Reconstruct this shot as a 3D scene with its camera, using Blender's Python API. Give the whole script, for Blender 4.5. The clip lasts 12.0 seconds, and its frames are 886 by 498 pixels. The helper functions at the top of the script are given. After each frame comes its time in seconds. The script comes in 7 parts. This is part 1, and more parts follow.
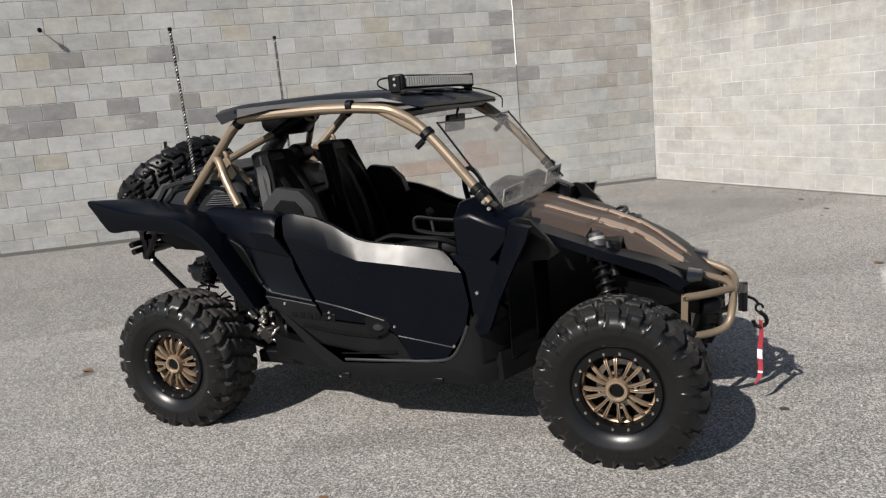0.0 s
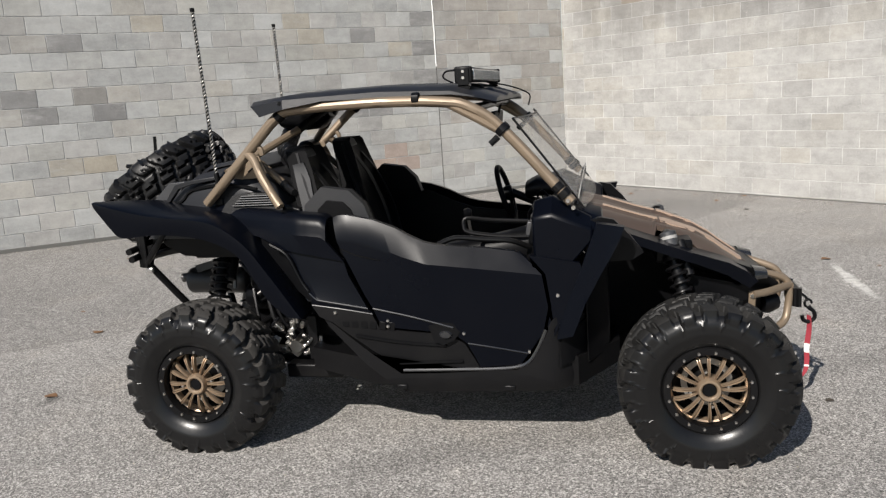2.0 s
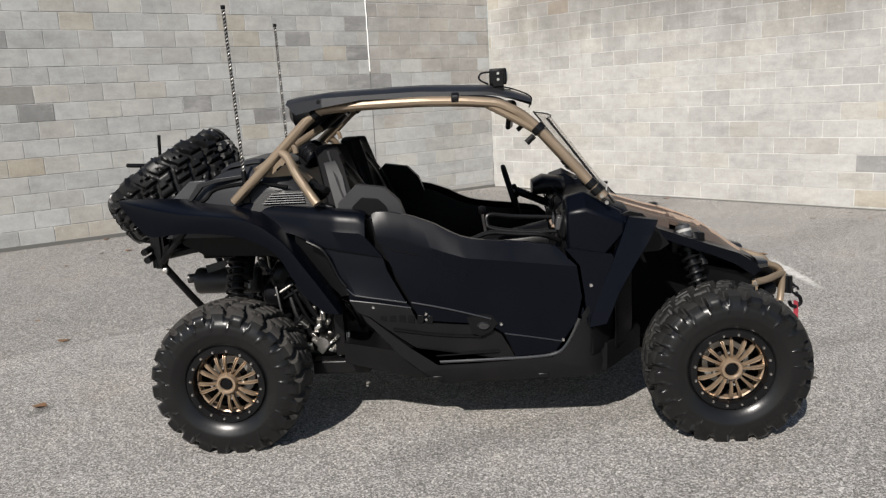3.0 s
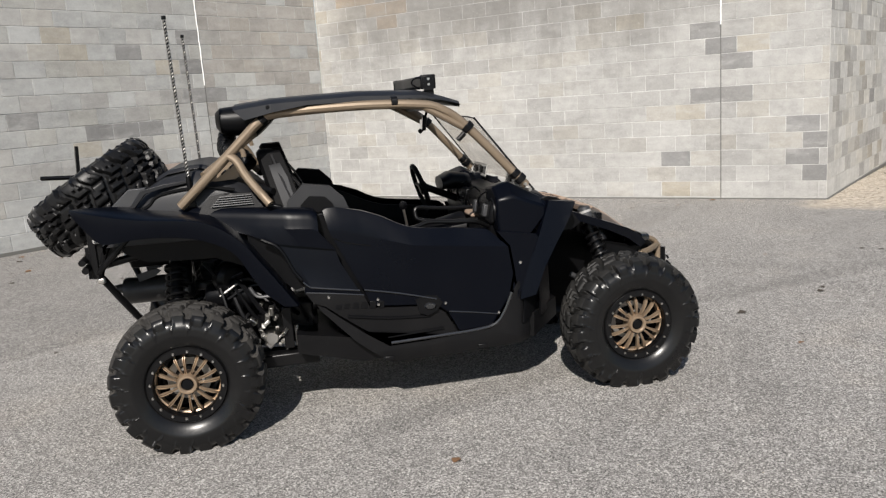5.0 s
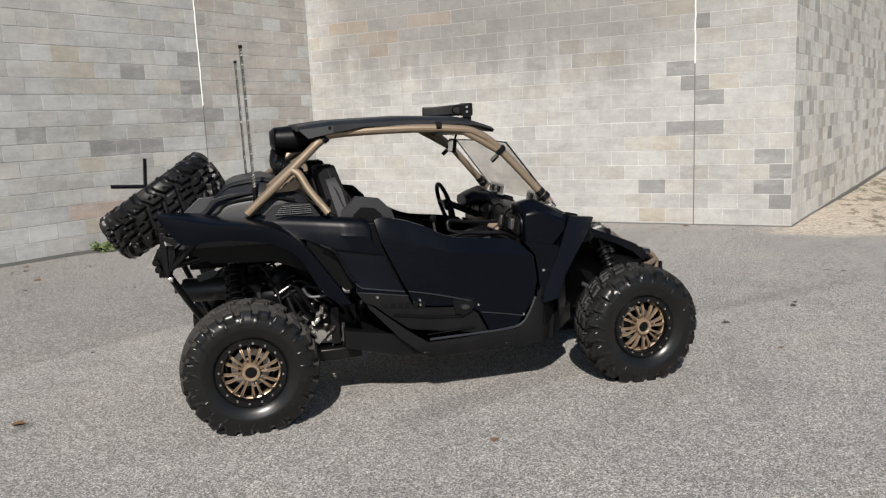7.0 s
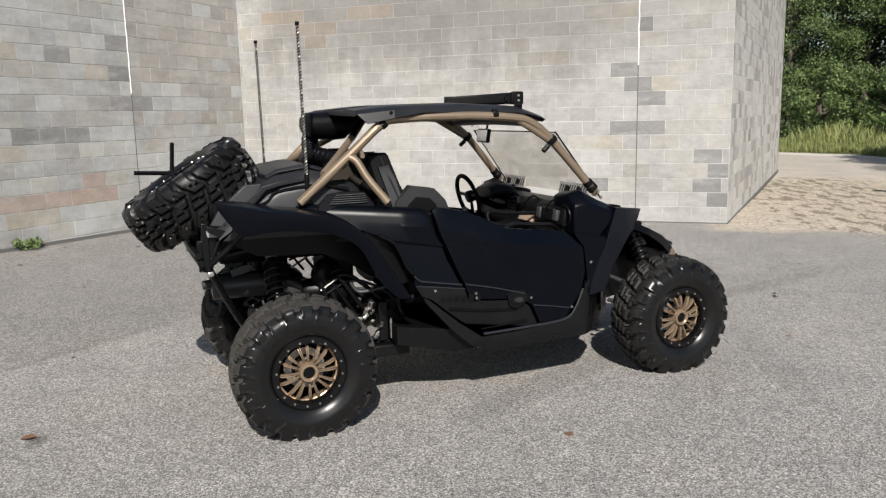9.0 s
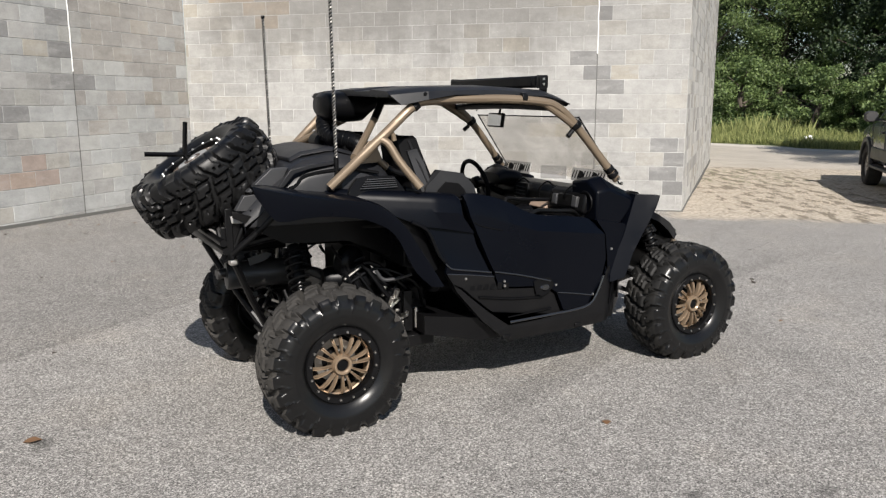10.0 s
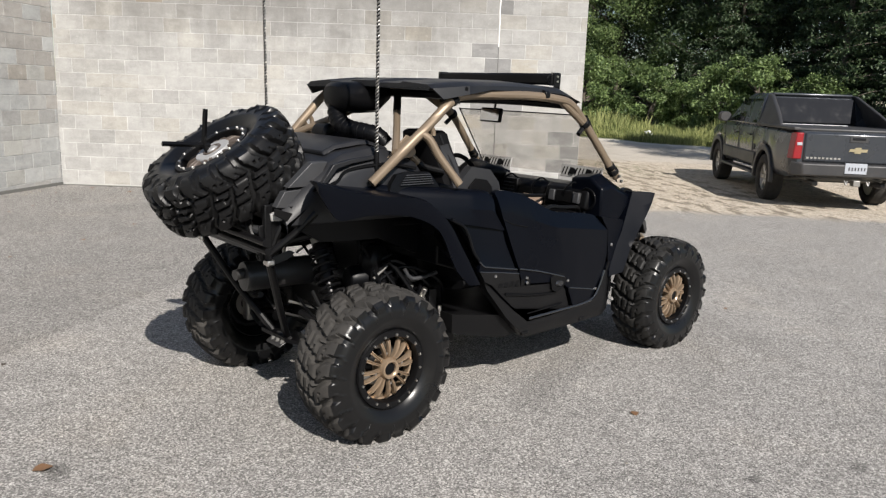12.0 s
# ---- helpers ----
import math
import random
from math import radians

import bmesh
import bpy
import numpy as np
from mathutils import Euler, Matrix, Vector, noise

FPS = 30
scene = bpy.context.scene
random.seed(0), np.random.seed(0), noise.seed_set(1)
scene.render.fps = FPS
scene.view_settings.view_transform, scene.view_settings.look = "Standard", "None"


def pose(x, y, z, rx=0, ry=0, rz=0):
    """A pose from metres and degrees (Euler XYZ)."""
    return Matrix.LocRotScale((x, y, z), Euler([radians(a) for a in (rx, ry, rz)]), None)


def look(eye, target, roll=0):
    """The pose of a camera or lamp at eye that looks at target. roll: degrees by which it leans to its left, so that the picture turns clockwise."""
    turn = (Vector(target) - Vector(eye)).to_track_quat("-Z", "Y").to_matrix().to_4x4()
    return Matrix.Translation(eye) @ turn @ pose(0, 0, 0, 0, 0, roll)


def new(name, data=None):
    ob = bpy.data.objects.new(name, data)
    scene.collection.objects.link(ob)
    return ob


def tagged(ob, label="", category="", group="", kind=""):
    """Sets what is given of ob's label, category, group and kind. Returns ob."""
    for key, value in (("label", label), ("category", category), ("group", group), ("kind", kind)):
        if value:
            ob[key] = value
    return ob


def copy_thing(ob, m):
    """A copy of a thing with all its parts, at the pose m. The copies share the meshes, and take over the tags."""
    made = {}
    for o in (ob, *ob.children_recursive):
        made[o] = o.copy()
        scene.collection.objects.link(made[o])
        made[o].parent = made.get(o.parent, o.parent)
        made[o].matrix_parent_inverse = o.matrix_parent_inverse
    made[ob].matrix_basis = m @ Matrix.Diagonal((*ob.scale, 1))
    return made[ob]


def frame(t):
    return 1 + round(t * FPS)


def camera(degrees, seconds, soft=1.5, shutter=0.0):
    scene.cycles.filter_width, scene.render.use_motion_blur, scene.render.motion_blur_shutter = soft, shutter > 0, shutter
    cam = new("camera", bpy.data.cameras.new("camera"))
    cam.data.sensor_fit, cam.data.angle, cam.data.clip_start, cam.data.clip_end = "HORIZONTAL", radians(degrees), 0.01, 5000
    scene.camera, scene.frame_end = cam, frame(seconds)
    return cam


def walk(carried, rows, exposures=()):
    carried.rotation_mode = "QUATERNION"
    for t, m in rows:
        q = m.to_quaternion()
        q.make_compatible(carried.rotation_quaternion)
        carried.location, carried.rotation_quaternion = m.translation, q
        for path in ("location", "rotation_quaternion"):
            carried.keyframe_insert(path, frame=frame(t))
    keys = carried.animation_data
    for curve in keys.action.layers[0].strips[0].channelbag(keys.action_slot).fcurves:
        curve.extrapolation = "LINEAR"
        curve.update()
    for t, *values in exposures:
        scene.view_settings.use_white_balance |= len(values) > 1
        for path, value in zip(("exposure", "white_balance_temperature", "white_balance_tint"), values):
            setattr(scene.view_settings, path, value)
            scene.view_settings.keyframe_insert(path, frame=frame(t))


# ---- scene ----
cam = camera(59.4, 12.0, 1.3)
SUN, SKY, EXPOSURE = 4.6, 0.06, 0.5
PATH = [
    (0, (1.705, -3.777, 1.576), (0.947, -1.965, 1.197), -5.1),
    (0.5, (1.501, -3.848, 1.581), (0.788, -2.022, 1.184), -5.1),
    (1, (1.249, -3.97, 1.6), (0.611, -2.118, 1.197), -4.8),
    (1.5, (1.013, -3.906, 1.584), (0.481, -2.021, 1.183), -4.3),
    (2, (0.749, -3.871, 1.602), (0.339, -1.954, 1.206), -3.9),
    (2.5, (0.429, -3.997, 1.614), (0.151, -2.056, 1.22), -3.4),
    (4.5, (-0.478, -4.222, 1.586), (-0.2, -2.281, 1.191), -3.6),
    (5, (-0.579, -4.423, 1.599), (-0.208, -2.497, 1.21), -4.1),
    (5.5, (-0.814, -4.506, 1.601), (-0.397, -2.587, 1.224), -4.3),
    (6, (-0.971, -4.623, 1.617), (-0.539, -2.703, 1.259), -4.0),
    (6.5, (-1.004, -4.763, 1.608), (-0.558, -2.844, 1.265), -3.3),
    (7, (-1.099, -4.835, 1.62), (-0.62, -2.922, 1.29), -2.5),
    (9, (-1.967, -4.4, 1.58), (-1.199, -2.585, 1.241), -1.2),
    (9.5, (-2.282, -4.269, 1.581), (-1.427, -2.496, 1.226), -0.8),
    (10, (-2.432, -4.042, 1.562), (-1.482, -2.322, 1.189), -0.2),
    (10.5, (-2.616, -3.882, 1.578), (-1.569, -2.223, 1.191), 0.4),
    (11, (-2.932, -3.794, 1.589), (-1.803, -2.193, 1.191), 0.9),
    (11.5, (-3.09, -3.638, 1.576), (-1.876, -2.1, 1.178), 1.3),
    (12, (-3.205, -3.4, 1.589), (-1.909, -1.931, 1.188), 2.0),
]
walk(cam, [(t, look(eye, target, roll)) for t, eye, target, roll in PATH], exposures=[(0.0, EXPOSURE), (2.0, EXPOSURE + 0.03), (5.0, EXPOSURE), (7.0, EXPOSURE - 0.04), (9.0, EXPOSURE + 0.02), (12.0, EXPOSURE + 0.14)])



# ---- world and sun ----
SUN_FROM = Vector((-0.25, -0.725, 0.641)).normalized()
world = bpy.data.worlds.new("sky")
scene.world = world
world.use_nodes = True
wn = world.node_tree
sky = wn.nodes.new("ShaderNodeTexSky")
sky.sky_type = "NISHITA"
sky.sun_disc = False
sky.sun_elevation = math.asin(SUN_FROM.z)
sky.sun_rotation = math.atan2(SUN_FROM.x, SUN_FROM.y)
sky.air_density, sky.dust_density, sky.ozone_density = 1.0, 0.6, 1.0
wn.nodes["Background"].inputs["Strength"].default_value = SKY
wn.links.new(sky.outputs[0], wn.nodes["Background"].inputs["Color"])
sun_data = bpy.data.lights.new("sun", "SUN")
sun_data.energy, sun_data.angle, sun_data.color = SUN, radians(0.55), (1.0, 0.942, 0.875)
new("sun", sun_data).matrix_world = look(SUN_FROM * 40, (0, 0, 0))


# ---- materials ----
class Nodes:
    """A small node-building helper for one material."""

    def __init__(self, name):
        self.mat = bpy.data.materials.new(name)
        self.mat.use_nodes = True
        self.t = self.mat.node_tree
        self.bsdf = self.t.nodes["Principled BSDF"]

    def node(self, kind, **inputs):
        n = self.t.nodes.new(kind)
        for k, v in inputs.items():
            self.put(n.inputs[int(k[1:]) if k[0] == "i" and k[1:].isdigit() else k], v)
        return n

    def put(self, socket, v):
        if isinstance(v, bpy.types.NodeSocket):
            self.t.links.new(v, socket)
        else:
            socket.default_value = v

    def pos(self):
        return self.t.nodes.new("ShaderNodeNewGeometry").outputs["Position"]

    def obj(self):
        return self.t.nodes.new("ShaderNodeTexCoord").outputs["Object"]

    def noise(self, vec, scale, detail=3.0, rough=0.55):
        n = self.node("ShaderNodeTexNoise", Vector=vec, Scale=scale, Detail=detail, Roughness=rough)
        return n.outputs["Fac"]

    def math(self, op, a, b=0.0, c=0.0, clamp=False):
        n = self.t.nodes.new("ShaderNodeMath")
        n.operation, n.use_clamp = op, clamp
        for s, v in zip(n.inputs, (a, b, c)):
            self.put(s, v)
        return n.outputs[0]

    def span(self, v, a, b, c=0.0, d=1.0):
        n = self.node("ShaderNodeMapRange", i0=v, i1=a, i2=b, i3=c, i4=d)
        n.interpolation_type = "SMOOTHSTEP"
        return n.outputs[0]

    def dot(self, v, w):
        n = self.t.nodes.new("ShaderNodeVectorMath")
        n.operation = "DOT_PRODUCT"
        self.put(n.inputs[0], v)
        n.inputs[1].default_value = w
        return n.outputs["Value"]

    def mix(self, f, a, b):
        n = self.t.nodes.new("ShaderNodeMix")
        n.data_type = "RGBA"
        self.put(n.inputs[0], f)
        for s, v in ((n.inputs[6], a), (n.inputs[7], b)):
            self.put(s, (*v, 1) if isinstance(v, tuple) and len(v) == 3 else v)
        return n.outputs[2]

    def scaled(self, col, f):
        n = self.t.nodes.new("ShaderNodeVectorMath")
        n.operation = "SCALE"
        self.put(n.inputs[0], col)
        self.put(n.inputs["Scale"], f)
        return n.outputs[0]

    def bump(self, h, strength, distance):
        n = self.node("ShaderNodeBump", Height=h, Strength=strength, Distance=distance)
        self.t.links.new(n.outputs[0], self.bsdf.inputs["Normal"])

    def set(self, **kw):
        for k, v in kw.items():
            self.put(self.bsdf.inputs[k.replace("_", " ")], v)
        return self.mat


def paint(name, col, rough=0.45, metal=0.0, vary=0.12, grain=40.0, relief=0.15, dust=0.0, coat=0.0, spec=0.5):
    """A painted, moulded or bare surface with two scales of variation, fine relief and a little dust."""
    n = Nodes(name)
    p = n.pos()
    big, fine = n.noise(p, 3.0, 4.0), n.noise(p, grain, 3.0)
    f = n.math("ADD", n.math("MULTIPLY", big, 1.2 * vary), n.math("MULTIPLY", fine, 0.8 * vary))
    c = n.scaled((*col,), n.math("ADD", f, 1.0 - vary))
    if dust:
        d = n.math("MULTIPLY", n.span(n.noise(p, 5.0, 6.0, 0.65), 0.42, 0.75), dust)
        c = n.mix(d, c, (0.22, 0.2, 0.17))
    n.bump(fine, relief, 0.002)
    r = n.math("ADD", n.math("MULTIPLY", n.math("SUBTRACT", big, 0.5), 0.25), rough)
    return n.set(Base_Color=c, Roughness=r, Metallic=metal, Coat_Weight=coat, Coat_Roughness=0.15, Specular_IOR_Level=spec)


def block_paint(name, col, vary, worn=0.0):
    """Concrete block: pitted grey face, stains, each block a little lighter or darker."""
    n = Nodes(name)
    p = n.pos()
    rnd = n.math("FRACT", n.math("ADD", n.node("ShaderNodeObjectInfo").outputs["Random"],
                                 n.t.nodes.new("ShaderNodeNewGeometry").outputs["Random Per Island"]))
    fine, mid, big = n.noise(p, 160.0, 2.0), n.noise(p, 9.0, 5.0, 0.65), n.noise(p, 0.9, 3.0)
    f = n.math("ADD", 1.0 - vary, n.math("MULTIPLY", rnd, 2 * vary))
    run = n.node("ShaderNodeMapping", Vector=p, Scale=(1.0, 1.0, 3.2)).outputs[0]
    for v, k in ((fine, 0.30), (n.noise(p, 45.0, 4.0, 0.7), 0.30), (mid, 0.46), (big, 0.45), (n.noise(run, 2.4, 5.0, 0.7), 0.60)):
        f = n.math("ADD", f, n.math("MULTIPLY", n.math("SUBTRACT", v, 0.5), k))
    c = n.scaled((*col,), f)
    tint = n.span(n.math("FRACT", n.math("MULTIPLY", rnd, 7.31)), 0.6, 1.0, 0.0, 0.55)
    c = n.mix(tint, c, n.scaled((col[0] * 1.0, col[1] * 0.955, col[2] * 0.87), f))
    wash = n.span(n.noise(run, 1.3, 6.0, 0.72), 0.50, 0.70, 0.0, 0.55)
    c = n.mix(wash, c, n.scaled((0.40, 0.396, 0.382), n.math("ADD", 0.78, n.math("MULTIPLY", mid, 0.44))))
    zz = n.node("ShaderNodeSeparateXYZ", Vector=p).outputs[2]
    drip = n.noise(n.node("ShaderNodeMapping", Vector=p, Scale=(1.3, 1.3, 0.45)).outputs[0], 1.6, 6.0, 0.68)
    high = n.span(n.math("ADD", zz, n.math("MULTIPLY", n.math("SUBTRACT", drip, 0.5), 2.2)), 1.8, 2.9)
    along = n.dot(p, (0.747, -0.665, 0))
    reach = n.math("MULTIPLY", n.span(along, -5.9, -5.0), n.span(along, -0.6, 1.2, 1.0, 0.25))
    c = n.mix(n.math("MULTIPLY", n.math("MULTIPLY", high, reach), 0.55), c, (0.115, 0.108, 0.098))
    if worn:
        c = n.mix(n.span(n.noise(run, 1.7, 6.0, 0.65), 0.40, 0.62, 0.0, worn), c, n.scaled((0.335, 0.33, 0.316), n.math("ADD", 0.8, n.math("MULTIPLY", mid, 0.4))))
    streak = n.span(n.noise(p, 22.0, 4.0, 0.7), 0.62, 0.78, 0.0, 0.4)
    c = n.mix(streak, c, (0.62, 0.6, 0.55))
    n.bump(n.math("ADD", fine, n.math("MULTIPLY", mid, 0.6)), 0.35, 0.004)
    return n.set(Base_Color=c, Roughness=0.92)


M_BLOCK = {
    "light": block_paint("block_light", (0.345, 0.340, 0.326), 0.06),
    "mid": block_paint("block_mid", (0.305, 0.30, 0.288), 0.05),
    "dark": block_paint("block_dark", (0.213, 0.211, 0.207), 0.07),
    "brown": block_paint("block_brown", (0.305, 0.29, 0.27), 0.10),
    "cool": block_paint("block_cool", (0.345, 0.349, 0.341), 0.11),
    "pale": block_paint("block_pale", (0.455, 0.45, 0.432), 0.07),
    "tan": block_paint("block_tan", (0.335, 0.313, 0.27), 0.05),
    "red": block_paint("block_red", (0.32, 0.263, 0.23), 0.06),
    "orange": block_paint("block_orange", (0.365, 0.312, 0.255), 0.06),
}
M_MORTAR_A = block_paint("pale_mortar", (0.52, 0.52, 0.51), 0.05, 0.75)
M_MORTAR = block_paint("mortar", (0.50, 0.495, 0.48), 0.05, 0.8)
M_CAULK = paint("caulk", (0.78, 0.78, 0.76), 0.6)
M_JOINT = paint("joint_filler", (0.12, 0.118, 0.11), 0.9)


def ground_material():
    """Old pale asphalt with exposed aggregate, a darker repair strip, a gravel drive, a far road and a grass verge."""
    n = Nodes("ground")
    p = n.pos()
    warp = n.math("MULTIPLY", n.math("SUBTRACT", n.noise(p, 1.6, 5.0, 0.6), 0.5), 0.9)
    fringe = n.math("MULTIPLY", n.math("SUBTRACT", n.noise(p, 9.0, 4.0, 0.6), 0.5), 0.12)

    def side(nx, ny, c, soft, w=None):
        d = n.math("SUBTRACT", n.dot(p, (nx, ny, 0)), c)
        return n.span(n.math("ADD", d, w if w is not None else warp), -soft, soft)

    # aggregate
    vor = n.node("ShaderNodeTexVoronoi", Vector=p, Scale=150.0)
    grain = n.node("ShaderNodeSeparateColor", Color=vor.outputs["Color"]).outputs[0]
    fine = n.noise(p, 260.0, 2.0)
    mottle = n.noise(p, 14.0, 5.0, 0.65)
    broad = n.noise(p, 0.55, 4.0)
    vor2 = n.node("ShaderNodeTexVoronoi", Vector=p, Scale=290.0)
    grit = n.node("ShaderNodeSeparateColor", Color=vor2.outputs["Color"]).outputs[1]
    v = n.math("ADD", 0.083, n.math("MULTIPLY", n.math("POWER", grain, 2.0), 0.39))
    v = n.math("ADD", v, n.math("MULTIPLY", n.math("POWER", grit, 2.2), 0.22))
    vor3 = n.node("ShaderNodeTexVoronoi", Vector=p, Scale=78.0)
    pick = n.node("ShaderNodeSeparateColor", Color=vor3.outputs["Color"])
    stone = n.math("MULTIPLY", n.span(pick.outputs[0], 0.50, 0.60), n.span(vor3.outputs["Distance"], 0.32, 0.5, 1.0, 0.0))
    v = n.math("ADD", v, n.math("MULTIPLY", stone, n.math("SUBTRACT", n.math("MULTIPLY", pick.outputs[1], 0.42), 0.13)))
    v = n.math("MAXIMUM", v, 0.03)
    patch = n.noise(p, 2.3, 5.0, 0.6)
    v = n.math("MULTIPLY", v, n.math("ADD", 0.80, n.math("MULTIPLY", patch, 0.38)))
    v = n.math("MULTIPLY", v, n.math("ADD", 0.62, n.math("MULTIPLY", mottle, 0.5)))
    v = n.math("MULTIPLY", v, n.math("ADD", 0.82, n.math("MULTIPLY", broad, 0.36)))
    v = n.math("MULTIPLY", v, n.math("ADD", 0.8, n.math("MULTIPLY", fine, 0.4)))
    strip = n.math("MULTIPLY", side(-0.595, 0.803, 2.55, 0.04, fringe), side(-0.822, 0.569, 1.51, 0.05, fringe))
    v = n.math("MULTIPLY", v, n.math("SUBTRACT", 1.0, n.math("MULTIPLY", strip, 0.17)))
    seam = n.math("ABSOLUTE", n.math("ADD", n.math("SUBTRACT", n.dot(p, (-0.595, 0.803, 0)), 2.55), fringe))
    v = n.math("MULTIPLY", v, n.math("SUBTRACT", 1.0, n.span(seam, 0.0, 0.05, 0.14, 0.0)))
    # old tyre scuffs and oil
    for cx, cy, ang, la, lb, dark in STAINS:
        a = radians(ang)
        du = n.math("DIVIDE", n.math("SUBTRACT", n.dot(p, (math.cos(a), math.sin(a), 0)), cx * math.cos(a) + cy * math.sin(a)), la)
        dv = n.math("DIVIDE", n.math("SUBTRACT", n.dot(p, (-math.sin(a), math.cos(a), 0)), -cx * math.sin(a) + cy * math.cos(a)), lb)
        r = n.math("ADD", n.math("MULTIPLY", du, du), n.math("MULTIPLY", dv, dv))
        m = n.math("MULTIPLY", n.span(r, 0.2, 1.0, 1.0, 0.0), n.span(mottle, 0.3, 0.6, 0.25, 1.0))
        v = n.math("MULTIPLY", v, n.math("SUBTRACT", 1.0, n.math("MULTIPLY", m, dark)))
    tan = n.span(n.noise(p, 1.1, 5.0, 0.65), 0.5, 0.7, 0.0, 0.7)
    asphalt = n.mix(tan, n.scaled((1.0, 0.958, 0.902), v), n.scaled((1.02, 0.95, 0.86), v))
    # chalky white smear
    du = n.math("DIVIDE", n.math("SUBTRACT", n.dot(p, (0.0, 1.0, 0)), 2.35), 0.62)
    dv = n.math("DIVIDE", n.math("ADD", n.math("SUBTRACT", n.dot(p, (1.0, 0.0, 0)), 2.57), n.math("MULTIPLY", fringe, 0.8)), 0.06)
    r = n.math("ADD", n.math("MULTIPLY", du, du), n.math("MULTIPLY", dv, dv))
    m = n.math("MULTIPLY", n.span(r, 0.1, 1.0, 0.75, 0.0), n.span(mottle, 0.3, 0.6, 0.3, 1.0))
    asphalt = n.mix(m, asphalt, (0.62, 0.61, 0.58))
    # gravel and dry dirt drive
    gv = n.node("ShaderNodeTexVoronoi", Vector=p, Scale=26.0)
    gg = n.node("ShaderNodeSeparateColor", Color=gv.outputs["Color"]).outputs[0]
    along, across = n.dot(p, (0.55, 0.83, 0)), n.dot(p, (0.83, -0.55, 0))
    rut = n.node("ShaderNodeCombineXYZ", X=n.math("MULTIPLY", along, 1.1), Y=n.math("MULTIPLY", across, 3.4)).outputs[0]
    worked = n.math("MULTIPLY", n.span(across, 3.1, 4.2), n.span(across, 6.0, 7.2, 1.0, 0.15))
    track = n.math("MULTIPLY", n.noise(rut, 1.3, 4.0, 0.6), n.math("ADD", 0.8, n.math("MULTIPLY", worked, 0.2)))
    gval = n.math("MULTIPLY", n.math("ADD", 0.6, n.math("MULTIPLY", gg, 0.45)), n.math("ADD", 0.72, n.math("MULTIPLY", n.noise(p, 3.0, 5.0), 0.5)))
    gravel = n.mix(n.span(track, 0.50, 0.57, 0.0, 0.85), n.scaled((0.52, 0.455, 0.37), gval), (0.15, 0.125, 0.09))
    weedy = n.t.nodes.new("ShaderNodeVectorMath")
    weedy.operation = "DISTANCE"
    n.put(weedy.inputs[0], p)
    n.put(weedy.inputs[1], (11.3, 7.9, 0))
    weeds = n.math("MULTIPLY", n.span(weedy.outputs["Value"], 0.8, 2.6, 1.0, 0.0), n.span(n.noise(rut, 1.7, 4.0, 0.7), 0.50, 0.60, 0.0, 0.7))
    gravel = n.mix(weeds, gravel, (0.13, 0.14, 0.07))
    drive = n.math("MULTIPLY", side(0.66, 0.75, 6.25, 0.3), side(-0.66, -0.75, -15.6, 0.5))
    drive = n.math("MULTIPLY", drive, side(0.747, -0.665, 1.55, 0.3))
    beyond = side(0.66, 0.75, 15.3, 0.5)
    asphalt = n.mix(n.math("MULTIPLY", beyond, 0.75), asphalt, n.scaled((0.46, 0.415, 0.35), n.math("ADD", 0.6, n.math("MULTIPLY", n.noise(p, 0.9, 5.0, 0.65), 0.8))))
    asphalt = n.mix(n.math("MULTIPLY", side(0.99, 0.05, 21.0, 0.25), 0.7), asphalt, (0.60, 0.56, 0.50))
    col = n.mix(drive, asphalt, gravel)
    # verge and woodland floor
    verge = n.noise(p, 2.2, 5.0, 0.65)
    green = n.mix(n.span(verge, 0.4, 0.65), (0.045, 0.07, 0.02), (0.10, 0.11, 0.035))
    lawn = side(0.99, 0.05, 22.2, 0.4)
    col = n.mix(lawn, col, green)
    h = n.math("ADD", n.math("MULTIPLY", grain, 1.0), n.math("MULTIPLY", fine, 0.5))
    h = n.math("ADD", h, n.math("MULTIPLY", drive, n.math("ADD", n.math("MULTIPLY", gg, 2.5), n.math("MULTIPLY", track, -2.5))))
    n.bump(h, 0.55, 0.004)
    return n.set(Base_Color=col, Roughness=0.93)


STAINS = [(0.35, -0.55, 24, 1.1, 0.16, 0.22), (1.15, -0.95, 30, 1.0, 0.2, 0.14), (-0.15, -2.0, 10, 0.055, 0.035, 0.6), (0.35, -2.24, 20, 0.07, 0.05, 0.45),
          (-2.43, -0.19, 70, 0.10, 0.05, 0.45), (-2.45, -0.13, 120, 0.05, 0.04, 0.5), (1.3, 6.3, -8, 1.9, 0.55, 0.16), (3.2, 0.78, 12, 1.3, 0.15, 0.2), (1.75, -0.9, 62, 0.9, 0.14, 0.14), (2.2, 0.6, 35, 1.2, 0.12, 0.15), (3.0, 3.6, 40, 2.4, 0.3, 0.12)]
M_GROUND = ground_material()


# ---- mesh helpers ----
def finish(name, bm, mat, parent=None, smooth=30.0):
    """Links a bmesh as one mesh object."""
    bmesh.ops.recalc_face_normals(bm, faces=bm.faces)
    me = bpy.data.meshes.new(name)
    bm.to_mesh(me)
    bm.free()
    for m in mat if isinstance(mat, (list, tuple)) else (mat,):
        me.materials.append(m)
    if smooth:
        me.polygons.foreach_set("use_smooth", [True] * len(me.polygons))
        me.set_sharp_from_angle(angle=radians(smooth))
    ob = new(name, me)
    ob.parent = parent
    return ob


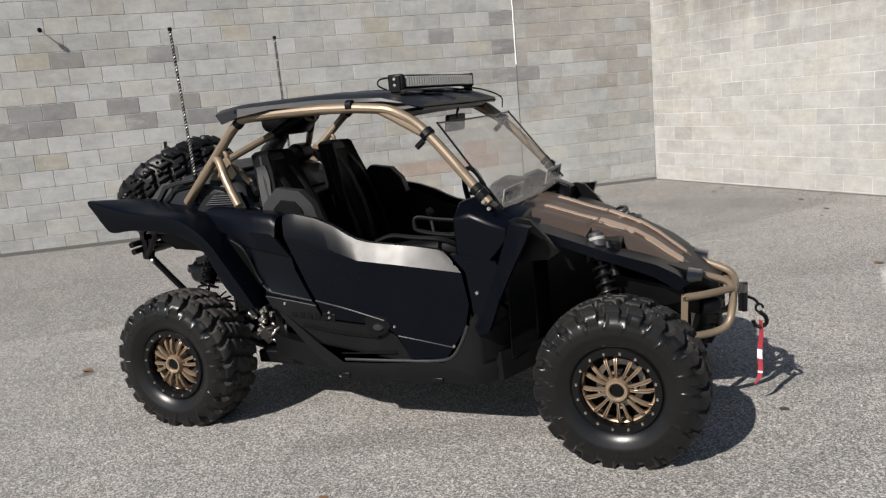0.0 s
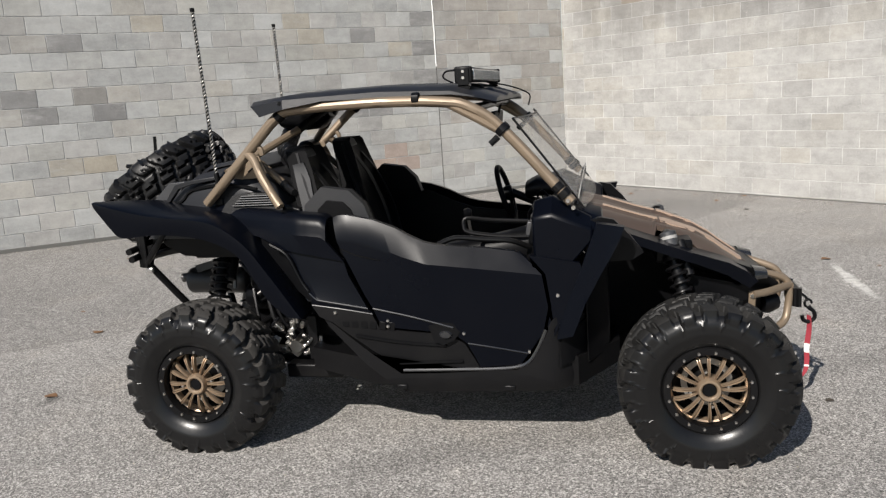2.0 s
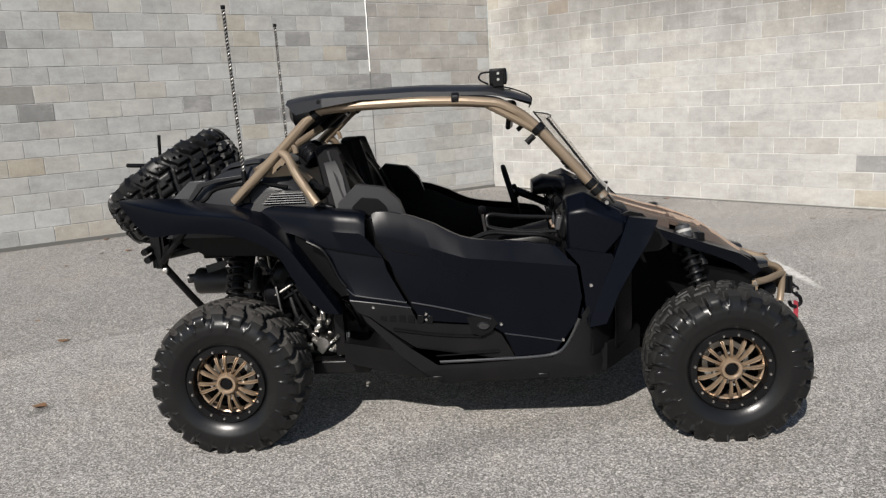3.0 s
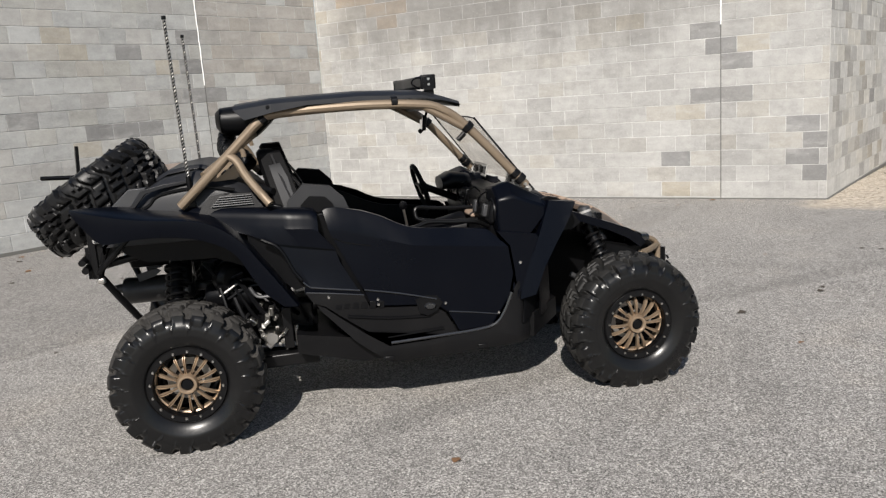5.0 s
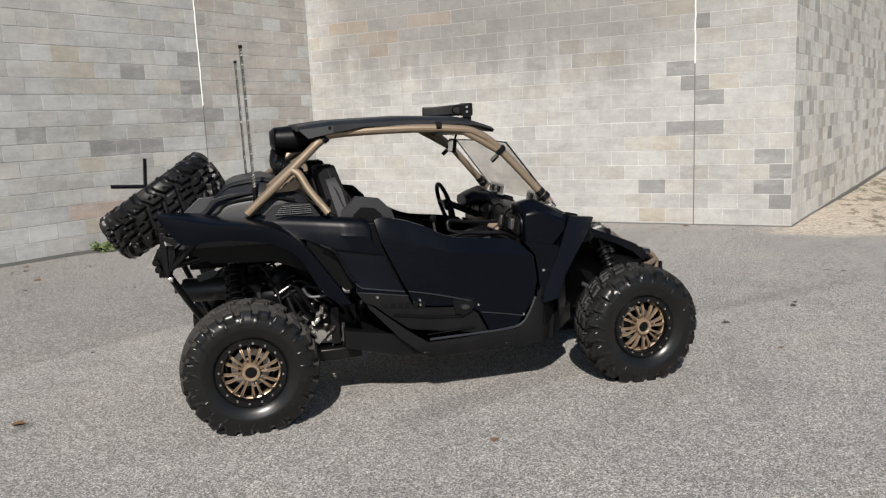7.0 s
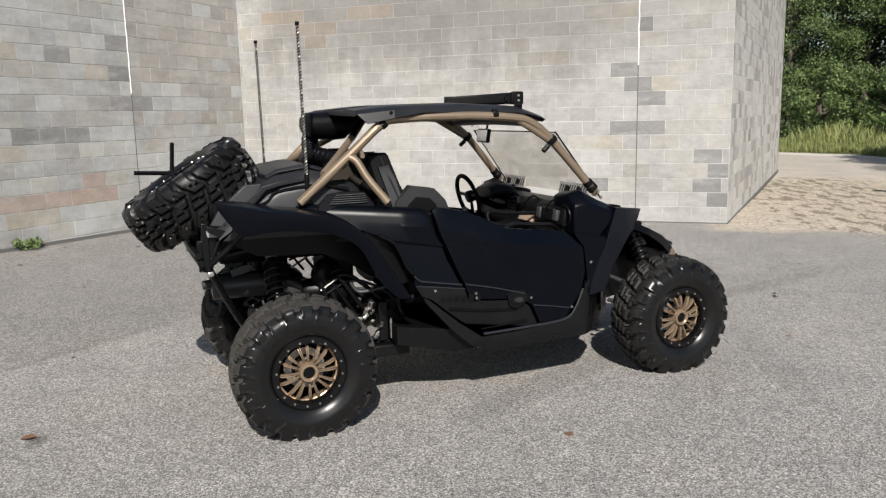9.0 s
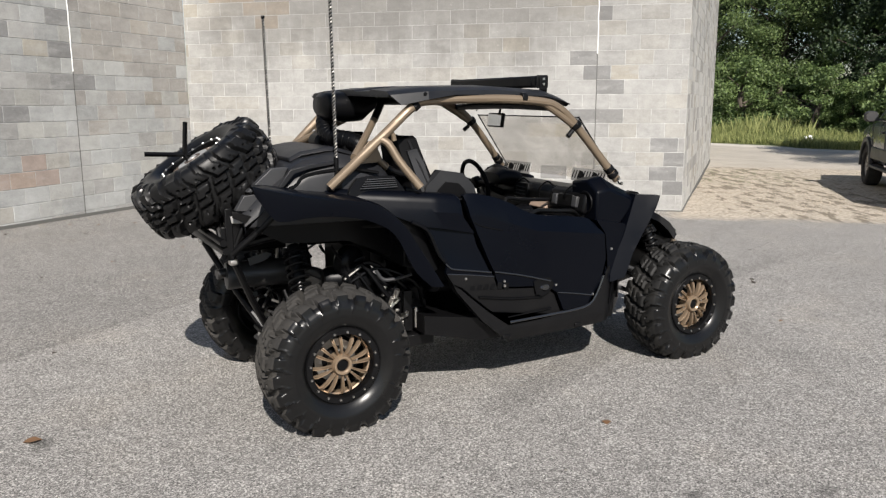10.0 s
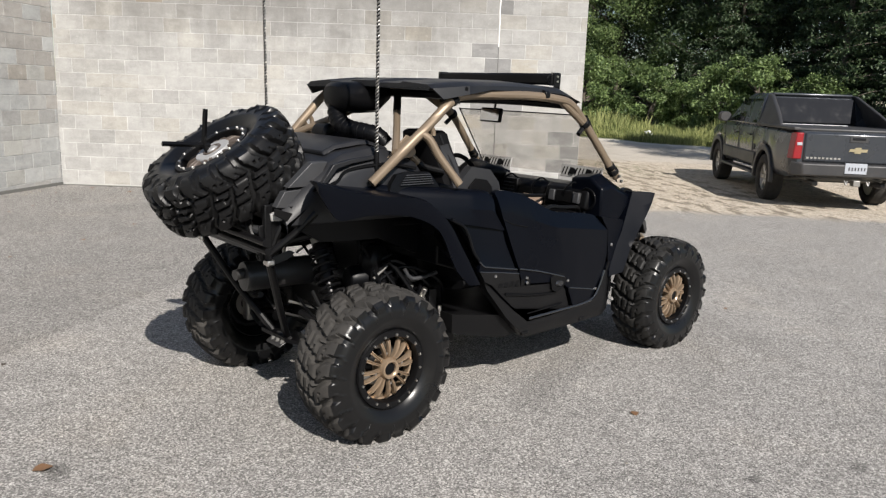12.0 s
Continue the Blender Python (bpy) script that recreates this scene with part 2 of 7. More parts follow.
def part(name, bm, mat, parent, label="", smooth=30.0, bevel=0.0):
    ob = finish(name, bm, mat, parent, smooth)
    if bevel:
        b = ob.modifiers.new("bevel", "BEVEL")
        b.width, b.segments, b.limit_method, b.angle_limit = bevel, 2, "ANGLE", radians(35)
    return tagged(ob, label)


def thing(name, label, category, group="", at=None):
    ob = new(name)
    ob.empty_display_size = 0.1
    if at is not None:
        ob.matrix_world = at
    return tagged(ob, label, category, group)


def shared(name, me, parent, m):
    """Another object on the same mesh."""
    ob = new(name, me)
    ob.parent = parent
    ob.matrix_basis = m
    return ob


def box(c, s, m=None, bm=None, taper=1.0):
    """A box of size s about c; taper narrows its top."""
    bm = bm or bmesh.new()
    v = [bm.verts.new((c[0] + x * s[0] / 2 * (taper if z > 0 else 1), c[1] + y * s[1] / 2 * (taper if z > 0 else 1), c[2] + z * s[2] / 2))
         for x in (-1, 1) for y in (-1, 1) for z in (-1, 1)]
    if m is not None:
        for w in v:
            w.co = m @ w.co
    for f in ((0, 1, 3, 2), (4, 6, 7, 5), (0, 4, 5, 1), (2, 3, 7, 6), (0, 2, 6, 4), (1, 5, 7, 3)):
        bm.faces.new([v[i] for i in f])
    return bm


def curve_points(pts, steps):
    """Catmull-Rom points through pts."""
    p = [Vector(q) for q in pts]
    if steps < 2 or len(p) < 3:
        return p
    p = [2 * p[0] - p[1], *p, 2 * p[-1] - p[-2]]
    out = []
    for i in range(1, len(p) - 2):
        a, b, c, d = p[i - 1:i + 3]
        for k in range(steps):
            t = k / steps
            out.append(0.5 * (2 * b + (c - a) * t + (2 * a - 5 * b + 4 * c - d) * t * t + (3 * b - a - 3 * c + d) * t ** 3))
    return out + [p[-2]]


def tube(pts, r, steps=5, seg=10, bm=None, closed=False, flat=1.0):
    """A round tube through pts; r may be a number or one radius for each end."""
    bm = bm or bmesh.new()
    p = curve_points(pts, steps)
    n = len(p)
    ra, rb = r if isinstance(r, tuple) else (r, r)
    up, rings = Vector((0.013, 0.02, 1)), []
    for i, q in enumerate(p):
        d = (p[(i + 1) % n] - p[i - 1] if closed else p[min(i + 1, n - 1)] - p[max(i - 1, 0)]).normalized()
        x = up - d * up.dot(d)
        if x.length < 0.05:
            x = Vector((1, 0, 0)) - d * d.x
        x.normalize()
        up = x
        y = d.cross(x)
        rr = ra + (rb - ra) * i / max(1, n - 1)
        rings.append([bm.verts.new(q + (x * math.cos(6.2832 * k / seg) * flat + y * math.sin(6.2832 * k / seg)) * rr) for k in range(seg)])
    for i in range(n if closed else n - 1):
        a, b = rings[i], rings[(i + 1) % n]
        for k in range(seg):
            bm.faces.new((a[k], a[(k + 1) % seg], b[(k + 1) % seg], b[k]))
    if not closed:
        bm.faces.new(rings[0][::-1])
        bm.faces.new(rings[-1])
    return bm


def lathe(profile, seg=48, bm=None, m=None, closed=False):
    """A body of revolution about the y axis; profile of (radius, y)."""
    bm = bm or bmesh.new()
    rings = []
    for r, y in profile:
        ring = [bm.verts.new((r * math.cos(6.2831853 * k / seg), y, r * math.sin(6.2831853 * k / seg))) for k in range(seg)] if r > 1e-5 else [bm.verts.new((0, y, 0))]
        rings.append(ring)
    pairs = list(zip(rings, rings[1:])) + ([(rings[-1], rings[0])] if closed else [])
    for a, b in pairs:
        for k in range(seg):
            q = [a[k % len(a)], a[(k + 1) % len(a)], b[(k + 1) % len(b)], b[k % len(b)]]
            q = list(dict.fromkeys(q))
            if len(q) > 2:
                bm.faces.new(q)
    if m is not None:
        bmesh.ops.transform(bm, matrix=m, verts=[v for r in rings for v in r])
    return bm


def prism(outline, y0, y1, bm=None, m=None):
    """An outline of (x, z) drawn out from y0 to y1."""
    bm = bm or bmesh.new()
    a = [bm.verts.new((x, y0, z)) for x, z in outline]
    b = [bm.verts.new((x, y1, z)) for x, z in outline]
    n = len(a)
    bm.faces.new(a)
    bm.faces.new(b[::-1])
    for i in range(n):
        bm.faces.new((a[i], b[i], b[(i + 1) % n], a[(i + 1) % n]))
    if m is not None:
        bmesh.ops.transform(bm, matrix=m, verts=a + b)
    return bm


def panel(outline, depth, thick, side=1, step=0.05):
    """A pressed panel: an outline of (x, z), its face at y = -side * depth(x, z), with thickness towards the middle."""
    bm = bmesh.new()
    bm.faces.new([bm.verts.new((x, 0, z)) for x, z in outline])
    bmesh.ops.triangulate(bm, faces=bm.faces[:])
    xs, zs = [q[0] for q in outline], [q[1] for q in outline]
    for lo, hi, no in ((min(xs), max(xs), (1, 0, 0)), (min(zs), max(zs), (0, 0, 1))):
        k = math.ceil(lo / step + 0.01)
        while k * step < hi - 0.004:
            bmesh.ops.bisect_plane(bm, geom=bm.verts[:] + bm.edges[:] + bm.faces[:], dist=1e-5, plane_co=Vector(no) * (k * step + 0.0003), plane_no=no)
            k += 1
    back = [v for v in bmesh.ops.extrude_face_region(bm, geom=bm.faces[:])["geom"] if isinstance(v, bmesh.types.BMVert)]
    moved = set(back)
    for v in bm.verts:
        d = depth(v.co.x, v.co.z) - (thick if v in moved else 0)
        v.co.y = -side * d
    return bm


def lerp(x, xs, ys):
    return float(np.interp(x, xs, ys))


# ---- ground ----
CORNER_A = Vector((0.15, 9.08, 0))
CORNER_B = CORNER_A + 7.69 * Vector((math.cos(radians(-41.7)), math.sin(radians(-41.7)), 0))
END_C = Vector((14.0, 10.85, 0))
DIR_A = Vector((-math.cos(radians(40.5)), -math.sin(radians(40.5)), 0))


def ground_height(x, y):
    r = Vector((x, y, 0)) - CORNER_A
    u, d = r.dot(DIR_A), r.dot(Vector((math.sin(radians(40.5)), -math.cos(radians(40.5)), 0)))
    z = 0.013 * max(0.0, min(u, 16.0)) * max(0.0, min(1.0, (4.2 - d) / 4.2)) if d > -2 and u > 0 else 0.0
    return z - 0.06 * max(0.0, min(1.0, (x - 7.0) / 3.0))


def build_ground():
    fine = [i * 0.5 for i in range(-30, 61)]
    far = [16 + 1.5 ** i * 4 for i in range(12)]
    xs = [-f for f in far[::-1]] + fine + [f + 15 for f in far]
    ys = xs
    verts = [(x, y, ground_height(x, y)) for y in ys for x in xs]
    w = len(xs)
    faces = [(j * w + i, j * w + i + 1, (j + 1) * w + i + 1, (j + 1) * w + i) for j in range(len(ys) - 1) for i in range(w - 1)]
    me = bpy.data.meshes.new("ground")
    me.from_pydata(verts, [], faces)
    me.materials.append(M_GROUND)
    me.polygons.foreach_set("use_smooth", [True] * len(me.polygons))
    tagged(new("ground", me), "pale weathered asphalt lot running into gravel and a grass verge", "ground", kind="structure")


build_ground()


# ---- the off-road vehicle ----
M_BODY = paint("satin_black_body", (0.0015, 0.0021, 0.0042), 0.31, 0.0, 0.10, 30, 0.02, 0.002, 0.0, 0.125)
M_PLASTIC = paint("black_plastic", (0.0030, 0.0031, 0.0037), 0.36, 0.0, 0.2, 250, 0.15, 0.006, 0.0, 0.16)
M_ROOF = paint("black_roof", (0.012, 0.0125, 0.0145), 0.42, 0.0, 0.2, 200, 0.15, 0.03, 0.0, 0.32)
M_STEEL = paint("black_steel", (0.004, 0.004, 0.0045), 0.36, 0.05, 0.2, 80, 0.1, 0.012, 0.0, 0.22)
M_BRONZE = paint("bronze_paint", (0.215, 0.165, 0.115), 0.46, 0.4, 0.12, 60, 0.05, 0.04)
M_RIM = paint("bronze_rim", (0.33, 0.245, 0.168), 0.34, 0.55, 0.2, 60, 0.05, 0.05)
M_HOOD = paint("bronze_hood", (0.100, 0.072, 0.056), 0.4, 0.4, 0.12, 60, 0.04, 0.05)
M_HOODLIGHT = paint("pale_bronze_panel", (0.42, 0.31, 0.235), 0.36, 0.35, 0.1, 60, 0.04, 0.03)
M_RUBBER = paint("tyre_rubber", (0.0050, 0.0050, 0.0053), 0.30, 0.0, 0.3, 60, 0.12, 0.010, 0.0, 0.34)
M_TREAD = paint("dusty_tread", (0.030, 0.0285, 0.027), 0.78, 0.0, 0.35, 45, 0.3, 0.14, 0.0, 0.2)
M_TREADFRONT = paint("lightly_dusty_tread", (0.012, 0.0118, 0.0115), 0.55, 0.0, 0.3, 45, 0.25, 0.07, 0.0, 0.22)
M_LUG = paint("clean_tread", (0.0075, 0.0075, 0.0078), 0.38, 0.0, 0.25, 60, 0.2, 0.01, 0.0, 0.2)
M_CHROME = paint("bright_metal", (0.62, 0.6, 0.57), 0.3, 1.0, 0.2, 90, 0.1, 0.04)
M_ALLOY = paint("dull_alloy", (0.34, 0.33, 0.31), 0.5, 0.9, 0.3, 70, 0.2, 0.1)
M_MUFFLER = paint("sooty_steel", (0.035, 0.034, 0.034), 0.38, 0.3, 0.3, 60, 0.1, 0.03)
M_SPARE = paint("dull_spare_rim", (0.10, 0.08, 0.068), 0.45, 0.35, 0.2, 60, 0.05, 0.05)
M_PALE = paint("pale_grey_plastic", (0.33, 0.33, 0.33), 0.45, 0.2, 0.1, 90, 0.05, 0.06)
M_SILL = paint("grey_black_sill", (0.0062, 0.0062, 0.0068), 0.42, 0.0, 0.2, 250, 0.2, 0.010, 0.0, 0.16)
M_VENT = paint("grey_vent", (0.30, 0.295, 0.285), 0.55, 0.0, 0.2, 90, 0.1, 0.1)
M_TAILGREY = paint("grey_tail_plastic", (0.034, 0.035, 0.038), 0.45, 0.0, 0.1, 90, 0.08, 0.05)
M_SEAT = paint("seat_vinyl", (0.0035, 0.0035, 0.004), 0.6, 0.0, 0.2, 160, 0.35, 0.003, 0.0, 0.1)
M_SEATGREY = paint("grey_bolster", (0.012, 0.0125, 0.0145), 0.6, 0.0, 0.2, 180, 0.3, 0.02)
M_SEAT2 = paint("dark_webbing", (0.006, 0.006, 0.007), 0.65, 0.0, 0.2, 220, 0.4, 0.01, 0.0, 0.25)
M_RED = paint("red_webbing", (0.30, 0.030, 0.045), 0.75, 0.0, 0.2, 300, 0.4)
M_BEAD = paint("gloss_black_edge", (0.012, 0.0125, 0.014), 0.2, 0.0, 0.1, 60, 0.02, 0.0, 0.0, 0.9)
M_WHITE = paint("white_print", (0.75, 0.75, 0.75), 0.6)
M_LED = paint("led_lens", (0.55, 0.56, 0.56), 0.22, 0.6, 0.35, 160, 0.3)


def glass(name, tint, rough, alpha):
    n = Nodes(name)
    mixer = n.t.nodes.new("ShaderNodeMixShader")
    clear = n.node("ShaderNodeBsdfTransparent", Color=(*tint, 1))
    gloss = n.node("ShaderNodeBsdfGlossy", Color=(1, 1, 1, 1), Roughness=rough)
    # pale film for both dust and the whitish haze of reflections, painted in
    dust_glare = n.math("MULTIPLY", n.noise(n.pos(), 6.0, 5.0, 0.6), alpha)
    n.put(mixer.inputs[0], 0.07)
    n.put(mixer.inputs[1], clear.outputs[0])
    n.put(mixer.inputs[2], gloss.outputs[0])
    film = n.t.nodes.new("ShaderNodeMixShader")
    dust = n.node("ShaderNodeBsdfDiffuse", Color=(0.55, 0.53, 0.5, 1))
    n.put(film.inputs[0], dust_glare)
    n.put(film.inputs[1], mixer.outputs[0])
    n.put(film.inputs[2], dust.outputs[0])
    n.t.links.new(film.outputs[0], n.t.nodes["Material Output"].inputs["Surface"])
    return n.mat


M_SCREEN = glass("windscreen_sheet", (0.97, 0.96, 0.945), 0.03, 0.24)

utv = thing("off_road_buggy", "satin black two-seat off-road buggy with bronze roll cage, parked on asphalt", "off-road vehicle")
HUB = 0.335


def tyre_bm(width, seed):
    """A mud tyre in one skin: tightly packed rounded lugs in a staggered, slanting pattern that wraps over the shoulders."""
    w = width / 2
    half = [(0.165, -0.5), (0.172, -0.72), (0.186, -0.88), (0.200, -0.99), (0.220, -1.08), (0.240, -1.14), (0.250, -1.155), (0.258, -1.165), (0.275, -1.17), (0.288, -1.155), (0.300, -1.125), (0.309, -1.085), (0.317, -1.03), (0.324, -0.96), (0.3295, -0.89)]
    mid = [(lerp(abs(v), [0.0, 0.3, 0.6, 0.76, 0.9], [0.347, 0.3462, 0.3415, 0.3375, 0.3305]), float(v)) for v in np.linspace(-0.82, 0.82, 25)]
    prof = half + mid + [(r, -y) for r, y in half[::-1]]
    n = 23
    seg = n * 18

    def step(x, e):
        x = max(0.0, min(1.0, x / e))
        return x * x * (3 - 2 * x)

    def rise(a, v):
        side, c = (1 if v >= 0 else -1), abs(v)
        ph = a / 6.2831853 * n + (0.5 if side > 0 else 0.0) + 0.20 * c - 0.16 * math.sin(5.2 * c)
        f, odd = ph % 1.0, int(math.floor(ph)) % 2
        inner = 0.30 if odd else 0.44
        if c > inner - 0.03:
            lug = step(f - 0.10, 0.07) * step((0.88 if c < 0.8 else 0.82) - f, 0.07) * step(c - inner, 0.05) * step((1.05 if odd else 1.13) - c, 0.05)
            if odd:
                lug *= 1.0 - 0.85 * step(0.03 - abs(c - 0.60 - 0.06 * math.sin(6.28 * f)), 0.025)
            if not odd and c < 0.66:
                lug *= 1.0 - 0.45 * step(0.07 - abs(f - 0.46), 0.05)
            return lug
        g = (a / 6.2831853 * n + 0.3 + 0.55 * v) % 1.0
        zig = 0.08 * (abs((a / 6.2831853 * n * 0.5) % 1.0 - 0.5) * 4 - 1)
        return step(g - 0.08, 0.07) * step(0.90 - g, 0.07) * step(inner - 0.07 - c, 0.04) * step(abs(v - zig) - 0.015, 0.03)

    bm = bmesh.new()
    rings = []
    for i in range(seg):
        a = 6.2831853 * i / seg
        ring = []
        for r, v in prof:
            h = rise(a, v) if r > 0.296 else 0.0
            out = (0.026 if seed == 3 else 0.0225) * h * min(1.0, max(0.0, (r - 0.285) / 0.04))
            side = (0.009 if 0.86 < abs(v) else 0.003) * h
            q = a / 6.2831853 * n + (0.5 if v > 0 else 0.0) + 0.4
            if 0.268 < r < 0.312 and (q + (r - 0.27) * 7) % 1.0 < 0.095:
                side += 0.0065 if int(math.floor(q + (r - 0.27) * 7)) % 2 or r > 0.28 else 0.0
            if abs(r - 0.250) < 0.004:
                side += 0.0022
            ring.append(bm.verts.new(((r + out) * math.cos(a), v * w + math.copysign(side, v), (r + out) * math.sin(a))))
        rings.append(ring)
    m = len(prof)
    for i in range(seg):
        p, q = rings[i], rings[(i + 1) % seg]
        for k in range(m):
            f = bm.faces.new((p[k], p[(k + 1) % m], q[(k + 1) % m], q[k]))
            f.material_index = 1 if 13 <= k < m - 14 else 0
    return bm


def spoke_bm():
    """One leaf-shaped spoke with a channel down its face and a pointed tip, from the hub outwards along x, face towards -y."""
    bm = bmesh.new()
    rows = [(0.040, 0.0050, -0.014), (0.058, 0.0054, -0.026), (0.085, 0.0064, -0.031), (0.110, 0.0082, -0.029), (0.128, 0.0090, -0.024), (0.141, 0.0074, -0.016), (0.153, 0.0022, -0.004)]
    prev = None
    for x, hw, y in rows:
        ring = [bm.verts.new(q) for q in ((x, y + 0.006, -hw), (x, y - 0.005, -hw * 0.72), (x, y - 0.005, -hw * 0.45), (x, y + 0.002, 0.0), (x, y - 0.005, hw * 0.45), (x, y - 0.005, hw * 0.72), (x, y + 0.006, hw), (x, y + 0.020, hw * 0.6), (x, y + 0.020, -hw * 0.6))]
        if prev:
            for k in range(9):
                bm.faces.new((prev[k], prev[(k + 1) % 9], ring[(k + 1) % 9], ring[k]))
        else:
            bm.faces.new(ring[::-1])
        prev = ring
    bm.faces.new(prev)
    return bm


def bolt_bm(r=0.0072, h=0.007):
    bm = lathe([(0, -h), (r * 0.7, -h), (r, -h * 0.4), (r, 0.002), (0, 0.002)], 6)
    return bm


MESH = {}


def wheel(parent, m, width, seed, name="wheel", label="", metal=None, spoke_label="bronze spoke"):
    """Beadlock wheel with its face towards its own -y."""
    w = width / 2
    metal = metal or M_RIM
    rim = part(name, lathe([(0.172, -w * 0.60), (0.165, -w * 0.35), (0.148, -w * 0.2), (0.142, w * 0.2), (0.165, w * 0.5), (0.176, w * 0.75), (0.170, w * 0.75), (0.155, w * 0.5), (0.135, w * 0.2), (0.139, -w * 0.2), (0.155, -w * 0.4), (0.162, -w * 0.6)], 40, closed=True),
               M_STEEL, parent, label)
    rim.matrix_basis = m
    if seed not in MESH:
        ob = part("tyre", tyre_bm(width, seed), (M_RUBBER, (M_TREAD, M_TREADFRONT, M_LUG)[seed - 1]), rim, "black mud tyre with chunky lugs", 40)
        MESH[seed] = ob.data
    else:
        tagged(shared("tyre", MESH[seed], rim, Matrix()), "black mud tyre with chunky lugs")
    key = ("face", width, metal.name)
    if key not in MESH:
        a = finish("a", lathe([(0.186, -w * 0.80), (0.188, -w * 0.92), (0.183, -w * 0.98), (0.157, -w * 0.98), (0.154, -w * 0.94), (0.154, -w * 0.70), (0.165, -w * 0.66)], 56, closed=True), M_STEEL)
        b = finish("b", lathe([(0.146, w * 0.12), (0.12, w * 0.12), (0.07, -w * 0.1), (0.045, -w * 0.4), (0.0, -w * 0.4)], 40), M_STEEL)
        c = finish("c", lathe([(0.029, -w * 0.70), (0.030, -w * 0.90), (0.036, -w * 0.95), (0.044, -w * 0.945), (0.051, -w * 0.80), (0.055, -w * 0.40)], 32), metal)
        d = finish("d", lathe([(0.0, -w * 0.87), (0.024, -w * 0.87), (0.029, -w * 0.83), (0.0295, -w * 0.68)], 24), M_PLASTIC)
        li = finish("h", lathe([(0.154, -w * 0.60), (0.1465, -w * 0.57), (0.1455, -w * 0.30), (0.154, -w * 0.30)], 48, closed=True), metal)
        sp, bo = finish("e", spoke_bm(), metal), finish("f", bolt_bm(), M_CHROME)
        nu = finish("g", bolt_bm(0.0085, 0.012), M_CHROME)
        MESH[key] = [o.data for o in (a, b, c, d, sp, bo, nu, li)]
        for o in (a, b, c, d, sp, bo, nu, li):
            bpy.data.objects.remove(o)
    ring, back, hub, cap, sp, bo, nut, lip = MESH[key]
    for nm, me, lab in (("beadlock_ring", ring, "black beadlock ring"), ("rim_centre", back, ""), ("hub", hub, ""), ("hub_cap", cap, "black centre cap"), ("rim_lip", lip, "")):
        tagged(shared(nm, me, rim, Matrix()), lab)
    for i in range(16):
        a = i * 22.5 + 11.25 + (2.2 if i % 2 else -2.2)
        tagged(shared("spoke", sp, rim, pose(0, -w * 0.60, 0, 0, a, 0)), spoke_label)
    for i in range(4):
        a = math.radians(i * 90)
        shared("lug_nut", nut, rim, pose(0.076 * math.cos(a), -w * 0.72, 0.076 * math.sin(a)))
    for i in range(16):
        a = math.radians(i * 22.5 + 5)
        shared("bolt", bo, rim, pose(0.166 * math.cos(a), -w * 0.98, 0.166 * math.sin(a)))
    return rim


for x, seed, tw in ((-1.15, 1, 0.265), (1.15, 2, 0.25)):
    for s in (-1, 1):
        y = s * (0.752 - tw / 2)
        wheel(utv, pose(x, y, HUB, 0, -10 if s < 0 else 70, 0 if s < 0 else 180), tw, seed, label="bronze multi-spoke beadlock wheel")

# roll cage
CAGE = [(-1.10, 0.50, 1.155), (-0.82, 0.545, 1.41), (-0.68, 0.562, 1.535), (-0.585, 0.57, 1.567), (-0.2, 0.575, 1.575), (0.08, 0.575, 1.56), (0.20, 0.572, 1.53), (0.335, 0.565, 1.43), (0.615, 0.605, 1.115)]
for s in (-1, 1):
    part("roll_cage_tube", tube([(x, s * y, z) for x, y, z in CAGE], 0.0235, 5, 12), M_BRONZE, utv, "bronze roll cage side tube")
    part("cage_brace", tube([(-0.85, s * 0.542, 1.385), (-0.81, s * 0.562, 1.355), (-0.765, s * 0.59, 1.27), (-0.675, s * 0.635, 1.145)], 0.021, 4, 12), M_BRONZE, utv, "bronze roll cage rear brace")
    part("cage_gusset", tube([(0.10, s * 0.572, 1.556), (0.20, s * 0.571, 1.50), (0.325, s * 0.566, 1.425)], 0.019, 3, 10), M_BRONZE, utv, "bronze gusset tube")
    part("bend_gusset", prism([(0.085, 1.553), (0.20, 1.522), (0.318, 1.432), (0.20, 1.502)], s * 0.564, s * 0.572), M_BRONZE, utv, "bronze gusset plate at the bend", bevel=0.002)
    # clamps and padding on the tubes
    for c, d, r in (((0.335, 0.565, 1.43), (0.67, 0.09, -0.73), 0.033), ((0.585, 0.601, 1.15), (0.67, 0.09, -0.73), 0.032), ((0.56, 0.597, 1.178), (0.67, 0.09, -0.73), 0.029), ((-0.03, 0.577, 1.581), (1, 0, 0), 0.027), ((-0.665, 0.563, 1.543), (0.75, 0.05, 0.6), 0.027)):
        d = Vector((d[0], s * d[1], d[2])).normalized() * 0.016
        c = Vector((c[0], s * c[1], c[2]))
        part("clamp", tube([c - d, c + d], r, 1, 12), M_STEEL, utv, "black clamp on the cage", bevel=0.003)
    c = Vector((0.315, s * 0.565, 1.40))
    part("clamp_knob", tube([c, c + Vector((-0.035, s * 0.004, -0.03))], 0.014, 1, 10), M_STEEL, utv)
    c = Vector((-0.80, s * 0.545, 1.425))
    part("belt_anchor", tube([c, c + Vector((0.022, 0, -0.025)), c + Vector((0.026, 0, -0.052))], 0.013, 2, 8), M_BRONZE, utv)
    for i, bx in enumerate((0.60, 0.622)):
        part("cage_foot_bolt", tube([(bx, s * 0.632, 1.125 - i * 0.03), (bx, s * 0.645, 1.125 - i * 0.03)], 0.009, 1, 6), M_CHROME, utv)
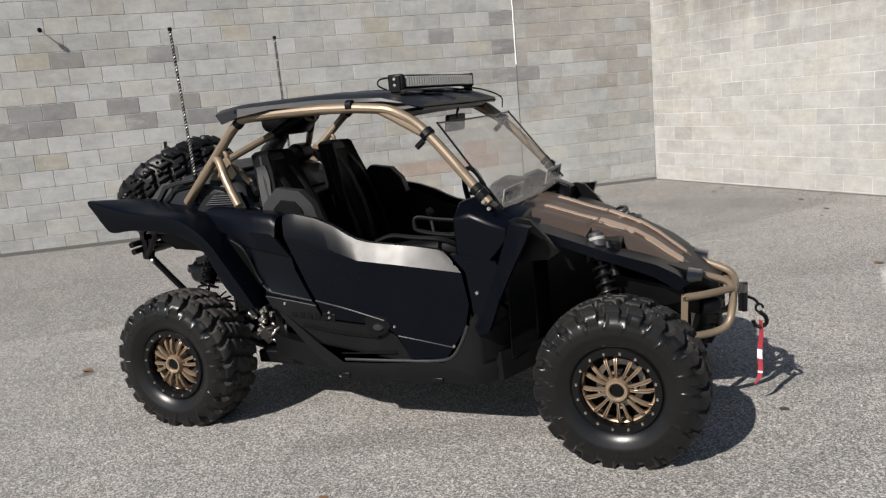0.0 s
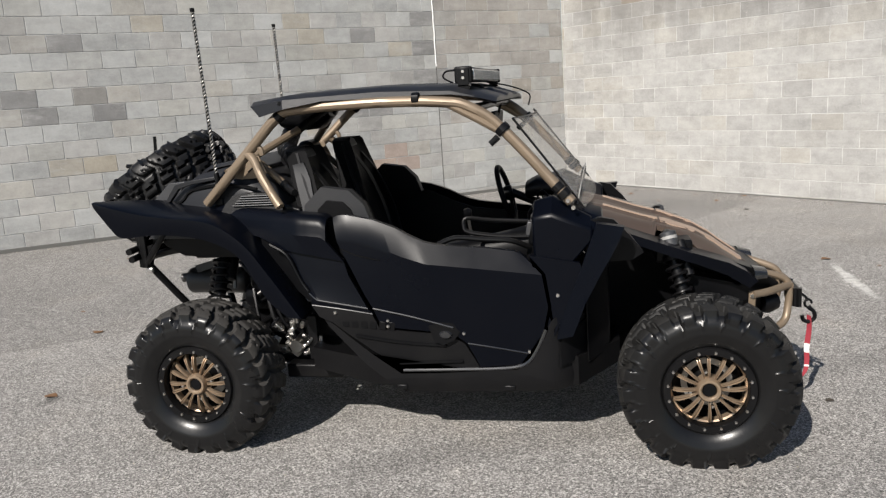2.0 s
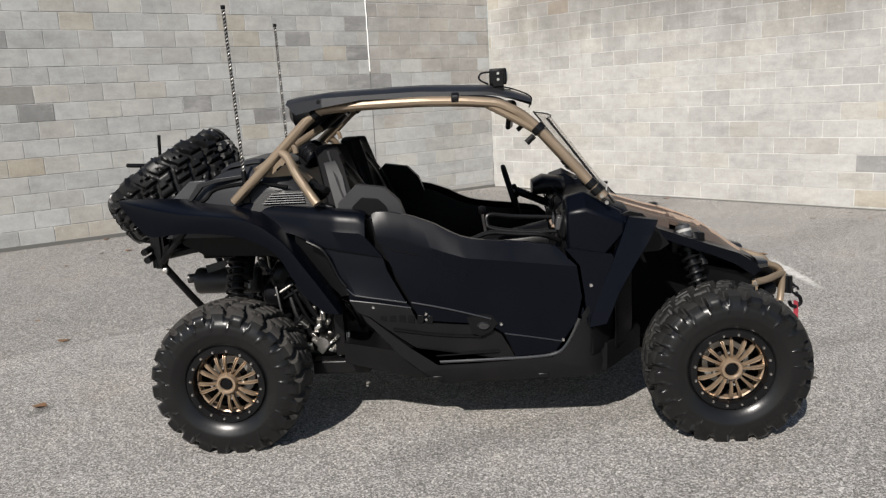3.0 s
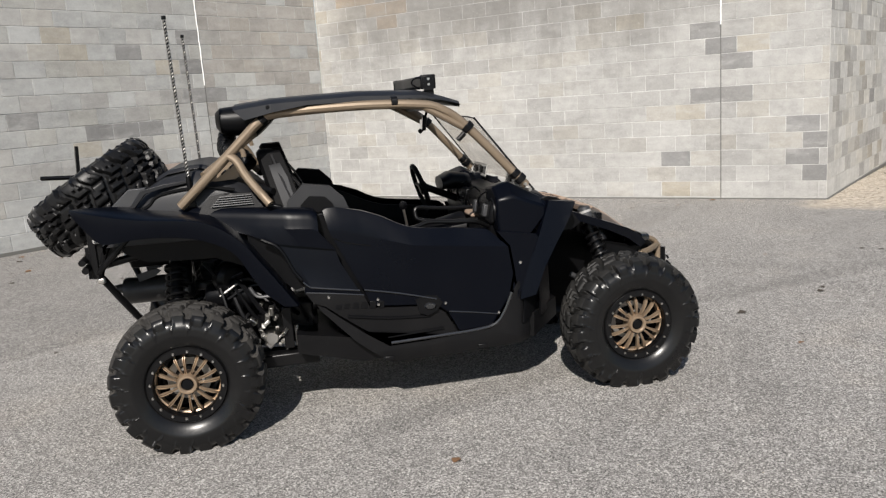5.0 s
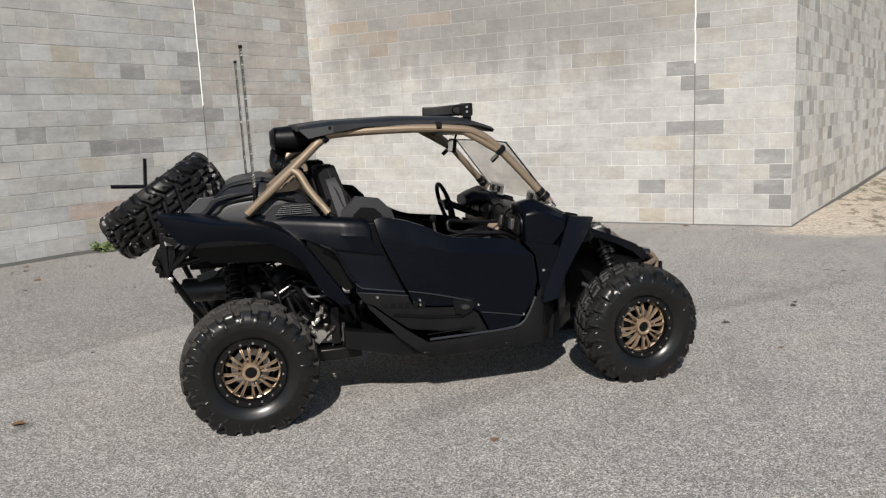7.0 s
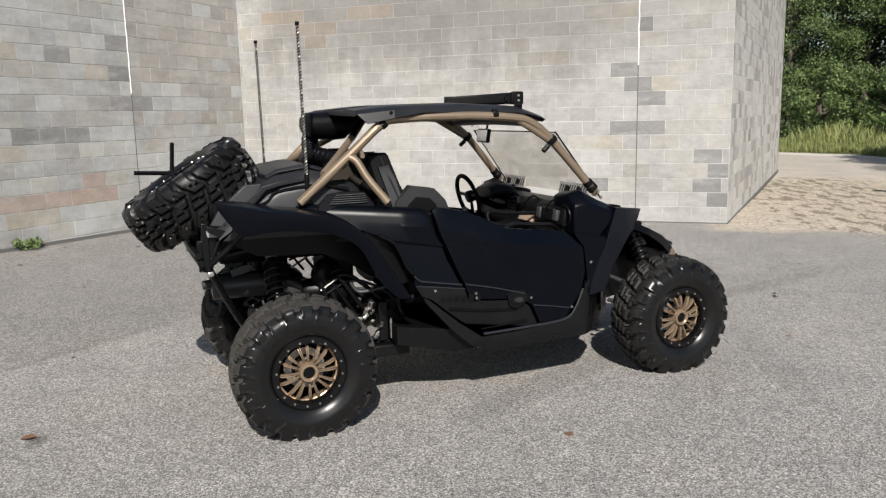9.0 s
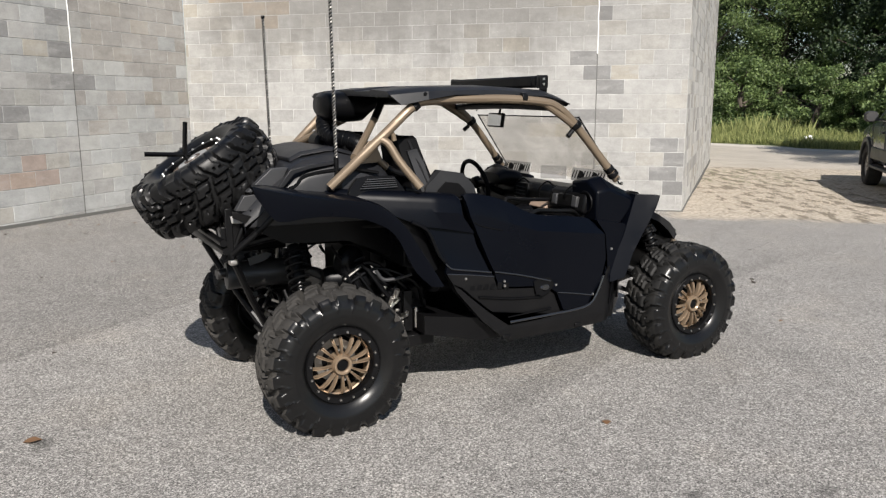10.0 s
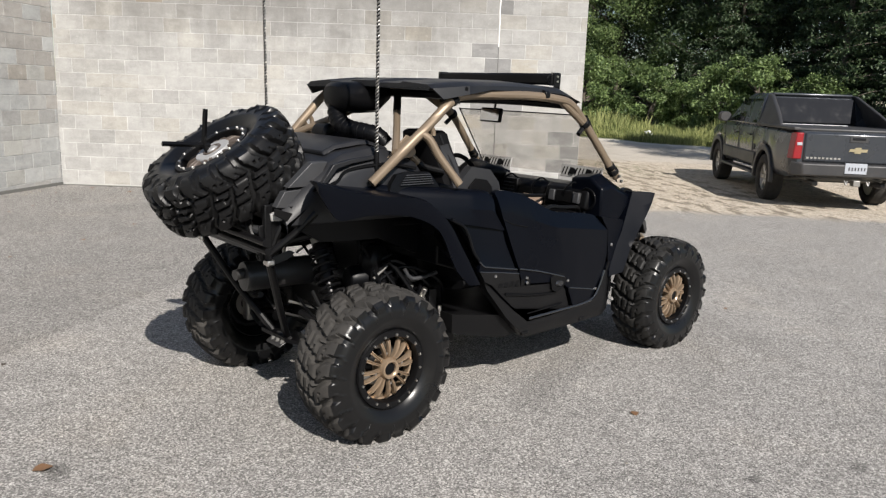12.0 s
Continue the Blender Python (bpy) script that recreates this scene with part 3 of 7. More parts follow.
for s in (-1, 1):
    part("cage_strut", tube([(-0.62, s * 0.062, 1.556), (-0.672, s * 0.128, 1.511), (-0.726, s * 0.196, 1.466)], 0.021, 2, 10), M_STEEL, utv, "black upper strut")
    part("cage_strut", tube([(-0.72, s * 0.188, 1.471), (-0.84, s * 0.345, 1.388), (-0.975, s * 0.513, 1.296)], 0.019, 2, 10), M_BRONZE, utv, "bronze diagonal strut")
    part("gusset_plate", prism([(-0.985, 1.255), (-0.865, 1.372), (-0.835, 1.362), (-0.80, 1.285), (-0.83, 1.262)], -0.004, 0.004, m=pose(0, s * 0.45, 0)), M_BRONZE, utv, "bronze slotted gusset plate", bevel=0.002)
    for k in range(2):
        part("gusset_slot", box((0, 0, 0), (0.034, 0.011, 0.010), pose(-0.885 + 0.04 * k, s * 0.45, 1.30 + 0.026 * k, 0, -40, 0)), M_STEEL, utv, bevel=0.003)
    part("seat_tube", tube([(-0.86, s * 0.40, 1.33), (-0.79, s * 0.40, 1.268), (-0.735, s * 0.407, 1.215)], 0.0175, 3, 10), M_BRONZE, utv, "bronze harness tube")
    part("seat_tube", tube([(-0.735, s * 0.407, 1.215), (-0.70, s * 0.45, 1.202), (-0.655, s * 0.50, 1.19)], 0.0165, 3, 10), M_STEEL, utv, "black harness tube")
    part("clamp", tube([(-0.748, s * 0.404, 1.228), (-0.725, s * 0.412, 1.209)], 0.022, 1, 12), M_STEEL, utv, "", bevel=0.003)
part("cage_cross_tube", tube([(-0.59, -0.56, 1.565), (-0.59, 0, 1.565), (-0.59, 0.56, 1.565)], 0.021, 2, 10), M_STEEL, utv, "dark rear cross tube")
part("cage_cross_tube", tube([(0.22, -0.56, 1.525), (0.24, 0, 1.535), (0.22, 0.56, 1.525)], 0.019, 3, 10), M_STEEL, utv, "dark front cross tube")

# roof
def roof_bm():
    bm = bmesh.new()
    xs = [-0.80, -0.75, -0.62, -0.45, -0.2, 0.0, 0.12, 0.22, 0.28, 0.31]
    rows = []
    for x in xs:
        w = lerp(x, [-0.8, -0.72, -0.62, -0.45, -0.3, 0.1, 0.31], [0.560, 0.602, 0.628, 0.602, 0.582, 0.568, 0.545])
        top = lerp(x, [-0.8, -0.6, -0.2, 0.12, 0.24, 0.345], [1.624, 1.644, 1.65, 1.634, 1.60, 1.56])
        skirt = lerp(x, [-0.8, -0.75, -0.62, -0.45, 0.1, 0.22, 0.31], [1.595, 1.545, 1.572, 1.596, 1.592, 1.572, 1.548])
        k = lerp(x, [-0.8, -0.7, -0.4, -0.2], [0.006, 0.008, 0.007, 0.004])
        prof = [(-w, skirt), (-w + k, top - 0.030), (-w + k + 0.036, top - 0.012), (-0.33, top), (-0.31, top - 0.008), (-0.12, top - 0.008), (-0.10, top + 0.002), (0.10, top + 0.002), (0.12, top - 0.008), (0.31, top - 0.008), (0.33, top), (w - k - 0.036, top - 0.012), (w - k, top - 0.030), (w, skirt)]
        under = [(w - 0.012, skirt), (w - 0.03, top - 0.04), (0, top - 0.03), (-w + 0.03, top - 0.04), (-w + 0.012, skirt)]
        rows.append([bm.verts.new((x, y, z)) for y, z in prof + under])
    n = len(rows[0])
    for a, b in zip(rows, rows[1:]):
        for k in range(n):
            bm.faces.new((a[k], a[(k + 1) % n], b[(k + 1) % n], b[k]))
    bm.faces.new(rows[0][::-1])
    bm.faces.new(rows[-1])
    return bm


part("roof", roof_bm(), M_ROOF, utv, "moulded black plastic roof", 25, 0.004)
for s in (-1, 1):
    part("roof_screw", lathe([(0, -0.003), (0.008, -0.003), (0.011, 0.002)], 8, m=pose(-0.635, s * 0.619, 1.598, 0, 0, 0 if s < 0 else 180)), M_STEEL, utv)
    part("roof_vent", box((0.20, s * 0.22, 1.6075), (0.05, 0.13, 0.006), pose(0, 0, 0)), M_PLASTIC, utv, bevel=0.002)

# light bar
bar = part("light_bar", box((0.165, 0, 1.668), (0.07, 0.94, 0.064)), M_STEEL, utv, "long black LED light bar", bevel=0.012)
part("lens", box((0.204, 0, 1.668), (0.008, 0.90, 0.048)), M_LED, bar, "clear ribbed LED lens", bevel=0.003)
for s in (-1, 1):
    part("end_cap", box((0.165, s * 0.476, 1.668), (0.078, 0.014, 0.072)), M_STEEL, bar, bevel=0.008)
    part("bracket", box((0.165, s * 0.487, 1.645), (0.05, 0.006, 0.10)), M_STEEL, bar, bevel=0.002)
    part("bracket_foot", box((0.165, s * 0.465, 1.622), (0.05, 0.05, 0.006)), M_STEEL, bar)
    for z in (1.655, 1.682):
        part("bolt", lathe([(0, -0.004), (0.007, -0.004), (0.007, 0)], 6, m=pose(0.165, s * 0.491, z, 0, 0, 0 if s < 0 else 180)), M_CHROME, bar)
for i in range(1, 30):
    y = -0.45 + 0.03 * i
    part("rib", box((0.2085, y, 1.668), (0.002, 0.004, 0.046)), M_ALLOY, bar)
part("light_cable", tube([(0.13, -0.48, 1.69), (0.09, -0.492, 1.685), (0.08, -0.49, 1.66), (0.12, -0.48, 1.635)], 0.004, 4, 6), M_PLASTIC, utv)
part("light_cable", tube([(0.17, 0.40, 1.632), (0.27, 0.45, 1.605), (0.36, 0.47, 1.56), (0.35, 0.52, 1.50)], 0.004, 4, 6), M_PLASTIC, utv)

# windscreen
def screen_bm():
    bm = bmesh.new()
    rows = []
    for t in np.linspace(0, 1, 7):
        x, z = 0.375 + 0.285 * t, 1.47 - 0.385 * t
        rows.append([bm.verts.new((x + 0.05 * (1 - (y / 0.56) ** 2), y * (1 + 0.06 * t), z)) for y in np.linspace(-0.535, 0.535, 13)])
    for a, b in zip(rows, rows[1:]):
        for k in range(12):
            bm.faces.new((a[k], a[k + 1], b[k + 1], b[k]))
    return bm


screen = part("windscreen", screen_bm(), M_SCREEN, utv, "clear polycarbonate windscreen")
screen.visible_shadow = False
sol = screen.modifiers.new("thickness", "SOLIDIFY")
sol.thickness = 0.004
for s in (-1, 1):
    part("windscreen_edge", tube([(0.375, s * 0.54, 1.475), (0.52, s * 0.556, 1.28), (0.665, s * 0.575, 1.083)], 0.005, 3, 6), M_STEEL, utv)
    ym = -0.322 if s < 0 else 0.45
    vent = part("vent_panel", box((0, 0, 0), (0.006, 0.325, 0.08), pose(0.64, ym, 1.116, 0, 12, 0)), M_VENT, utv, "grey slotted vent panel", bevel=0.003)
    for i in range(12):
        y = ym - 0.143 + i * 0.026
        for dx in (-0.004, 0.004):
            if i not in (3, 8):
                part("vent_slot", box((dx, 0, 0), (0.004, 0.0065, 0.05), pose(0.64, y, 1.116, 0, 12, 0) @ pose(0, 0, 0, 14, 0, 0)), M_PLASTIC, vent)
        if i in (3, 8):
            part("vent_knob", lathe([(0, -0.012), (0.02, -0.010), (0.022, 0.012), (0, 0.014)], 14, m=pose(0.64, y, 1.116, 0, 12, 0) @ pose(0, 0, 0, 0, 0, 90)), M_PLASTIC, vent)
part("windscreen_edge", tube([(0.375, -0.535, 1.471), (0.412, -0.28, 1.471), (0.425, 0, 1.471), (0.412, 0.28, 1.471), (0.375, 0.535, 1.471)], 0.004, 4, 6), M_STEEL, utv, "thin dark windscreen edge")
part("mirror", box((0, 0, 0), (0.024, 0.20, 0.088), pose(0.225, 0.08, 1.448, 0, 8, -6)), M_PLASTIC, utv, "black interior mirror", bevel=0.010)
part("mirror_glass", box((-0.0125, 0, 0), (0.002, 0.178, 0.07), pose(0.225, 0.08, 1.448, 0, 8, -6)), paint("mirror_face", (0.8, 0.8, 0.8), 0.05, 1.0, 0.02), utv)
part("mirror_stalk", tube([(0.235, 0.07, 1.47), (0.25, 0.07, 1.52), (0.24, 0.07, 1.535)], 0.007, 3, 8), M_PLASTIC, utv)

# body panels
def skin(curves, thick, s, n=40):
    """A pressed panel laid over curves of (x, y, z) that run from tail to nose, with thickness towards the middle."""
    bm = bmesh.new()
    grid = []
    for c in curves:
        p = [Vector(q) for q in c]
        d = [0.0]
        for a, b in zip(p, p[1:]):
            d.append(d[-1] + (b - a).length)
        row = []
        for i in range(n + 1):
            t = d[-1] * i / n
            row.append(Vector([lerp(t, d, [q[k] for q in p]) for k in range(3)]))
        grid.append(row)
    out = [[bm.verts.new((q.x, s * q.y, q.z)) for q in r] for r in grid]
    inn = [[bm.verts.new((q.x, s * (q.y - thick), q.z)) for q in r] for r in grid]
    m = len(grid)
    for g in (out, inn):
        for a, b in zip(g, g[1:]):
            for k in range(n):
                bm.faces.new((a[k], a[k + 1], b[k + 1], b[k]))
    for r in (0, m - 1):
        for k in range(n):
            bm.faces.new((out[r][k], out[r][k + 1], inn[r][k + 1], inn[r][k]))
    for k in (0, n):
        for r in range(m - 1):
            bm.faces.new((out[r][k], out[r + 1][k], inn[r + 1][k], inn[r][k]))
    return bm


DOOR_LINES = [
    [(-0.432, 0.636, 1.088), (-0.412, 0.637, 1.098), (-0.37, 0.637, 1.098), (-0.249, 0.639, 1.072), (-0.151, 0.647, 1.035), (-0.085, 0.655, 0.998), (-0.029, 0.661, 0.973), (0.03, 0.661, 0.958), (0.119, 0.654, 0.947), (0.242, 0.645, 0.935), (0.363, 0.64, 0.917), (0.392, 0.638, 0.907)],
    [(-0.426, 0.653, 1.06), (-0.37, 0.653, 1.065), (-0.249, 0.655, 1.037), (-0.151, 0.663, 0.998), (-0.029, 0.676, 0.943), (0.119, 0.669, 0.919), (0.363, 0.653, 0.888), (0.425, 0.649, 0.877)],
    [(-0.414, 0.672, 1.003), (-0.33, 0.672, 0.992), (-0.25, 0.675, 0.965), (-0.12, 0.69, 0.915), (-0.01, 0.705, 0.882), (0.2, 0.691, 0.856), (0.482, 0.671, 0.818)],
    [(-0.41, 0.6735, 0.985), (-0.33, 0.6735, 0.974), (-0.25, 0.6765, 0.947), (-0.12, 0.69, 0.899), (-0.01, 0.7035, 0.866), (0.2, 0.6905, 0.84), (0.484, 0.6705, 0.802)],
    [(-0.302, 0.682, 0.745), (0.0, 0.693, 0.72), (0.2, 0.687, 0.70), (0.503, 0.664, 0.673)],
    [(-0.272, 0.682, 0.688), (-0.10, 0.688, 0.652), (0.09, 0.688, 0.598), (0.20, 0.683, 0.575), (0.475, 0.662, 0.55)],
    [(-0.235, 0.678, 0.596), (-0.10, 0.68, 0.582), (0.02, 0.68, 0.572), (0.10, 0.68, 0.552), (0.145, 0.679, 0.52), (0.172, 0.678, 0.468), (0.20, 0.677, 0.408), (0.371, 0.664, 0.418), (0.437, 0.66, 0.452)]]
QUARTER_TOP = [(-1.115, 0.455, 1.146), (-0.985, 0.500, 1.139), (-0.875, 0.536, 1.131), (-0.74, 0.582, 1.121), (-0.60, 0.626, 1.110), (-0.54, 0.632, 1.105), (-0.482, 0.634, 1.099), (-0.462, 0.636, 1.082)]
QUARTER_LINES = [[(x, y + dy, z + dz) for x, y, z in QUARTER_TOP] for dy, dz in ((-0.05, 0.001), (-0.012, 0.002), (0.004, -0.003), (0.017, -0.013), (0.028, -0.028), (0.035, -0.048), (0.040, -0.072), (0.046, -0.090))] + [
    [(-1.07, 0.515, 1.055), (-0.95, 0.565, 1.04), (-0.80, 0.612, 1.005), (-0.67, 0.655, 0.95), (-0.60, 0.671, 0.94), (-0.387, 0.678, 0.897)]]
QUARTER_LOW = [
    [(-0.70, 0.635, 0.99), (-0.655, 0.64, 0.97), (-0.393, 0.664, 0.905)],
    [(-0.615, 0.662, 0.85), (-0.372, 0.672, 0.83)],
    [(-0.562, 0.672, 0.765), (-0.53, 0.676, 0.735), (-0.49, 0.678, 0.724), (-0.30, 0.68, 0.692)],
    [(-0.552, 0.682, 0.745), (-0.53, 0.683, 0.722), (-0.49, 0.684, 0.712), (-0.288, 0.684, 0.676)],
    [(-0.556, 0.676, 0.70), (-0.42, 0.68, 0.682), (-0.268, 0.682, 0.655)]]
FENDER_TOP = [(-1.545, 1.212), (-1.44, 1.186), (-1.26, 1.145), (-1.02, 1.115), (-0.93, 1.082), (-0.86, 1.03), (-0.797, 0.965), (-0.74, 0.882), (-0.682, 0.798), (-0.59, 0.652)]
FENDER_LOW = [(-0.66, 0.655), (-0.745, 0.735), (-0.80, 0.83), (-0.845, 0.915), (-0.905, 0.972), (-1.02, 1.022), (-1.16, 1.045), (-1.29, 1.05), (-1.42, 1.04), (-1.47, 1.08), (-1.53, 1.165)]
LOWER = [(-0.555, 0.70), (-0.42, 0.68), (-0.278, 0.664), (-0.245, 0.584), (-0.10, 0.57), (0.02, 0.56), (0.092, 0.54), (0.135, 0.51), (0.16, 0.462), (0.192, 0.398), (0.02, 0.388), (-0.155, 0.385), (-0.29, 0.478), (-0.40, 0.565), (-0.462, 0.618), (-0.52, 0.645)]
SILL = [(-0.515, 0.645), (-0.462, 0.605), (-0.40, 0.551), (-0.295, 0.464), (-0.165, 0.372), (0.02, 0.376), (0.20, 0.386), (0.36, 0.394), (0.42, 0.426), (0.465, 0.50), (0.52, 0.62), (0.60, 0.68), (0.69, 0.57), (0.70, 0.45), (0.69, 0.325), (0.60, 0.293), (0.30, 0.283), (-0.15, 0.274), (-0.24, 0.343), (-0.327, 0.416), (-0.40, 0.497), (-0.486, 0.595)]
FLARE = [(0.715, 1.030), (0.825, 1.026), (0.805, 0.97), (0.722, 0.82), (0.660, 0.70), (0.630, 0.62), (0.605, 0.56), (0.535, 0.53), (0.545, 0.58), (0.57, 0.66), (0.632, 0.80)]

def door_y(x, z):
    return lerp(x, [-0.4, 0.0, 0.2, 0.5], [0.676, 0.69, 0.685, 0.663]) - 0.006 * max(0.0, min(1.0, (0.6 - z) / 0.1))


def fender_bm(s):
    """The rear mudguard: a swept flare with a broad top that turns in over the wheel."""
    bm = bmesh.new()
    top, low = curve_points([(x, 0, z) for x, z in FENDER_TOP], 3), curve_points([(x, 0, z) for x, z in FENDER_LOW[::-1]], 3)
    n = 34

    def at(c, t):
        k = t * (len(c) - 1)
        i = min(int(k), len(c) - 2)
        return c[i].lerp(c[i + 1], k - i)

    rows = []
    for i in range(n + 1):
        t = i / n
        a, b = at(top, t), at(low, t)
        tip = min(1.0, i / 6)
        yo = 0.745 - 0.012 * t
        inn = 0.30 * tip * (1 - 0.65 * max(0, (t - 0.55) / 0.45))
        mid = a.lerp(b, 0.45)
        sec = [(a.x, yo - 0.03 - inn, a.z + 0.006 * tip), (a.x, yo - 0.022, a.z), (a.x + (mid.x - a.x) * 0.15, yo - 0.004, a.z + (mid.z - a.z) * 0.15), (mid.x, yo, mid.z), (b.x, yo - 0.012, b.z), (b.x, yo - 0.024, b.z + 0.004),
               (mid.x, yo - 0.03, mid.z), (a.x, yo - 0.04, a.z - 0.014), (a.x, yo - 0.04 - inn, a.z - 0.006)]
        rows.append([bm.verts.new((x, s * y, z)) for x, y, z in sec])
    m = len(rows[0])
    for p, q in zip(rows, rows[1:]):
        for k in range(m):
            bm.faces.new((p[k], p[(k + 1) % m], q[(k + 1) % m], q[k]))
    bm.faces.new(rows[0][::-1])
    bm.faces.new(rows[-1])
    return bm


for s in (-1, 1):
    part("rear_mudguard", fender_bm(s), M_BODY, utv, "long black rear mudguard with a pointed tail", 40)
    quarter = part("quarter_panel", skin(QUARTER_LINES, 0.02, s), M_BODY, utv, "satin black rear quarter panel", 21)
    part("lower_quarter", skin(QUARTER_LOW, 0.02, s), M_BODY, quarter, "", 24)
    part("quarter_edge", tube([(-0.735, s * 0.655, 0.978), (-0.655, s * 0.668, 0.93), (-0.60, s * 0.672, 0.815), (-0.565, s * 0.678, 0.765)], 0.009, 4, 8), M_PLASTIC, quarter)
    part("edge_bead", tube([(-0.56, s * 0.681, 0.755), (-0.53, s * 0.684, 0.728), (-0.49, s * 0.685, 0.718), (-0.29, s * 0.686, 0.683)], 0.0048, 4, 8), M_BEAD, quarter, "glossy pressed edge")
    part("edge_bead", tube([(-0.552, s * 0.681, 0.70), (-0.42, s * 0.684, 0.682), (-0.272, s * 0.685, 0.657)], 0.004, 4, 8), M_BEAD, quarter)
    dr = part("door", skin(DOOR_LINES, 0.03, s, 60), M_BODY, utv, "satin black door, closed", 16)
    part("edge_bead", tube([(-0.268, s * 0.686, 0.683), (-0.10, s * 0.691, 0.647), (0.09, s * 0.69, 0.594)], 0.0048, 4, 8), M_BEAD, dr, "glossy pressed edge")
    part("edge_bead", tube([(0.15, s * 0.683, 0.52), (0.28, s * 0.677, 0.497), (0.42, s * 0.664, 0.467)], 0.004, 4, 8), M_BEAD, dr)
    part("door_groove", tube([(-0.395, s * 0.674, 0.955), (-0.33, s * 0.676, 0.925), (-0.22, s * 0.681, 0.90)], 0.0035, 3, 6), M_PLASTIC, dr)
    for bx, bz in ((0.135, 0.565), (0.415, 0.475), (-0.205, 0.625)):
        part("screw", lathe([(0, -0.004), (0.006, -0.004), (0.009, 0.002)], 8, m=pose(bx, s * (door_y(bx, bz) + 0.001), bz, 0, 0, 0 if s < 0 else 180)), M_CHROME, dr)
    part("door_pull", lathe([(0, -0.012), (0.02, -0.010), (0.026, 0.0), (0.02, 0.012)], 14, m=pose(0.055, s * 0.69, 0.562, 0, 0, 0 if s < 0 else 180) @ Matrix.Diagonal((1.2, 1, 0.7, 1))), M_BEAD, dr, "glossy black door pull")
    part("pull_surround", panel([(-0.02, 0.602), (0.035, 0.618), (0.09, 0.612), (0.12, 0.572), (0.09, 0.535), (0.04, 0.512), (0.0, 0.53)], lambda x, z: 0.689, 0.03, -s), M_PLASTIC, dr)
    # front hinge strip beside the door
    part("hinge_panel", panel([(0.43, 0.90), (0.64, 0.865), (0.655, 0.83), (0.585, 0.68), (0.53, 0.55), (0.462, 0.468), (0.49, 0.56), (0.517, 0.673), (0.497, 0.818)], lambda x, z: 0.660, 0.03, -s), M_BODY, utv, "black plastic hinge cover", 28)
    part("hinge_screw", lathe([(0, -0.004), (0.007, -0.004), (0.010, 0.002)], 8, m=pose(0.545, s * 0.661, 0.725, 0, 0, 0 if s < 0 else 180)), M_CHROME, utv)
    part("inner_trim", panel([(-0.60, 1.09), (-0.46, 1.06), (-0.37, 1.065), (-0.24, 1.035), (-0.10, 0.965), (0.0, 0.93), (0.36, 0.885), (0.47, 0.80), (0.48, 0.60), (0.40, 0.46), (0.20, 0.44), (-0.20, 0.50), (-0.42, 0.64), (-0.60, 0.80)], lambda x, z: 0.588, 0.012, -s), M_PLASTIC, utv, "black inner side trim", 28)
    low = part("lower_panel", panel(LOWER, lambda x, z: 0.655 + 0.03 * max(0.0, min(1.0, (z - 0.42) / 0.22)), 0.03, -s), M_SILL, utv, "black plastic lower side panel with raised lettering", 28)
    for i in range(6):
        bx = -0.40 + i * 0.042
        part("raised_letter", box((0, 0, 0), (0.030, 0.005, 0.038), pose(bx, s * 0.6795, 0.617 - i * 0.004, 0, 8, 0)), M_PLASTIC, low, bevel=0.002)
    part("panel_rib", tube([(-0.36, s * 0.678, 0.555), (-0.15, s * 0.672, 0.52), (0.05, s * 0.67, 0.505)], 0.007, 3, 6), M_PLASTIC, low)
    part("panel_rib", tube([(-0.17, s * 0.664, 0.418), (-0.02, s * 0.664, 0.424), (0.12, s * 0.664, 0.43)], 0.006, 3, 6), M_PLASTIC, low)
    for bx, bz in ((-0.445, 0.665), (-0.205, 0.60)):
        part("screw", lathe([(0, -0.004), (0.006, -0.004), (0.009, 0.002)], 8, m=pose(bx, s * 0.688, bz, 0, 0, 0 if s < 0 else 180)), M_CHROME, low)
    sl = part("sill_guard", panel(SILL, lambda x, z: 0.668 - 0.45 * max(0.0, 0.335 - z) - 0.85 * max(0.0, x - 0.53), 0.05, -s), M_SILL, utv, "black plastic sill guard", 28)
    part("sill_edge", tube([(-0.155, s * 0.664, 0.388), (0.05, s * 0.664, 0.392), (0.30, s * 0.664, 0.400), (0.395, s * 0.665, 0.42), (0.445, s * 0.665, 0.48), (0.49, s * 0.664, 0.575)], 0.009, 4, 8), M_BEAD, sl)
    for bx in (-0.17, 0.32):
        part("sill_plug", box((bx, s * 0.652, 0.305), (0.05, 0.02, 0.022)), M_STEEL, sl, bevel=0.004)
    part("front_flare", panel(FLARE, lambda x, z: 0.655 + 0.16 * max(0, min(1, (x - lerp(z, [0.53, 0.8, 1.03], [0.52, 0.62, 0.71])) / 0.11)) * 0.55, 0.05, -s), M_BODY, utv, "black front wheel flare", 28, 0.006)
    part("fender_liner", panel([(0.66, 1.0), (0.69, 1.034), (0.73, 1.045), (0.785, 1.033), (0.85, 0.965), (0.905, 0.89), (0.86, 0.86), (0.72, 0.85)], lambda x, z: 0.60, 0.03, -s), M_PLASTIC, utv, "black inner fender", 28, 0.008)
    part("flare_foot", panel([(0.555, 0.535), (0.665, 0.60), (0.672, 0.50), (0.60, 0.42), (0.54, 0.40)], lambda x, z: 0.662 - 0.9 * max(0.0, x - 0.56), 0.03, -s), M_PLASTIC, utv, "", 28, 0.004)

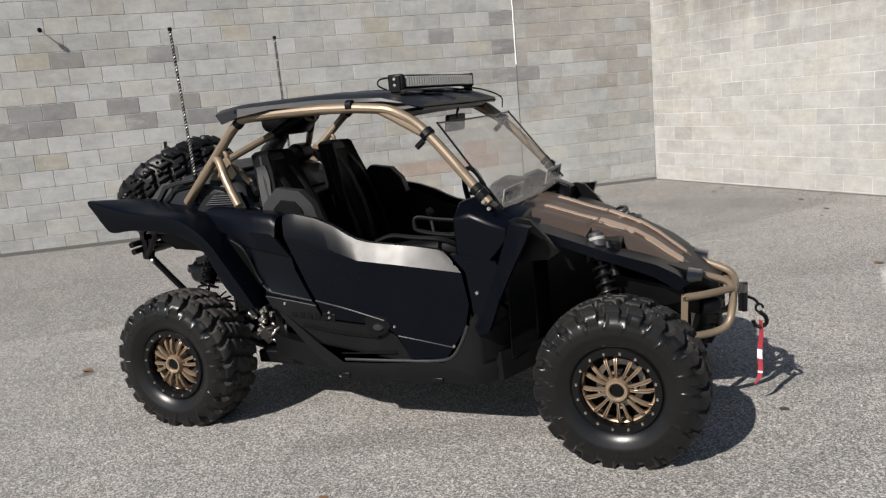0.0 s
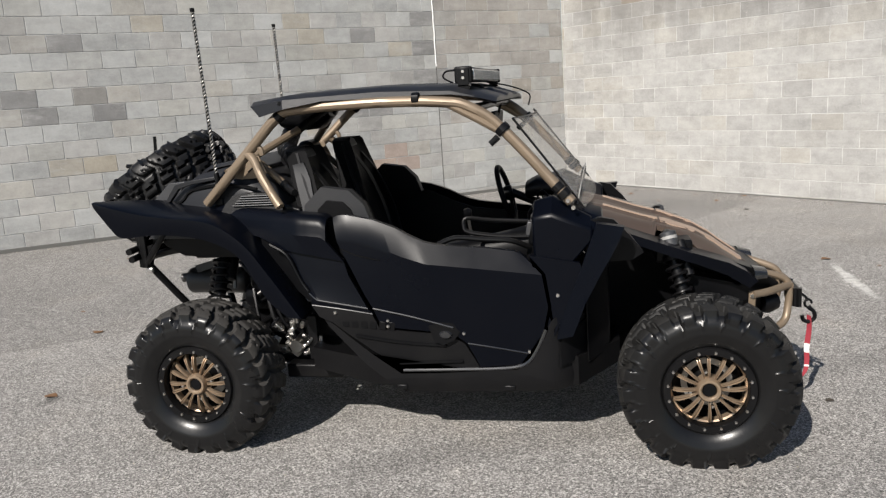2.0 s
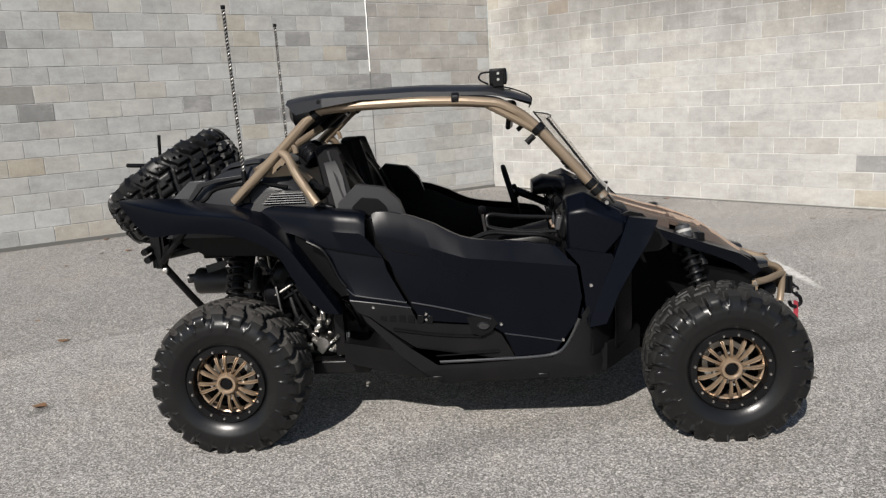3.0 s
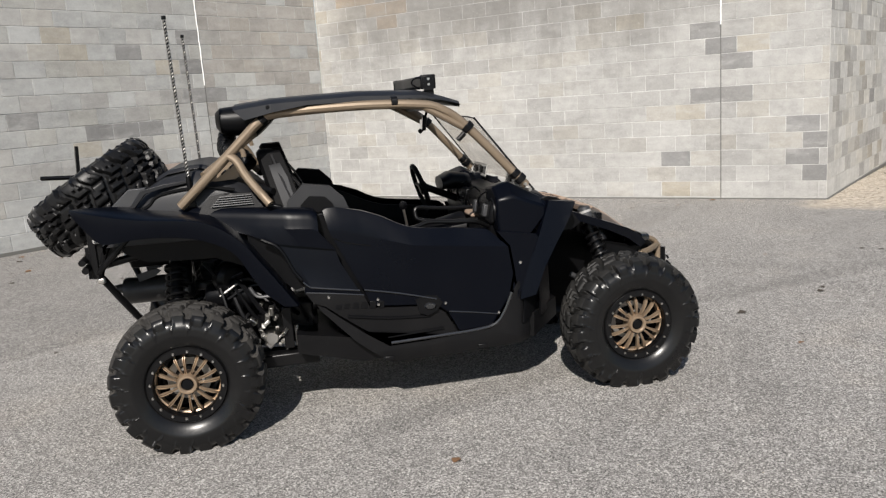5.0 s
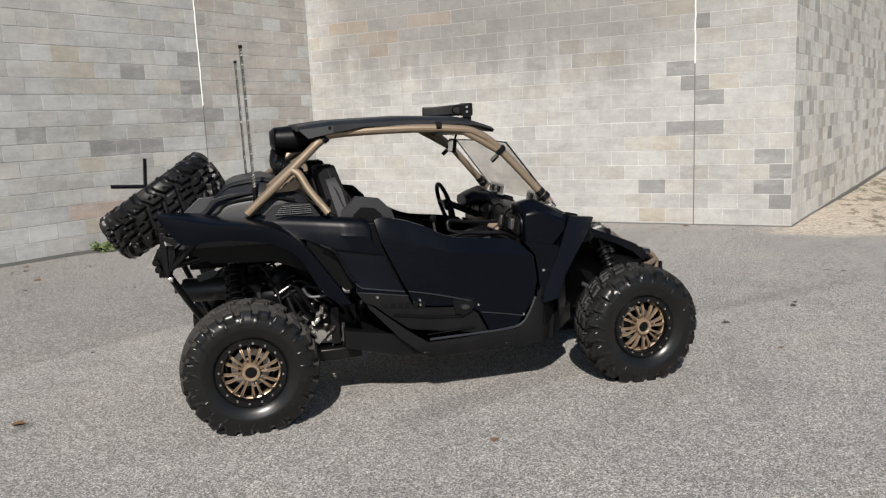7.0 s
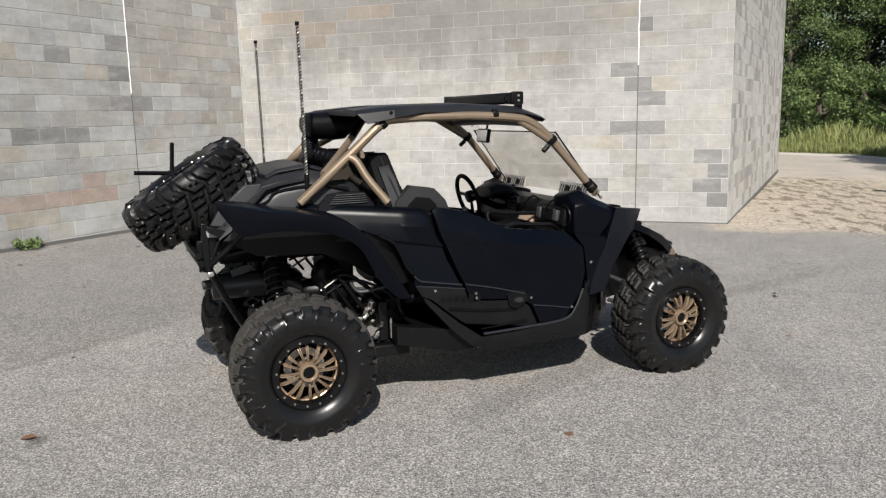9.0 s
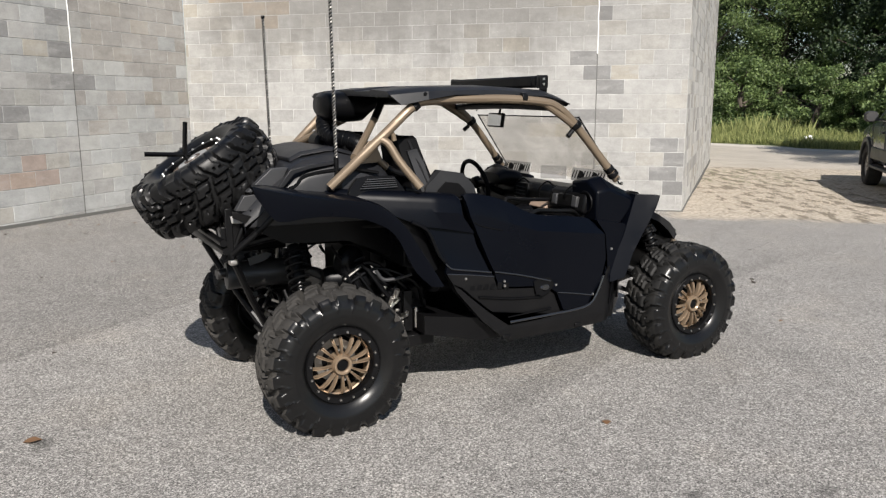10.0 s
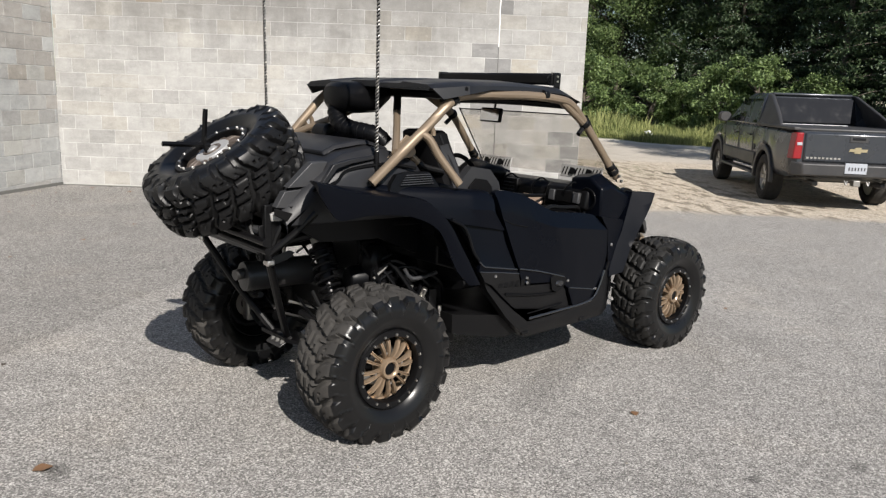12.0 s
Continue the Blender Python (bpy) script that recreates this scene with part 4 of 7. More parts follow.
# cowl pods with speakers
def loft(sections, bm=None):
    """Skins closed rings of equal length."""
    bm = bm or bmesh.new()
    rows = [[bm.verts.new(q) for q in sec] for sec in sections]
    n = len(rows[0])
    for a, b in zip(rows, rows[1:]):
        for k in range(n):
            bm.faces.new((a[k], a[(k + 1) % n], b[(k + 1) % n], b[k]))
    bm.faces.new(rows[0][::-1])
    bm.faces.new(rows[-1])
    return bm


def oval(x, y, z, ry, rz, n=16, p=2.6):
    out = []
    for k in range(n):
        a = 6.28318 * k / n
        c, d = math.cos(a), math.sin(a)
        out.append((x, y + ry * math.copysign(abs(c) ** (2 / p), c), z + rz * math.copysign(abs(d) ** (2 / p), d)))
    return out


for s in (-1, 1):
    pod = part("cowl_pod", loft([[(0.447, s * y, z) for y, z in ((0.40, 0.89), (0.635, 0.885), (0.635, 1.055), (0.54, 1.115), (0.40, 1.10))], [(0.53, s * y, z) for y, z in ((0.40, 0.86), (0.646, 0.865), (0.646, 1.07), (0.55, 1.14), (0.40, 1.12))],
                                 [(0.60, s * y, z) for y, z in ((0.42, 0.85), (0.648, 0.845), (0.648, 1.042), (0.56, 1.10), (0.42, 1.08))], [(0.70, s * y, z) for y, z in ((0.45, 0.92), (0.648, 0.96), (0.648, 1.005), (0.57, 1.045), (0.45, 1.03))]]), M_BODY, utv, "glossy black angular cowl pod with a speaker", 24, 0.012)
    sp = pose(0.446, s * 0.53, 0.985, 0, 0, 90)
    part("speaker", lathe([(0.0, 0.005), (0.018, 0.0), (0.022, 0.012), (0.05, 0.004), (0.058, -0.006), (0.066, -0.006), (0.07, 0.006)], 24, m=sp @ pose(0, 0, 0, 0, 0, 180)), M_PLASTIC, pod, "round black speaker")
    for i in range(10):
        part("label_bar", box((0.516 + i * 0.0075, s * 0.6485, 0.878 - i * 0.0021), (0.0048, 0.002, 0.0075)), M_PALE, pod, "small pale printed mark")
    part("cowl_top", loft([[(0.50, s * y, 1.075 + dz) for y, dz in ((0.42, 0), (0.56, 0.0), (0.60, -0.06), (0.42, -0.08))], [(0.62, s * y, 1.085 + dz) for y, dz in ((0.42, 0.01), (0.56, 0.0), (0.61, -0.05), (0.42, -0.1))], [(0.74, s * y, 1.035 + dz) for y, dz in ((0.38, 0.02), (0.55, 0.0), (0.66, -0.05), (0.38, -0.1))]]), M_BODY, utv, "", 28, 0.008)

# hood and nose
def hood_z(x, y):
    c = lerp(x, [0.62, 0.76, 0.91, 1.03, 1.16, 1.24, 1.29, 1.40, 1.50, 1.55], [1.045, 1.012, 0.962, 0.930, 0.880, 0.832, 0.792, 0.712, 0.64, 0.60])
    e = lerp(x, [0.62, 0.70, 0.81, 0.95, 1.13, 1.32, 1.46, 1.55], [1.03, 1.0, 0.95, 0.892, 0.845, 0.755, 0.68, 0.60])
    a = abs(y)
    w = lerp(x, [0.62, 1.0, 1.3, 1.54], [0.42, 0.37, 0.27, 0.17])
    t = max(0.0, min(1.0, (a / w - 0.64) / 0.28))
    return c + (e - c) * t + (0.010 if 0.24 < a / w < 0.46 else 0)


def hood_w(x):
    """Half width; a well on each side clears the shock towers."""
    return lerp(x, [0.62, 0.955, 0.975, 1.12, 1.16, 1.3, 1.54], [0.42, 0.374, 0.25, 0.25, 0.31, 0.27, 0.17])


def hood_bm(y0, y1, x0, x1, lift, thick=0.02, n=16, m=12, ease=1.0):
    bm = bmesh.new()
    top, bot = [], []
    for i in range(n + 1):
        x = x0 + (x1 - x0) * i / n
        k = (hood_w(x) if ease else lerp(x, [0.62, 1.0, 1.3, 1.54], [0.42, 0.37, 0.27, 0.17])) / 0.42
        r, q = [], []
        for j in range(m + 1):
            y = (y0 + (y1 - y0) * j / m) * k
            r.append(bm.verts.new((x, y, hood_z(x, y) + lift)))
            q.append(bm.verts.new((x, y, hood_z(x, y) + lift - thick)))
        top.append(r)
        bot.append(q)
    for g, rev in ((top, False), (bot, True)):
        for a, b in zip(g, g[1:]):
            for k in range(m):
                f = (a[k], a[k + 1], b[k + 1], b[k])
                bm.faces.new(f[::-1] if rev else f)
    for a, b in ((top[0], bot[0]), (top[-1], bot[-1])):
        for k in range(m):
            bm.faces.new((a[k], a[k + 1], b[k + 1], b[k]))
    for k in (0, m):
        for i in range(n):
            bm.faces.new((top[i][k], top[i + 1][k], bot[i + 1][k], bot[i][k]))
    return bm


part("hood", hood_bm(-0.42, 0.42, 0.64, 1.44, 0.0, 0.02, 40, 30), M_HOOD, utv, "dark bronze hood with pale bronze panels", 22)
for s in (-1, 1):
    part("hood_panel", hood_bm(s * 0.125, s * 0.165, 0.74, 0.99, 0.005, 0.01, 10, 3, 0), M_HOODLIGHT, utv, "pale bronze hood strip", 22)
    part("hood_panel", hood_bm(s * 0.115, s * 0.20, 1.0, 1.37, 0.006, 0.01, 14, 3, 0), M_HOODLIGHT, utv, "pale bronze hood strip", 22)
    part("shock_well", box((1.045, s * 0.30, 0.84), (0.16, 0.14, 0.10)), M_PLASTIC, utv, "black well round the shock tower", bevel=0.01)
    part("front_mudguard", panel([(0.78, 0.98), (0.975, 0.905), (1.14, 0.842), (1.28, 0.785), (1.36, 0.735), (1.41, 0.685), (1.37, 0.658), (1.27, 0.73), (1.13, 0.80), (0.985, 0.858), (0.86, 0.91), (0.79, 0.95)], lambda x, z: lerp(x, [0.78, 1.1, 1.4], [0.52, 0.465, 0.32]), 0.15, -s), M_BODY, utv, "black front mudguard", 28, 0.006)
    part("nose_side", panel([(1.08, 0.74), (1.30, 0.68), (1.38, 0.66), (1.40, 0.60), (1.25, 0.57), (1.10, 0.62)], lambda x, z: lerp(x, [1.08, 1.4], [0.36, 0.28]), 0.10, -s), M_PLASTIC, utv, "", 28, 0.006)
    part("headlight", loft([oval(1.40, s * 0.22, 0.70, 0.075, 0.03), oval(1.46, s * 0.20, 0.695, 0.06, 0.022)]), M_BEAD, utv, "dark glossy headlight", 40)
part("nose", loft([[(1.30, -0.28, 0.77), (1.30, 0.28, 0.77), (1.30, 0.24, 0.54), (1.30, -0.24, 0.54)], [(1.43, -0.22, 0.71), (1.43, 0.22, 0.71), (1.43, 0.19, 0.51), (1.43, -0.19, 0.51)], [(1.53, -0.16, 0.635), (1.53, 0.16, 0.635), (1.50, 0.16, 0.50), (1.50, -0.16, 0.50)]]), M_PLASTIC, utv, "black plastic nose", 28, 0.008)

# front bumper, winch fairlead, hook and strap
for s in (-1, 1):
    part("bumper_tube", tube([(1.39, s * 0.295, 0.617), (1.47, s * 0.235, 0.615), (1.585, s * 0.105, 0.612)], 0.0175, 3, 12), M_BRONZE, utv, "bronze bumper tube")
    part("bumper_tube", tube([(1.585, s * 0.11, 0.60), (1.58, s * 0.115, 0.52), (1.56, s * 0.14, 0.45), (1.50, s * 0.19, 0.425), (1.385, s * 0.29, 0.428)], 0.0175, 4, 12), M_BRONZE, utv, "bronze lower bumper tube")
    part("bumper_tube", tube([(1.588, s * 0.105, 0.60), (1.562, s * 0.105, 0.642), (1.50, s * 0.12, 0.668), (1.41, s * 0.145, 0.695)], 0.0175, 4, 12), M_BRONZE, utv, "bronze upper bumper tube")
    part("bumper_plate", prism([(1.375, 0.635), (1.405, 0.63), (1.395, 0.422), (1.365, 0.422)], s * 0.288, s * 0.296), M_BRONZE, utv, "bronze bumper side plate", bevel=0.002)
    part("bumper_bolt", tube([(1.39, s * 0.296, 0.612), (1.39, s * 0.303, 0.612)], 0.011, 1, 6), M_CHROME, utv)
    part("fog_lamp", lathe([(0, -0.03), (0.04, -0.03), (0.05, 0.0), (0.04, 0.05), (0, 0.05)], 18, m=pose(1.47, s * 0.17, 0.545, 0, 0, 60 * s + (0 if s < 0 else 180))), M_PLASTIC, utv, "black round lamp")
part("bumper_cross_tube", tube([(1.585, -0.115, 0.61), (1.59, 0, 0.612), (1.585, 0.115, 0.61)], 0.0175, 3, 12), M_BRONZE, utv, "bronze cross tube")
fair = part("fairlead", box((1.615, 0, 0.545), (0.02, 0.19, 0.09)), M_STEEL, utv, "black winch roller fairlead", bevel=0.004)
for z in (0.515, 0.575):
    part("roller", tube([(1.632, -0.075, z), (1.632, 0.075, z)], 0.013, 1, 12), M_STEEL, fair)
for y in (-0.09, 0.09):
    part("roller", tube([(1.632, y, 0.50), (1.632, y, 0.59)], 0.013, 1, 12), M_STEEL, fair)
hook = part("winch_hook", tube([(1.645, 0, 0.545), (1.675, 0, 0.53), (1.695, 0, 0.505)], 0.007, 3, 8), M_STEEL, utv, "black winch hook hanging from the cable")
part("hook_eye", tube([(1.695 + 0.016 * math.cos(a), 0, 0.49 + 0.02 * math.sin(a)) for a in np.linspace(0, 5.6, 12)], 0.006, 1, 8), M_STEEL, hook)
part("hook_curve", tube([(1.695, 0, 0.47), (1.72, 0, 0.45), (1.726, 0, 0.42), (1.705, 0, 0.40), (1.678, 0, 0.405), (1.668, 0, 0.43)], 0.010, 4, 8), M_STEEL, hook)


def strap_bm():
    bm = bmesh.new()
    c = curve_points([(1.70, 0, 0.43), (1.703, 0, 0.36), (1.695, 0.003, 0.27), (1.698, 0.006, 0.20), (1.692, 0.004, 0.15), (1.672, 0.0, 0.112)], 5)
    rows = []
    for i, q in enumerate(c):
        t = i / (len(c) - 1)
        w = lerp(t, [0, 0.3, 0.8, 1], [0.012, 0.013, 0.010, 0.004])
        tw = 0.5 + 1.3 * t
        d = Vector((math.sin(tw) * w, -math.cos(tw) * w, 0))
        h = Vector((math.cos(tw), math.sin(tw), 0)) * 0.002
        rows.append([bm.verts.new(q + a) for a in (d + h, d - h, -d - h, -d + h)])
    for a, b in zip(rows, rows[1:]):
        for k in range(4):
            bm.faces.new((a[k], a[(k + 1) % 4], b[(k + 1) % 4], b[k]))
    bm.faces.new(rows[0])
    bm.faces.new(rows[-1][::-1])
    bm.faces.ensure_lookup_table()
    for i, f in enumerate(bm.faces):
        if (i // 4) in (9, 10, 11, 17):
            f.material_index = 1
    return bm


part("hook_strap", strap_bm(), (M_RED, M_WHITE), hook, "red webbing pull strap with white print", 60)

# chassis, floor and bulkheads
part("floor_tub", loft([[(-0.62, -0.56, 0.36), (-0.62, 0.56, 0.36), (-0.62, 0.56, 0.46), (-0.62, -0.56, 0.46)], [(-0.3, -0.60, 0.29), (-0.3, 0.60, 0.29), (-0.3, 0.62, 0.42), (-0.3, -0.62, 0.42)], [(0.62, -0.60, 0.30), (0.62, 0.60, 0.30), (0.62, 0.62, 0.44), (0.62, -0.62, 0.44)], [(0.80, -0.45, 0.36), (0.80, 0.45, 0.36), (0.80, 0.45, 0.46), (0.80, -0.45, 0.46)]]), M_STEEL, utv, "black floor and skid plate")
part("front_bulkhead", loft([[(0.66, -0.60, 0.40), (0.66, 0.60, 0.40), (0.66, 0.58, 0.98), (0.66, -0.58, 0.98)], [(0.76, -0.48, 0.42), (0.76, 0.48, 0.42), (0.76, 0.46, 0.98), (0.76, -0.46, 0.98)]]), M_PLASTIC, utv, "", bevel=0.01)
part("front_chassis", loft([[(0.74, -0.24, 0.32), (0.74, 0.24, 0.32), (0.74, 0.26, 0.95), (0.74, -0.26, 0.95)], [(0.95, -0.15, 0.34), (0.95, 0.15, 0.34), (0.95, 0.20, 0.86), (0.95, -0.20, 0.86)], [(1.40, -0.13, 0.42), (1.40, 0.13, 0.42), (1.40, 0.15, 0.66), (1.40, -0.15, 0.66)]]), M_STEEL, utv, "black front chassis")
part("rear_bulkhead", loft([[(-0.74, -0.56, 0.74), (-0.74, 0.56, 0.74), (-0.70, 0.52, 1.14), (-0.70, -0.52, 1.14)], [(-0.62, -0.58, 0.70), (-0.62, 0.58, 0.70), (-0.62, 0.54, 1.12), (-0.62, -0.54, 1.12)]]), M_PLASTIC, utv, "", bevel=0.008)
for s in (-1, 1):
    part("inner_guard", panel([(-0.80, 1.02), (-0.62, 0.95), (-0.54, 0.72), (-0.60, 0.70), (-0.70, 0.80), (-0.80, 0.90)], lambda x, z: 0.60, 0.08, -s), M_PLASTIC, utv, "", 28, 0.01)
    part("wheel_arch_liner", panel([(-1.47, 1.06), (-1.41, 0.94), (-1.31, 0.885), (-1.15, 0.875), (-0.98, 0.87), (-0.86, 0.82), (-0.75, 0.77), (-0.69, 0.80), (-0.70, 1.02), (-1.0, 1.09)], lambda x, z: 0.405, 0.02, -s), M_PLASTIC, utv, "black wheel arch liner", 28, 0.004)
    part("chassis_rail", tube([(-0.45, s * 0.40, 0.32), (-0.80, s * 0.36, 0.33), (-1.20, s * 0.22, 0.36)], 0.026, 3, 10), M_STEEL, utv, "black chassis rail")
    part("chassis_rail", tube([(-0.62, s * 0.42, 0.95), (-0.95, s * 0.38, 0.93), (-1.30, s * 0.36, 0.92), (-1.58, s * 0.345, 0.87)], 0.02, 3, 10), M_STEEL, utv, "black rear frame tube")
    part("chassis_rail", tube([(-1.545, s * 0.345, 0.82), (-1.43, s * 0.22, 0.575), (-1.30, s * 0.075, 0.34)], 0.0185, 3, 10), M_STEEL, utv, "black rear down tube")
    part("chassis_rail", tube([(-1.55, s * 0.345, 0.82), (-1.50, s * 0.36, 0.96), (-1.42, s * 0.37, 1.05)], 0.016, 3, 10), M_STEEL, utv)
    part("frame_gusset", prism([(-1.60, 0.98), (-1.56, 0.98), (-1.40, 1.08), (-1.38, 1.0), (-1.52, 0.90), (-1.55, 0.82), (-1.60, 0.82)], s * 0.352, s * 0.362), M_STEEL, utv, "black frame gusset", bevel=0.003)
    for bx in (-1.47, -1.44):
        part("gusset_bolt", tube([(bx, s * 0.362, 1.005 + (bx + 1.47) * 0.6), (bx, s * 0.372, 1.005 + (bx + 1.47) * 0.6)], 0.010, 1, 6), M_CHROME, utv)
for z, x in ((0.925, -1.605), (0.885, -1.595)):
    part("rear_cross_tube", tube([(x, -0.43, z - 0.01), (x - 0.01, 0, z), (x, 0.43, z - 0.01)], 0.017, 3, 10), M_STEEL, utv, "black rear cross tube")
for s in (-1, 1):
    part("rear_post", box((-1.562, s * 0.36, 0.945), (0.035, 0.03, 0.25)), M_STEEL, utv, "black rear post", bevel=0.004)
    part("post_clamp", box((-1.545, s * 0.345, 0.806), (0.04, 0.045, 0.03)), M_CHROME, utv, "bright clamp", bevel=0.008)
    part("tail_brace", tube([(-1.555, s * 0.36, 0.845), (-1.46, s * 0.41, 0.935), (-1.365, s * 0.445, 1.03)], 0.016, 2, 10), M_STEEL, utv, "black tail brace")
    part("tail_bracket", prism([(-1.555, 1.06), (-1.43, 1.02), (-1.415, 0.985), (-1.45, 0.96), (-1.50, 1.0), (-1.555, 1.03)], s * 0.412, s * 0.418), M_STEEL, utv, "black bracket plate", bevel=0.002)
for z, x, y0, y1 in ((0.863, -1.572, -0.345, 0.33), (0.945, -1.552, -0.335, 0.33)):
    part("rack_bar", loft([[(x - 0.032, y, z - 0.012), (x + 0.032, y, z - 0.012), (x + 0.032, y, z + 0.012), (x - 0.032, y, z + 0.012)] for y in (y0, 0.0, y1)]), M_TAILGREY, utv, "dull grey flat rack bar under the spare wheel", bevel=0.004)
part("skid_tip", loft([[(-1.37, y, 0.305), (-1.30, y, 0.34), (-1.295, y, 0.35), (-1.365, y, 0.315)] for y in (-0.12, -0.05, 0.02)]), M_MUFFLER, utv, "dull perforated skid plate tip", bevel=0.003)
for k in range(3):
    part("skid_hole", tube([(-1.345, -0.10 + 0.045 * k, 0.312), (-1.34, -0.10 + 0.045 * k, 0.336)], 0.012, 1, 10), M_JOINT, utv)
for s in (-1, 1):
    for a, b, r, mt in (((-1.05, 0.35, 0.84), (-0.91, 0.35, 0.645), 0.008, M_STEEL), ((-1.0, 0.34, 0.715), (-0.86, 0.35, 0.768), 0.007, M_STEEL), ((-0.985, 0.37, 0.66), (-0.87, 0.36, 0.73), 0.007, M_ALLOY), ((-1.17, 0.16, 0.80), (-1.17, 0.20, 0.66), 0.009, M_ALLOY), ((-1.28, 0.06, 0.52), (-1.16, 0.34, 0.50), 0.007, M_ALLOY), ((-1.30, 0.05, 0.46), (-1.18, 0.36, 0.44), 0.007, M_MUFFLER)):
        part("linkage_rod", tube([(a[0], s * a[1], a[2]), (b[0], s * b[1], b[2])], r, 1, 8), mt, utv, "bare metal linkage rod" if mt is not M_STEEL else "")
    part("bent_pipe", tube([(-0.83, s * 0.42, 0.70), (-0.80, s * 0.43, 0.655), (-0.75, s * 0.44, 0.648), (-0.64, s * 0.45, 0.665)], 0.010, 4, 8), M_TAILGREY, utv, "bent grey pipe")
    part("exhaust_bracket", prism([(-1.42, 0.775), (-1.32, 0.80), (-1.29, 0.785), (-1.33, 0.755), (-1.41, 0.735)], s * 0.13, s * 0.137), M_TAILGREY, utv, "dull metal bracket", bevel=0.002)
part("clutch_drum", lathe([(0, -0.05), (0.06, -0.05), (0.085, -0.03), (0.09, 0.02), (0.07, 0.05), (0, 0.05)], 24, m=pose(-0.93, -0.30, 0.735, 0, 0, 25)), M_PLASTIC, utv, "black ribbed drum", bevel=0.006)
part("engine_tray", loft([[(x, -0.05, 0.795), (x, 0.30, 0.795), (x, 0.33, 1.0), (x, -0.08, 1.0)] for x in (-1.46, -1.2, -0.82)]), M_PLASTIC, utv, "black tray under the engine cover", bevel=0.01)
# added plain box, no known part, in the space behind the seats
part("filler_box", box((-0.80, 0.05, 0.70), (0.17, 0.30, 0.21)), M_PLASTIC, utv, "plain black box added behind the seats", bevel=0.015)
part("rear_skid", loft([[(-1.10, -0.18, 0.25), (-1.10, 0.18, 0.25), (-1.10, 0.18, 0.27), (-1.10, -0.18, 0.27)], [(-1.34, -0.12, 0.33), (-1.34, 0.12, 0.33), (-1.34, 0.12, 0.35), (-1.34, -0.12, 0.35)]]), M_STEEL, utv, "black rear skid plate")

# engine and drivetrain seen through the wheel arch
part("lower_chassis_box", box((-0.66, -0.41, 0.305), (0.29, 0.12, 0.07)), M_STEEL, utv, "black lower chassis box", bevel=0.01)
part("engine_block", box((-0.90, 0.0, 0.46), (0.42, 0.46, 0.28)), M_STEEL, utv, "dark engine block", bevel=0.03)
part("gearbox", box((-0.62, -0.27, 0.48), (0.24, 0.20, 0.24)), M_STEEL, utv, "", bevel=0.03)
rng_fit = random.Random(21)
for i in range(26):
    fx, fz, fy = rng_fit.uniform(-0.86, -0.68), rng_fit.uniform(0.38, 0.56), rng_fit.uniform(-0.45, -0.40)
    mt = (M_CHROME, M_ALLOY, M_CHROME, M_STEEL)[i % 4]
    if i % 3:
        part("engine_fitting", box((0, 0, 0), [rng_fit.uniform(0.012, 0.045) for _ in range(3)], pose(fx, fy, fz, rng_fit.uniform(0, 90), rng_fit.uniform(0, 90), 0)), mt, utv, "bright metal engine fitting" if i % 4 != 3 else "", bevel=0.004)
    else:
        part("engine_fitting", tube([(fx, fy, fz), (fx + rng_fit.uniform(-0.03, 0.03), fy - 0.02, fz + rng_fit.uniform(0.02, 0.06))], rng_fit.uniform(0.008, 0.016), 1, 10), mt, utv, "bright metal engine fitting" if i % 4 != 3 else "", bevel=0.002)
part("engine_casting", lathe([(0, -0.05), (0.03, -0.05), (0.036, -0.03), (0.03, 0.02), (0.04, 0.05)], 16, m=pose(-0.745, -0.42, 0.43)), M_CHROME, utv, "bright engine casting")
part("engine_bracket", box((-0.66, -0.44, 0.47), (0.05, 0.02, 0.22)), M_STEEL, utv, "", bevel=0.004)
part("drain_bolt", tube([(-0.617, -0.455, 0.485), (-0.617, -0.455, 0.375)], 0.011, 1, 8), M_CHROME, utv)
for i in range(7):
    y0 = -0.40 + 0.03 * (i % 3)
    part("hose", tube([(-0.55 - 0.05 * i, y0, 0.48 + 0.04 * (i % 4)), (-0.62 - 0.05 * i, y0 - 0.04, 0.62 - 0.02 * i), (-0.80 - 0.03 * i, y0 + 0.03, 0.70 + 0.03 * (i % 2)), (-0.98, y0 + 0.05, 0.62 + 0.04 * (i % 3))], 0.009 + 0.004 * (i % 2), 4, 7), M_PLASTIC, utv, "black hose")
part("muffler", lathe([(0.0, -0.17), (0.05, -0.17), (0.07, -0.155), (0.074, -0.14), (0.072, -0.13), (0.072, 0.13), (0.074, 0.14), (0.07, 0.155), (0.0, 0.165)], 26, m=pose(-1.33, -0.03, 0.668, 0, 0, 86) @ Matrix.Diagonal((1, 1.15, 1, 1))), M_MUFFLER, utv, "dull metal muffler")
part("exhaust_tip", tube([(-1.50, -0.03, 0.69), (-1.56, -0.035, 0.685)], 0.026, 1, 14), M_MUFFLER, utv)
part("exhaust_pipe", tube([(-1.15, -0.02, 0.66), (-1.06, -0.06, 0.655), (-0.98, -0.16, 0.62), (-0.90, -0.24, 0.55)], 0.03, 4, 12), M_MUFFLER, utv, "dull exhaust pipe")
part("air_box", lathe([(0, -0.13), (0.07, -0.13), (0.085, -0.10), (0.085, 0.10), (0.07, 0.13), (0, 0.13)], 20, m=pose(-0.93, -0.27, 0.64, 0, 0, 80) @ Matrix.Diagonal((0.85, 1, 0.85, 1))), M_PLASTIC, utv, "black air box", bevel=0.006)


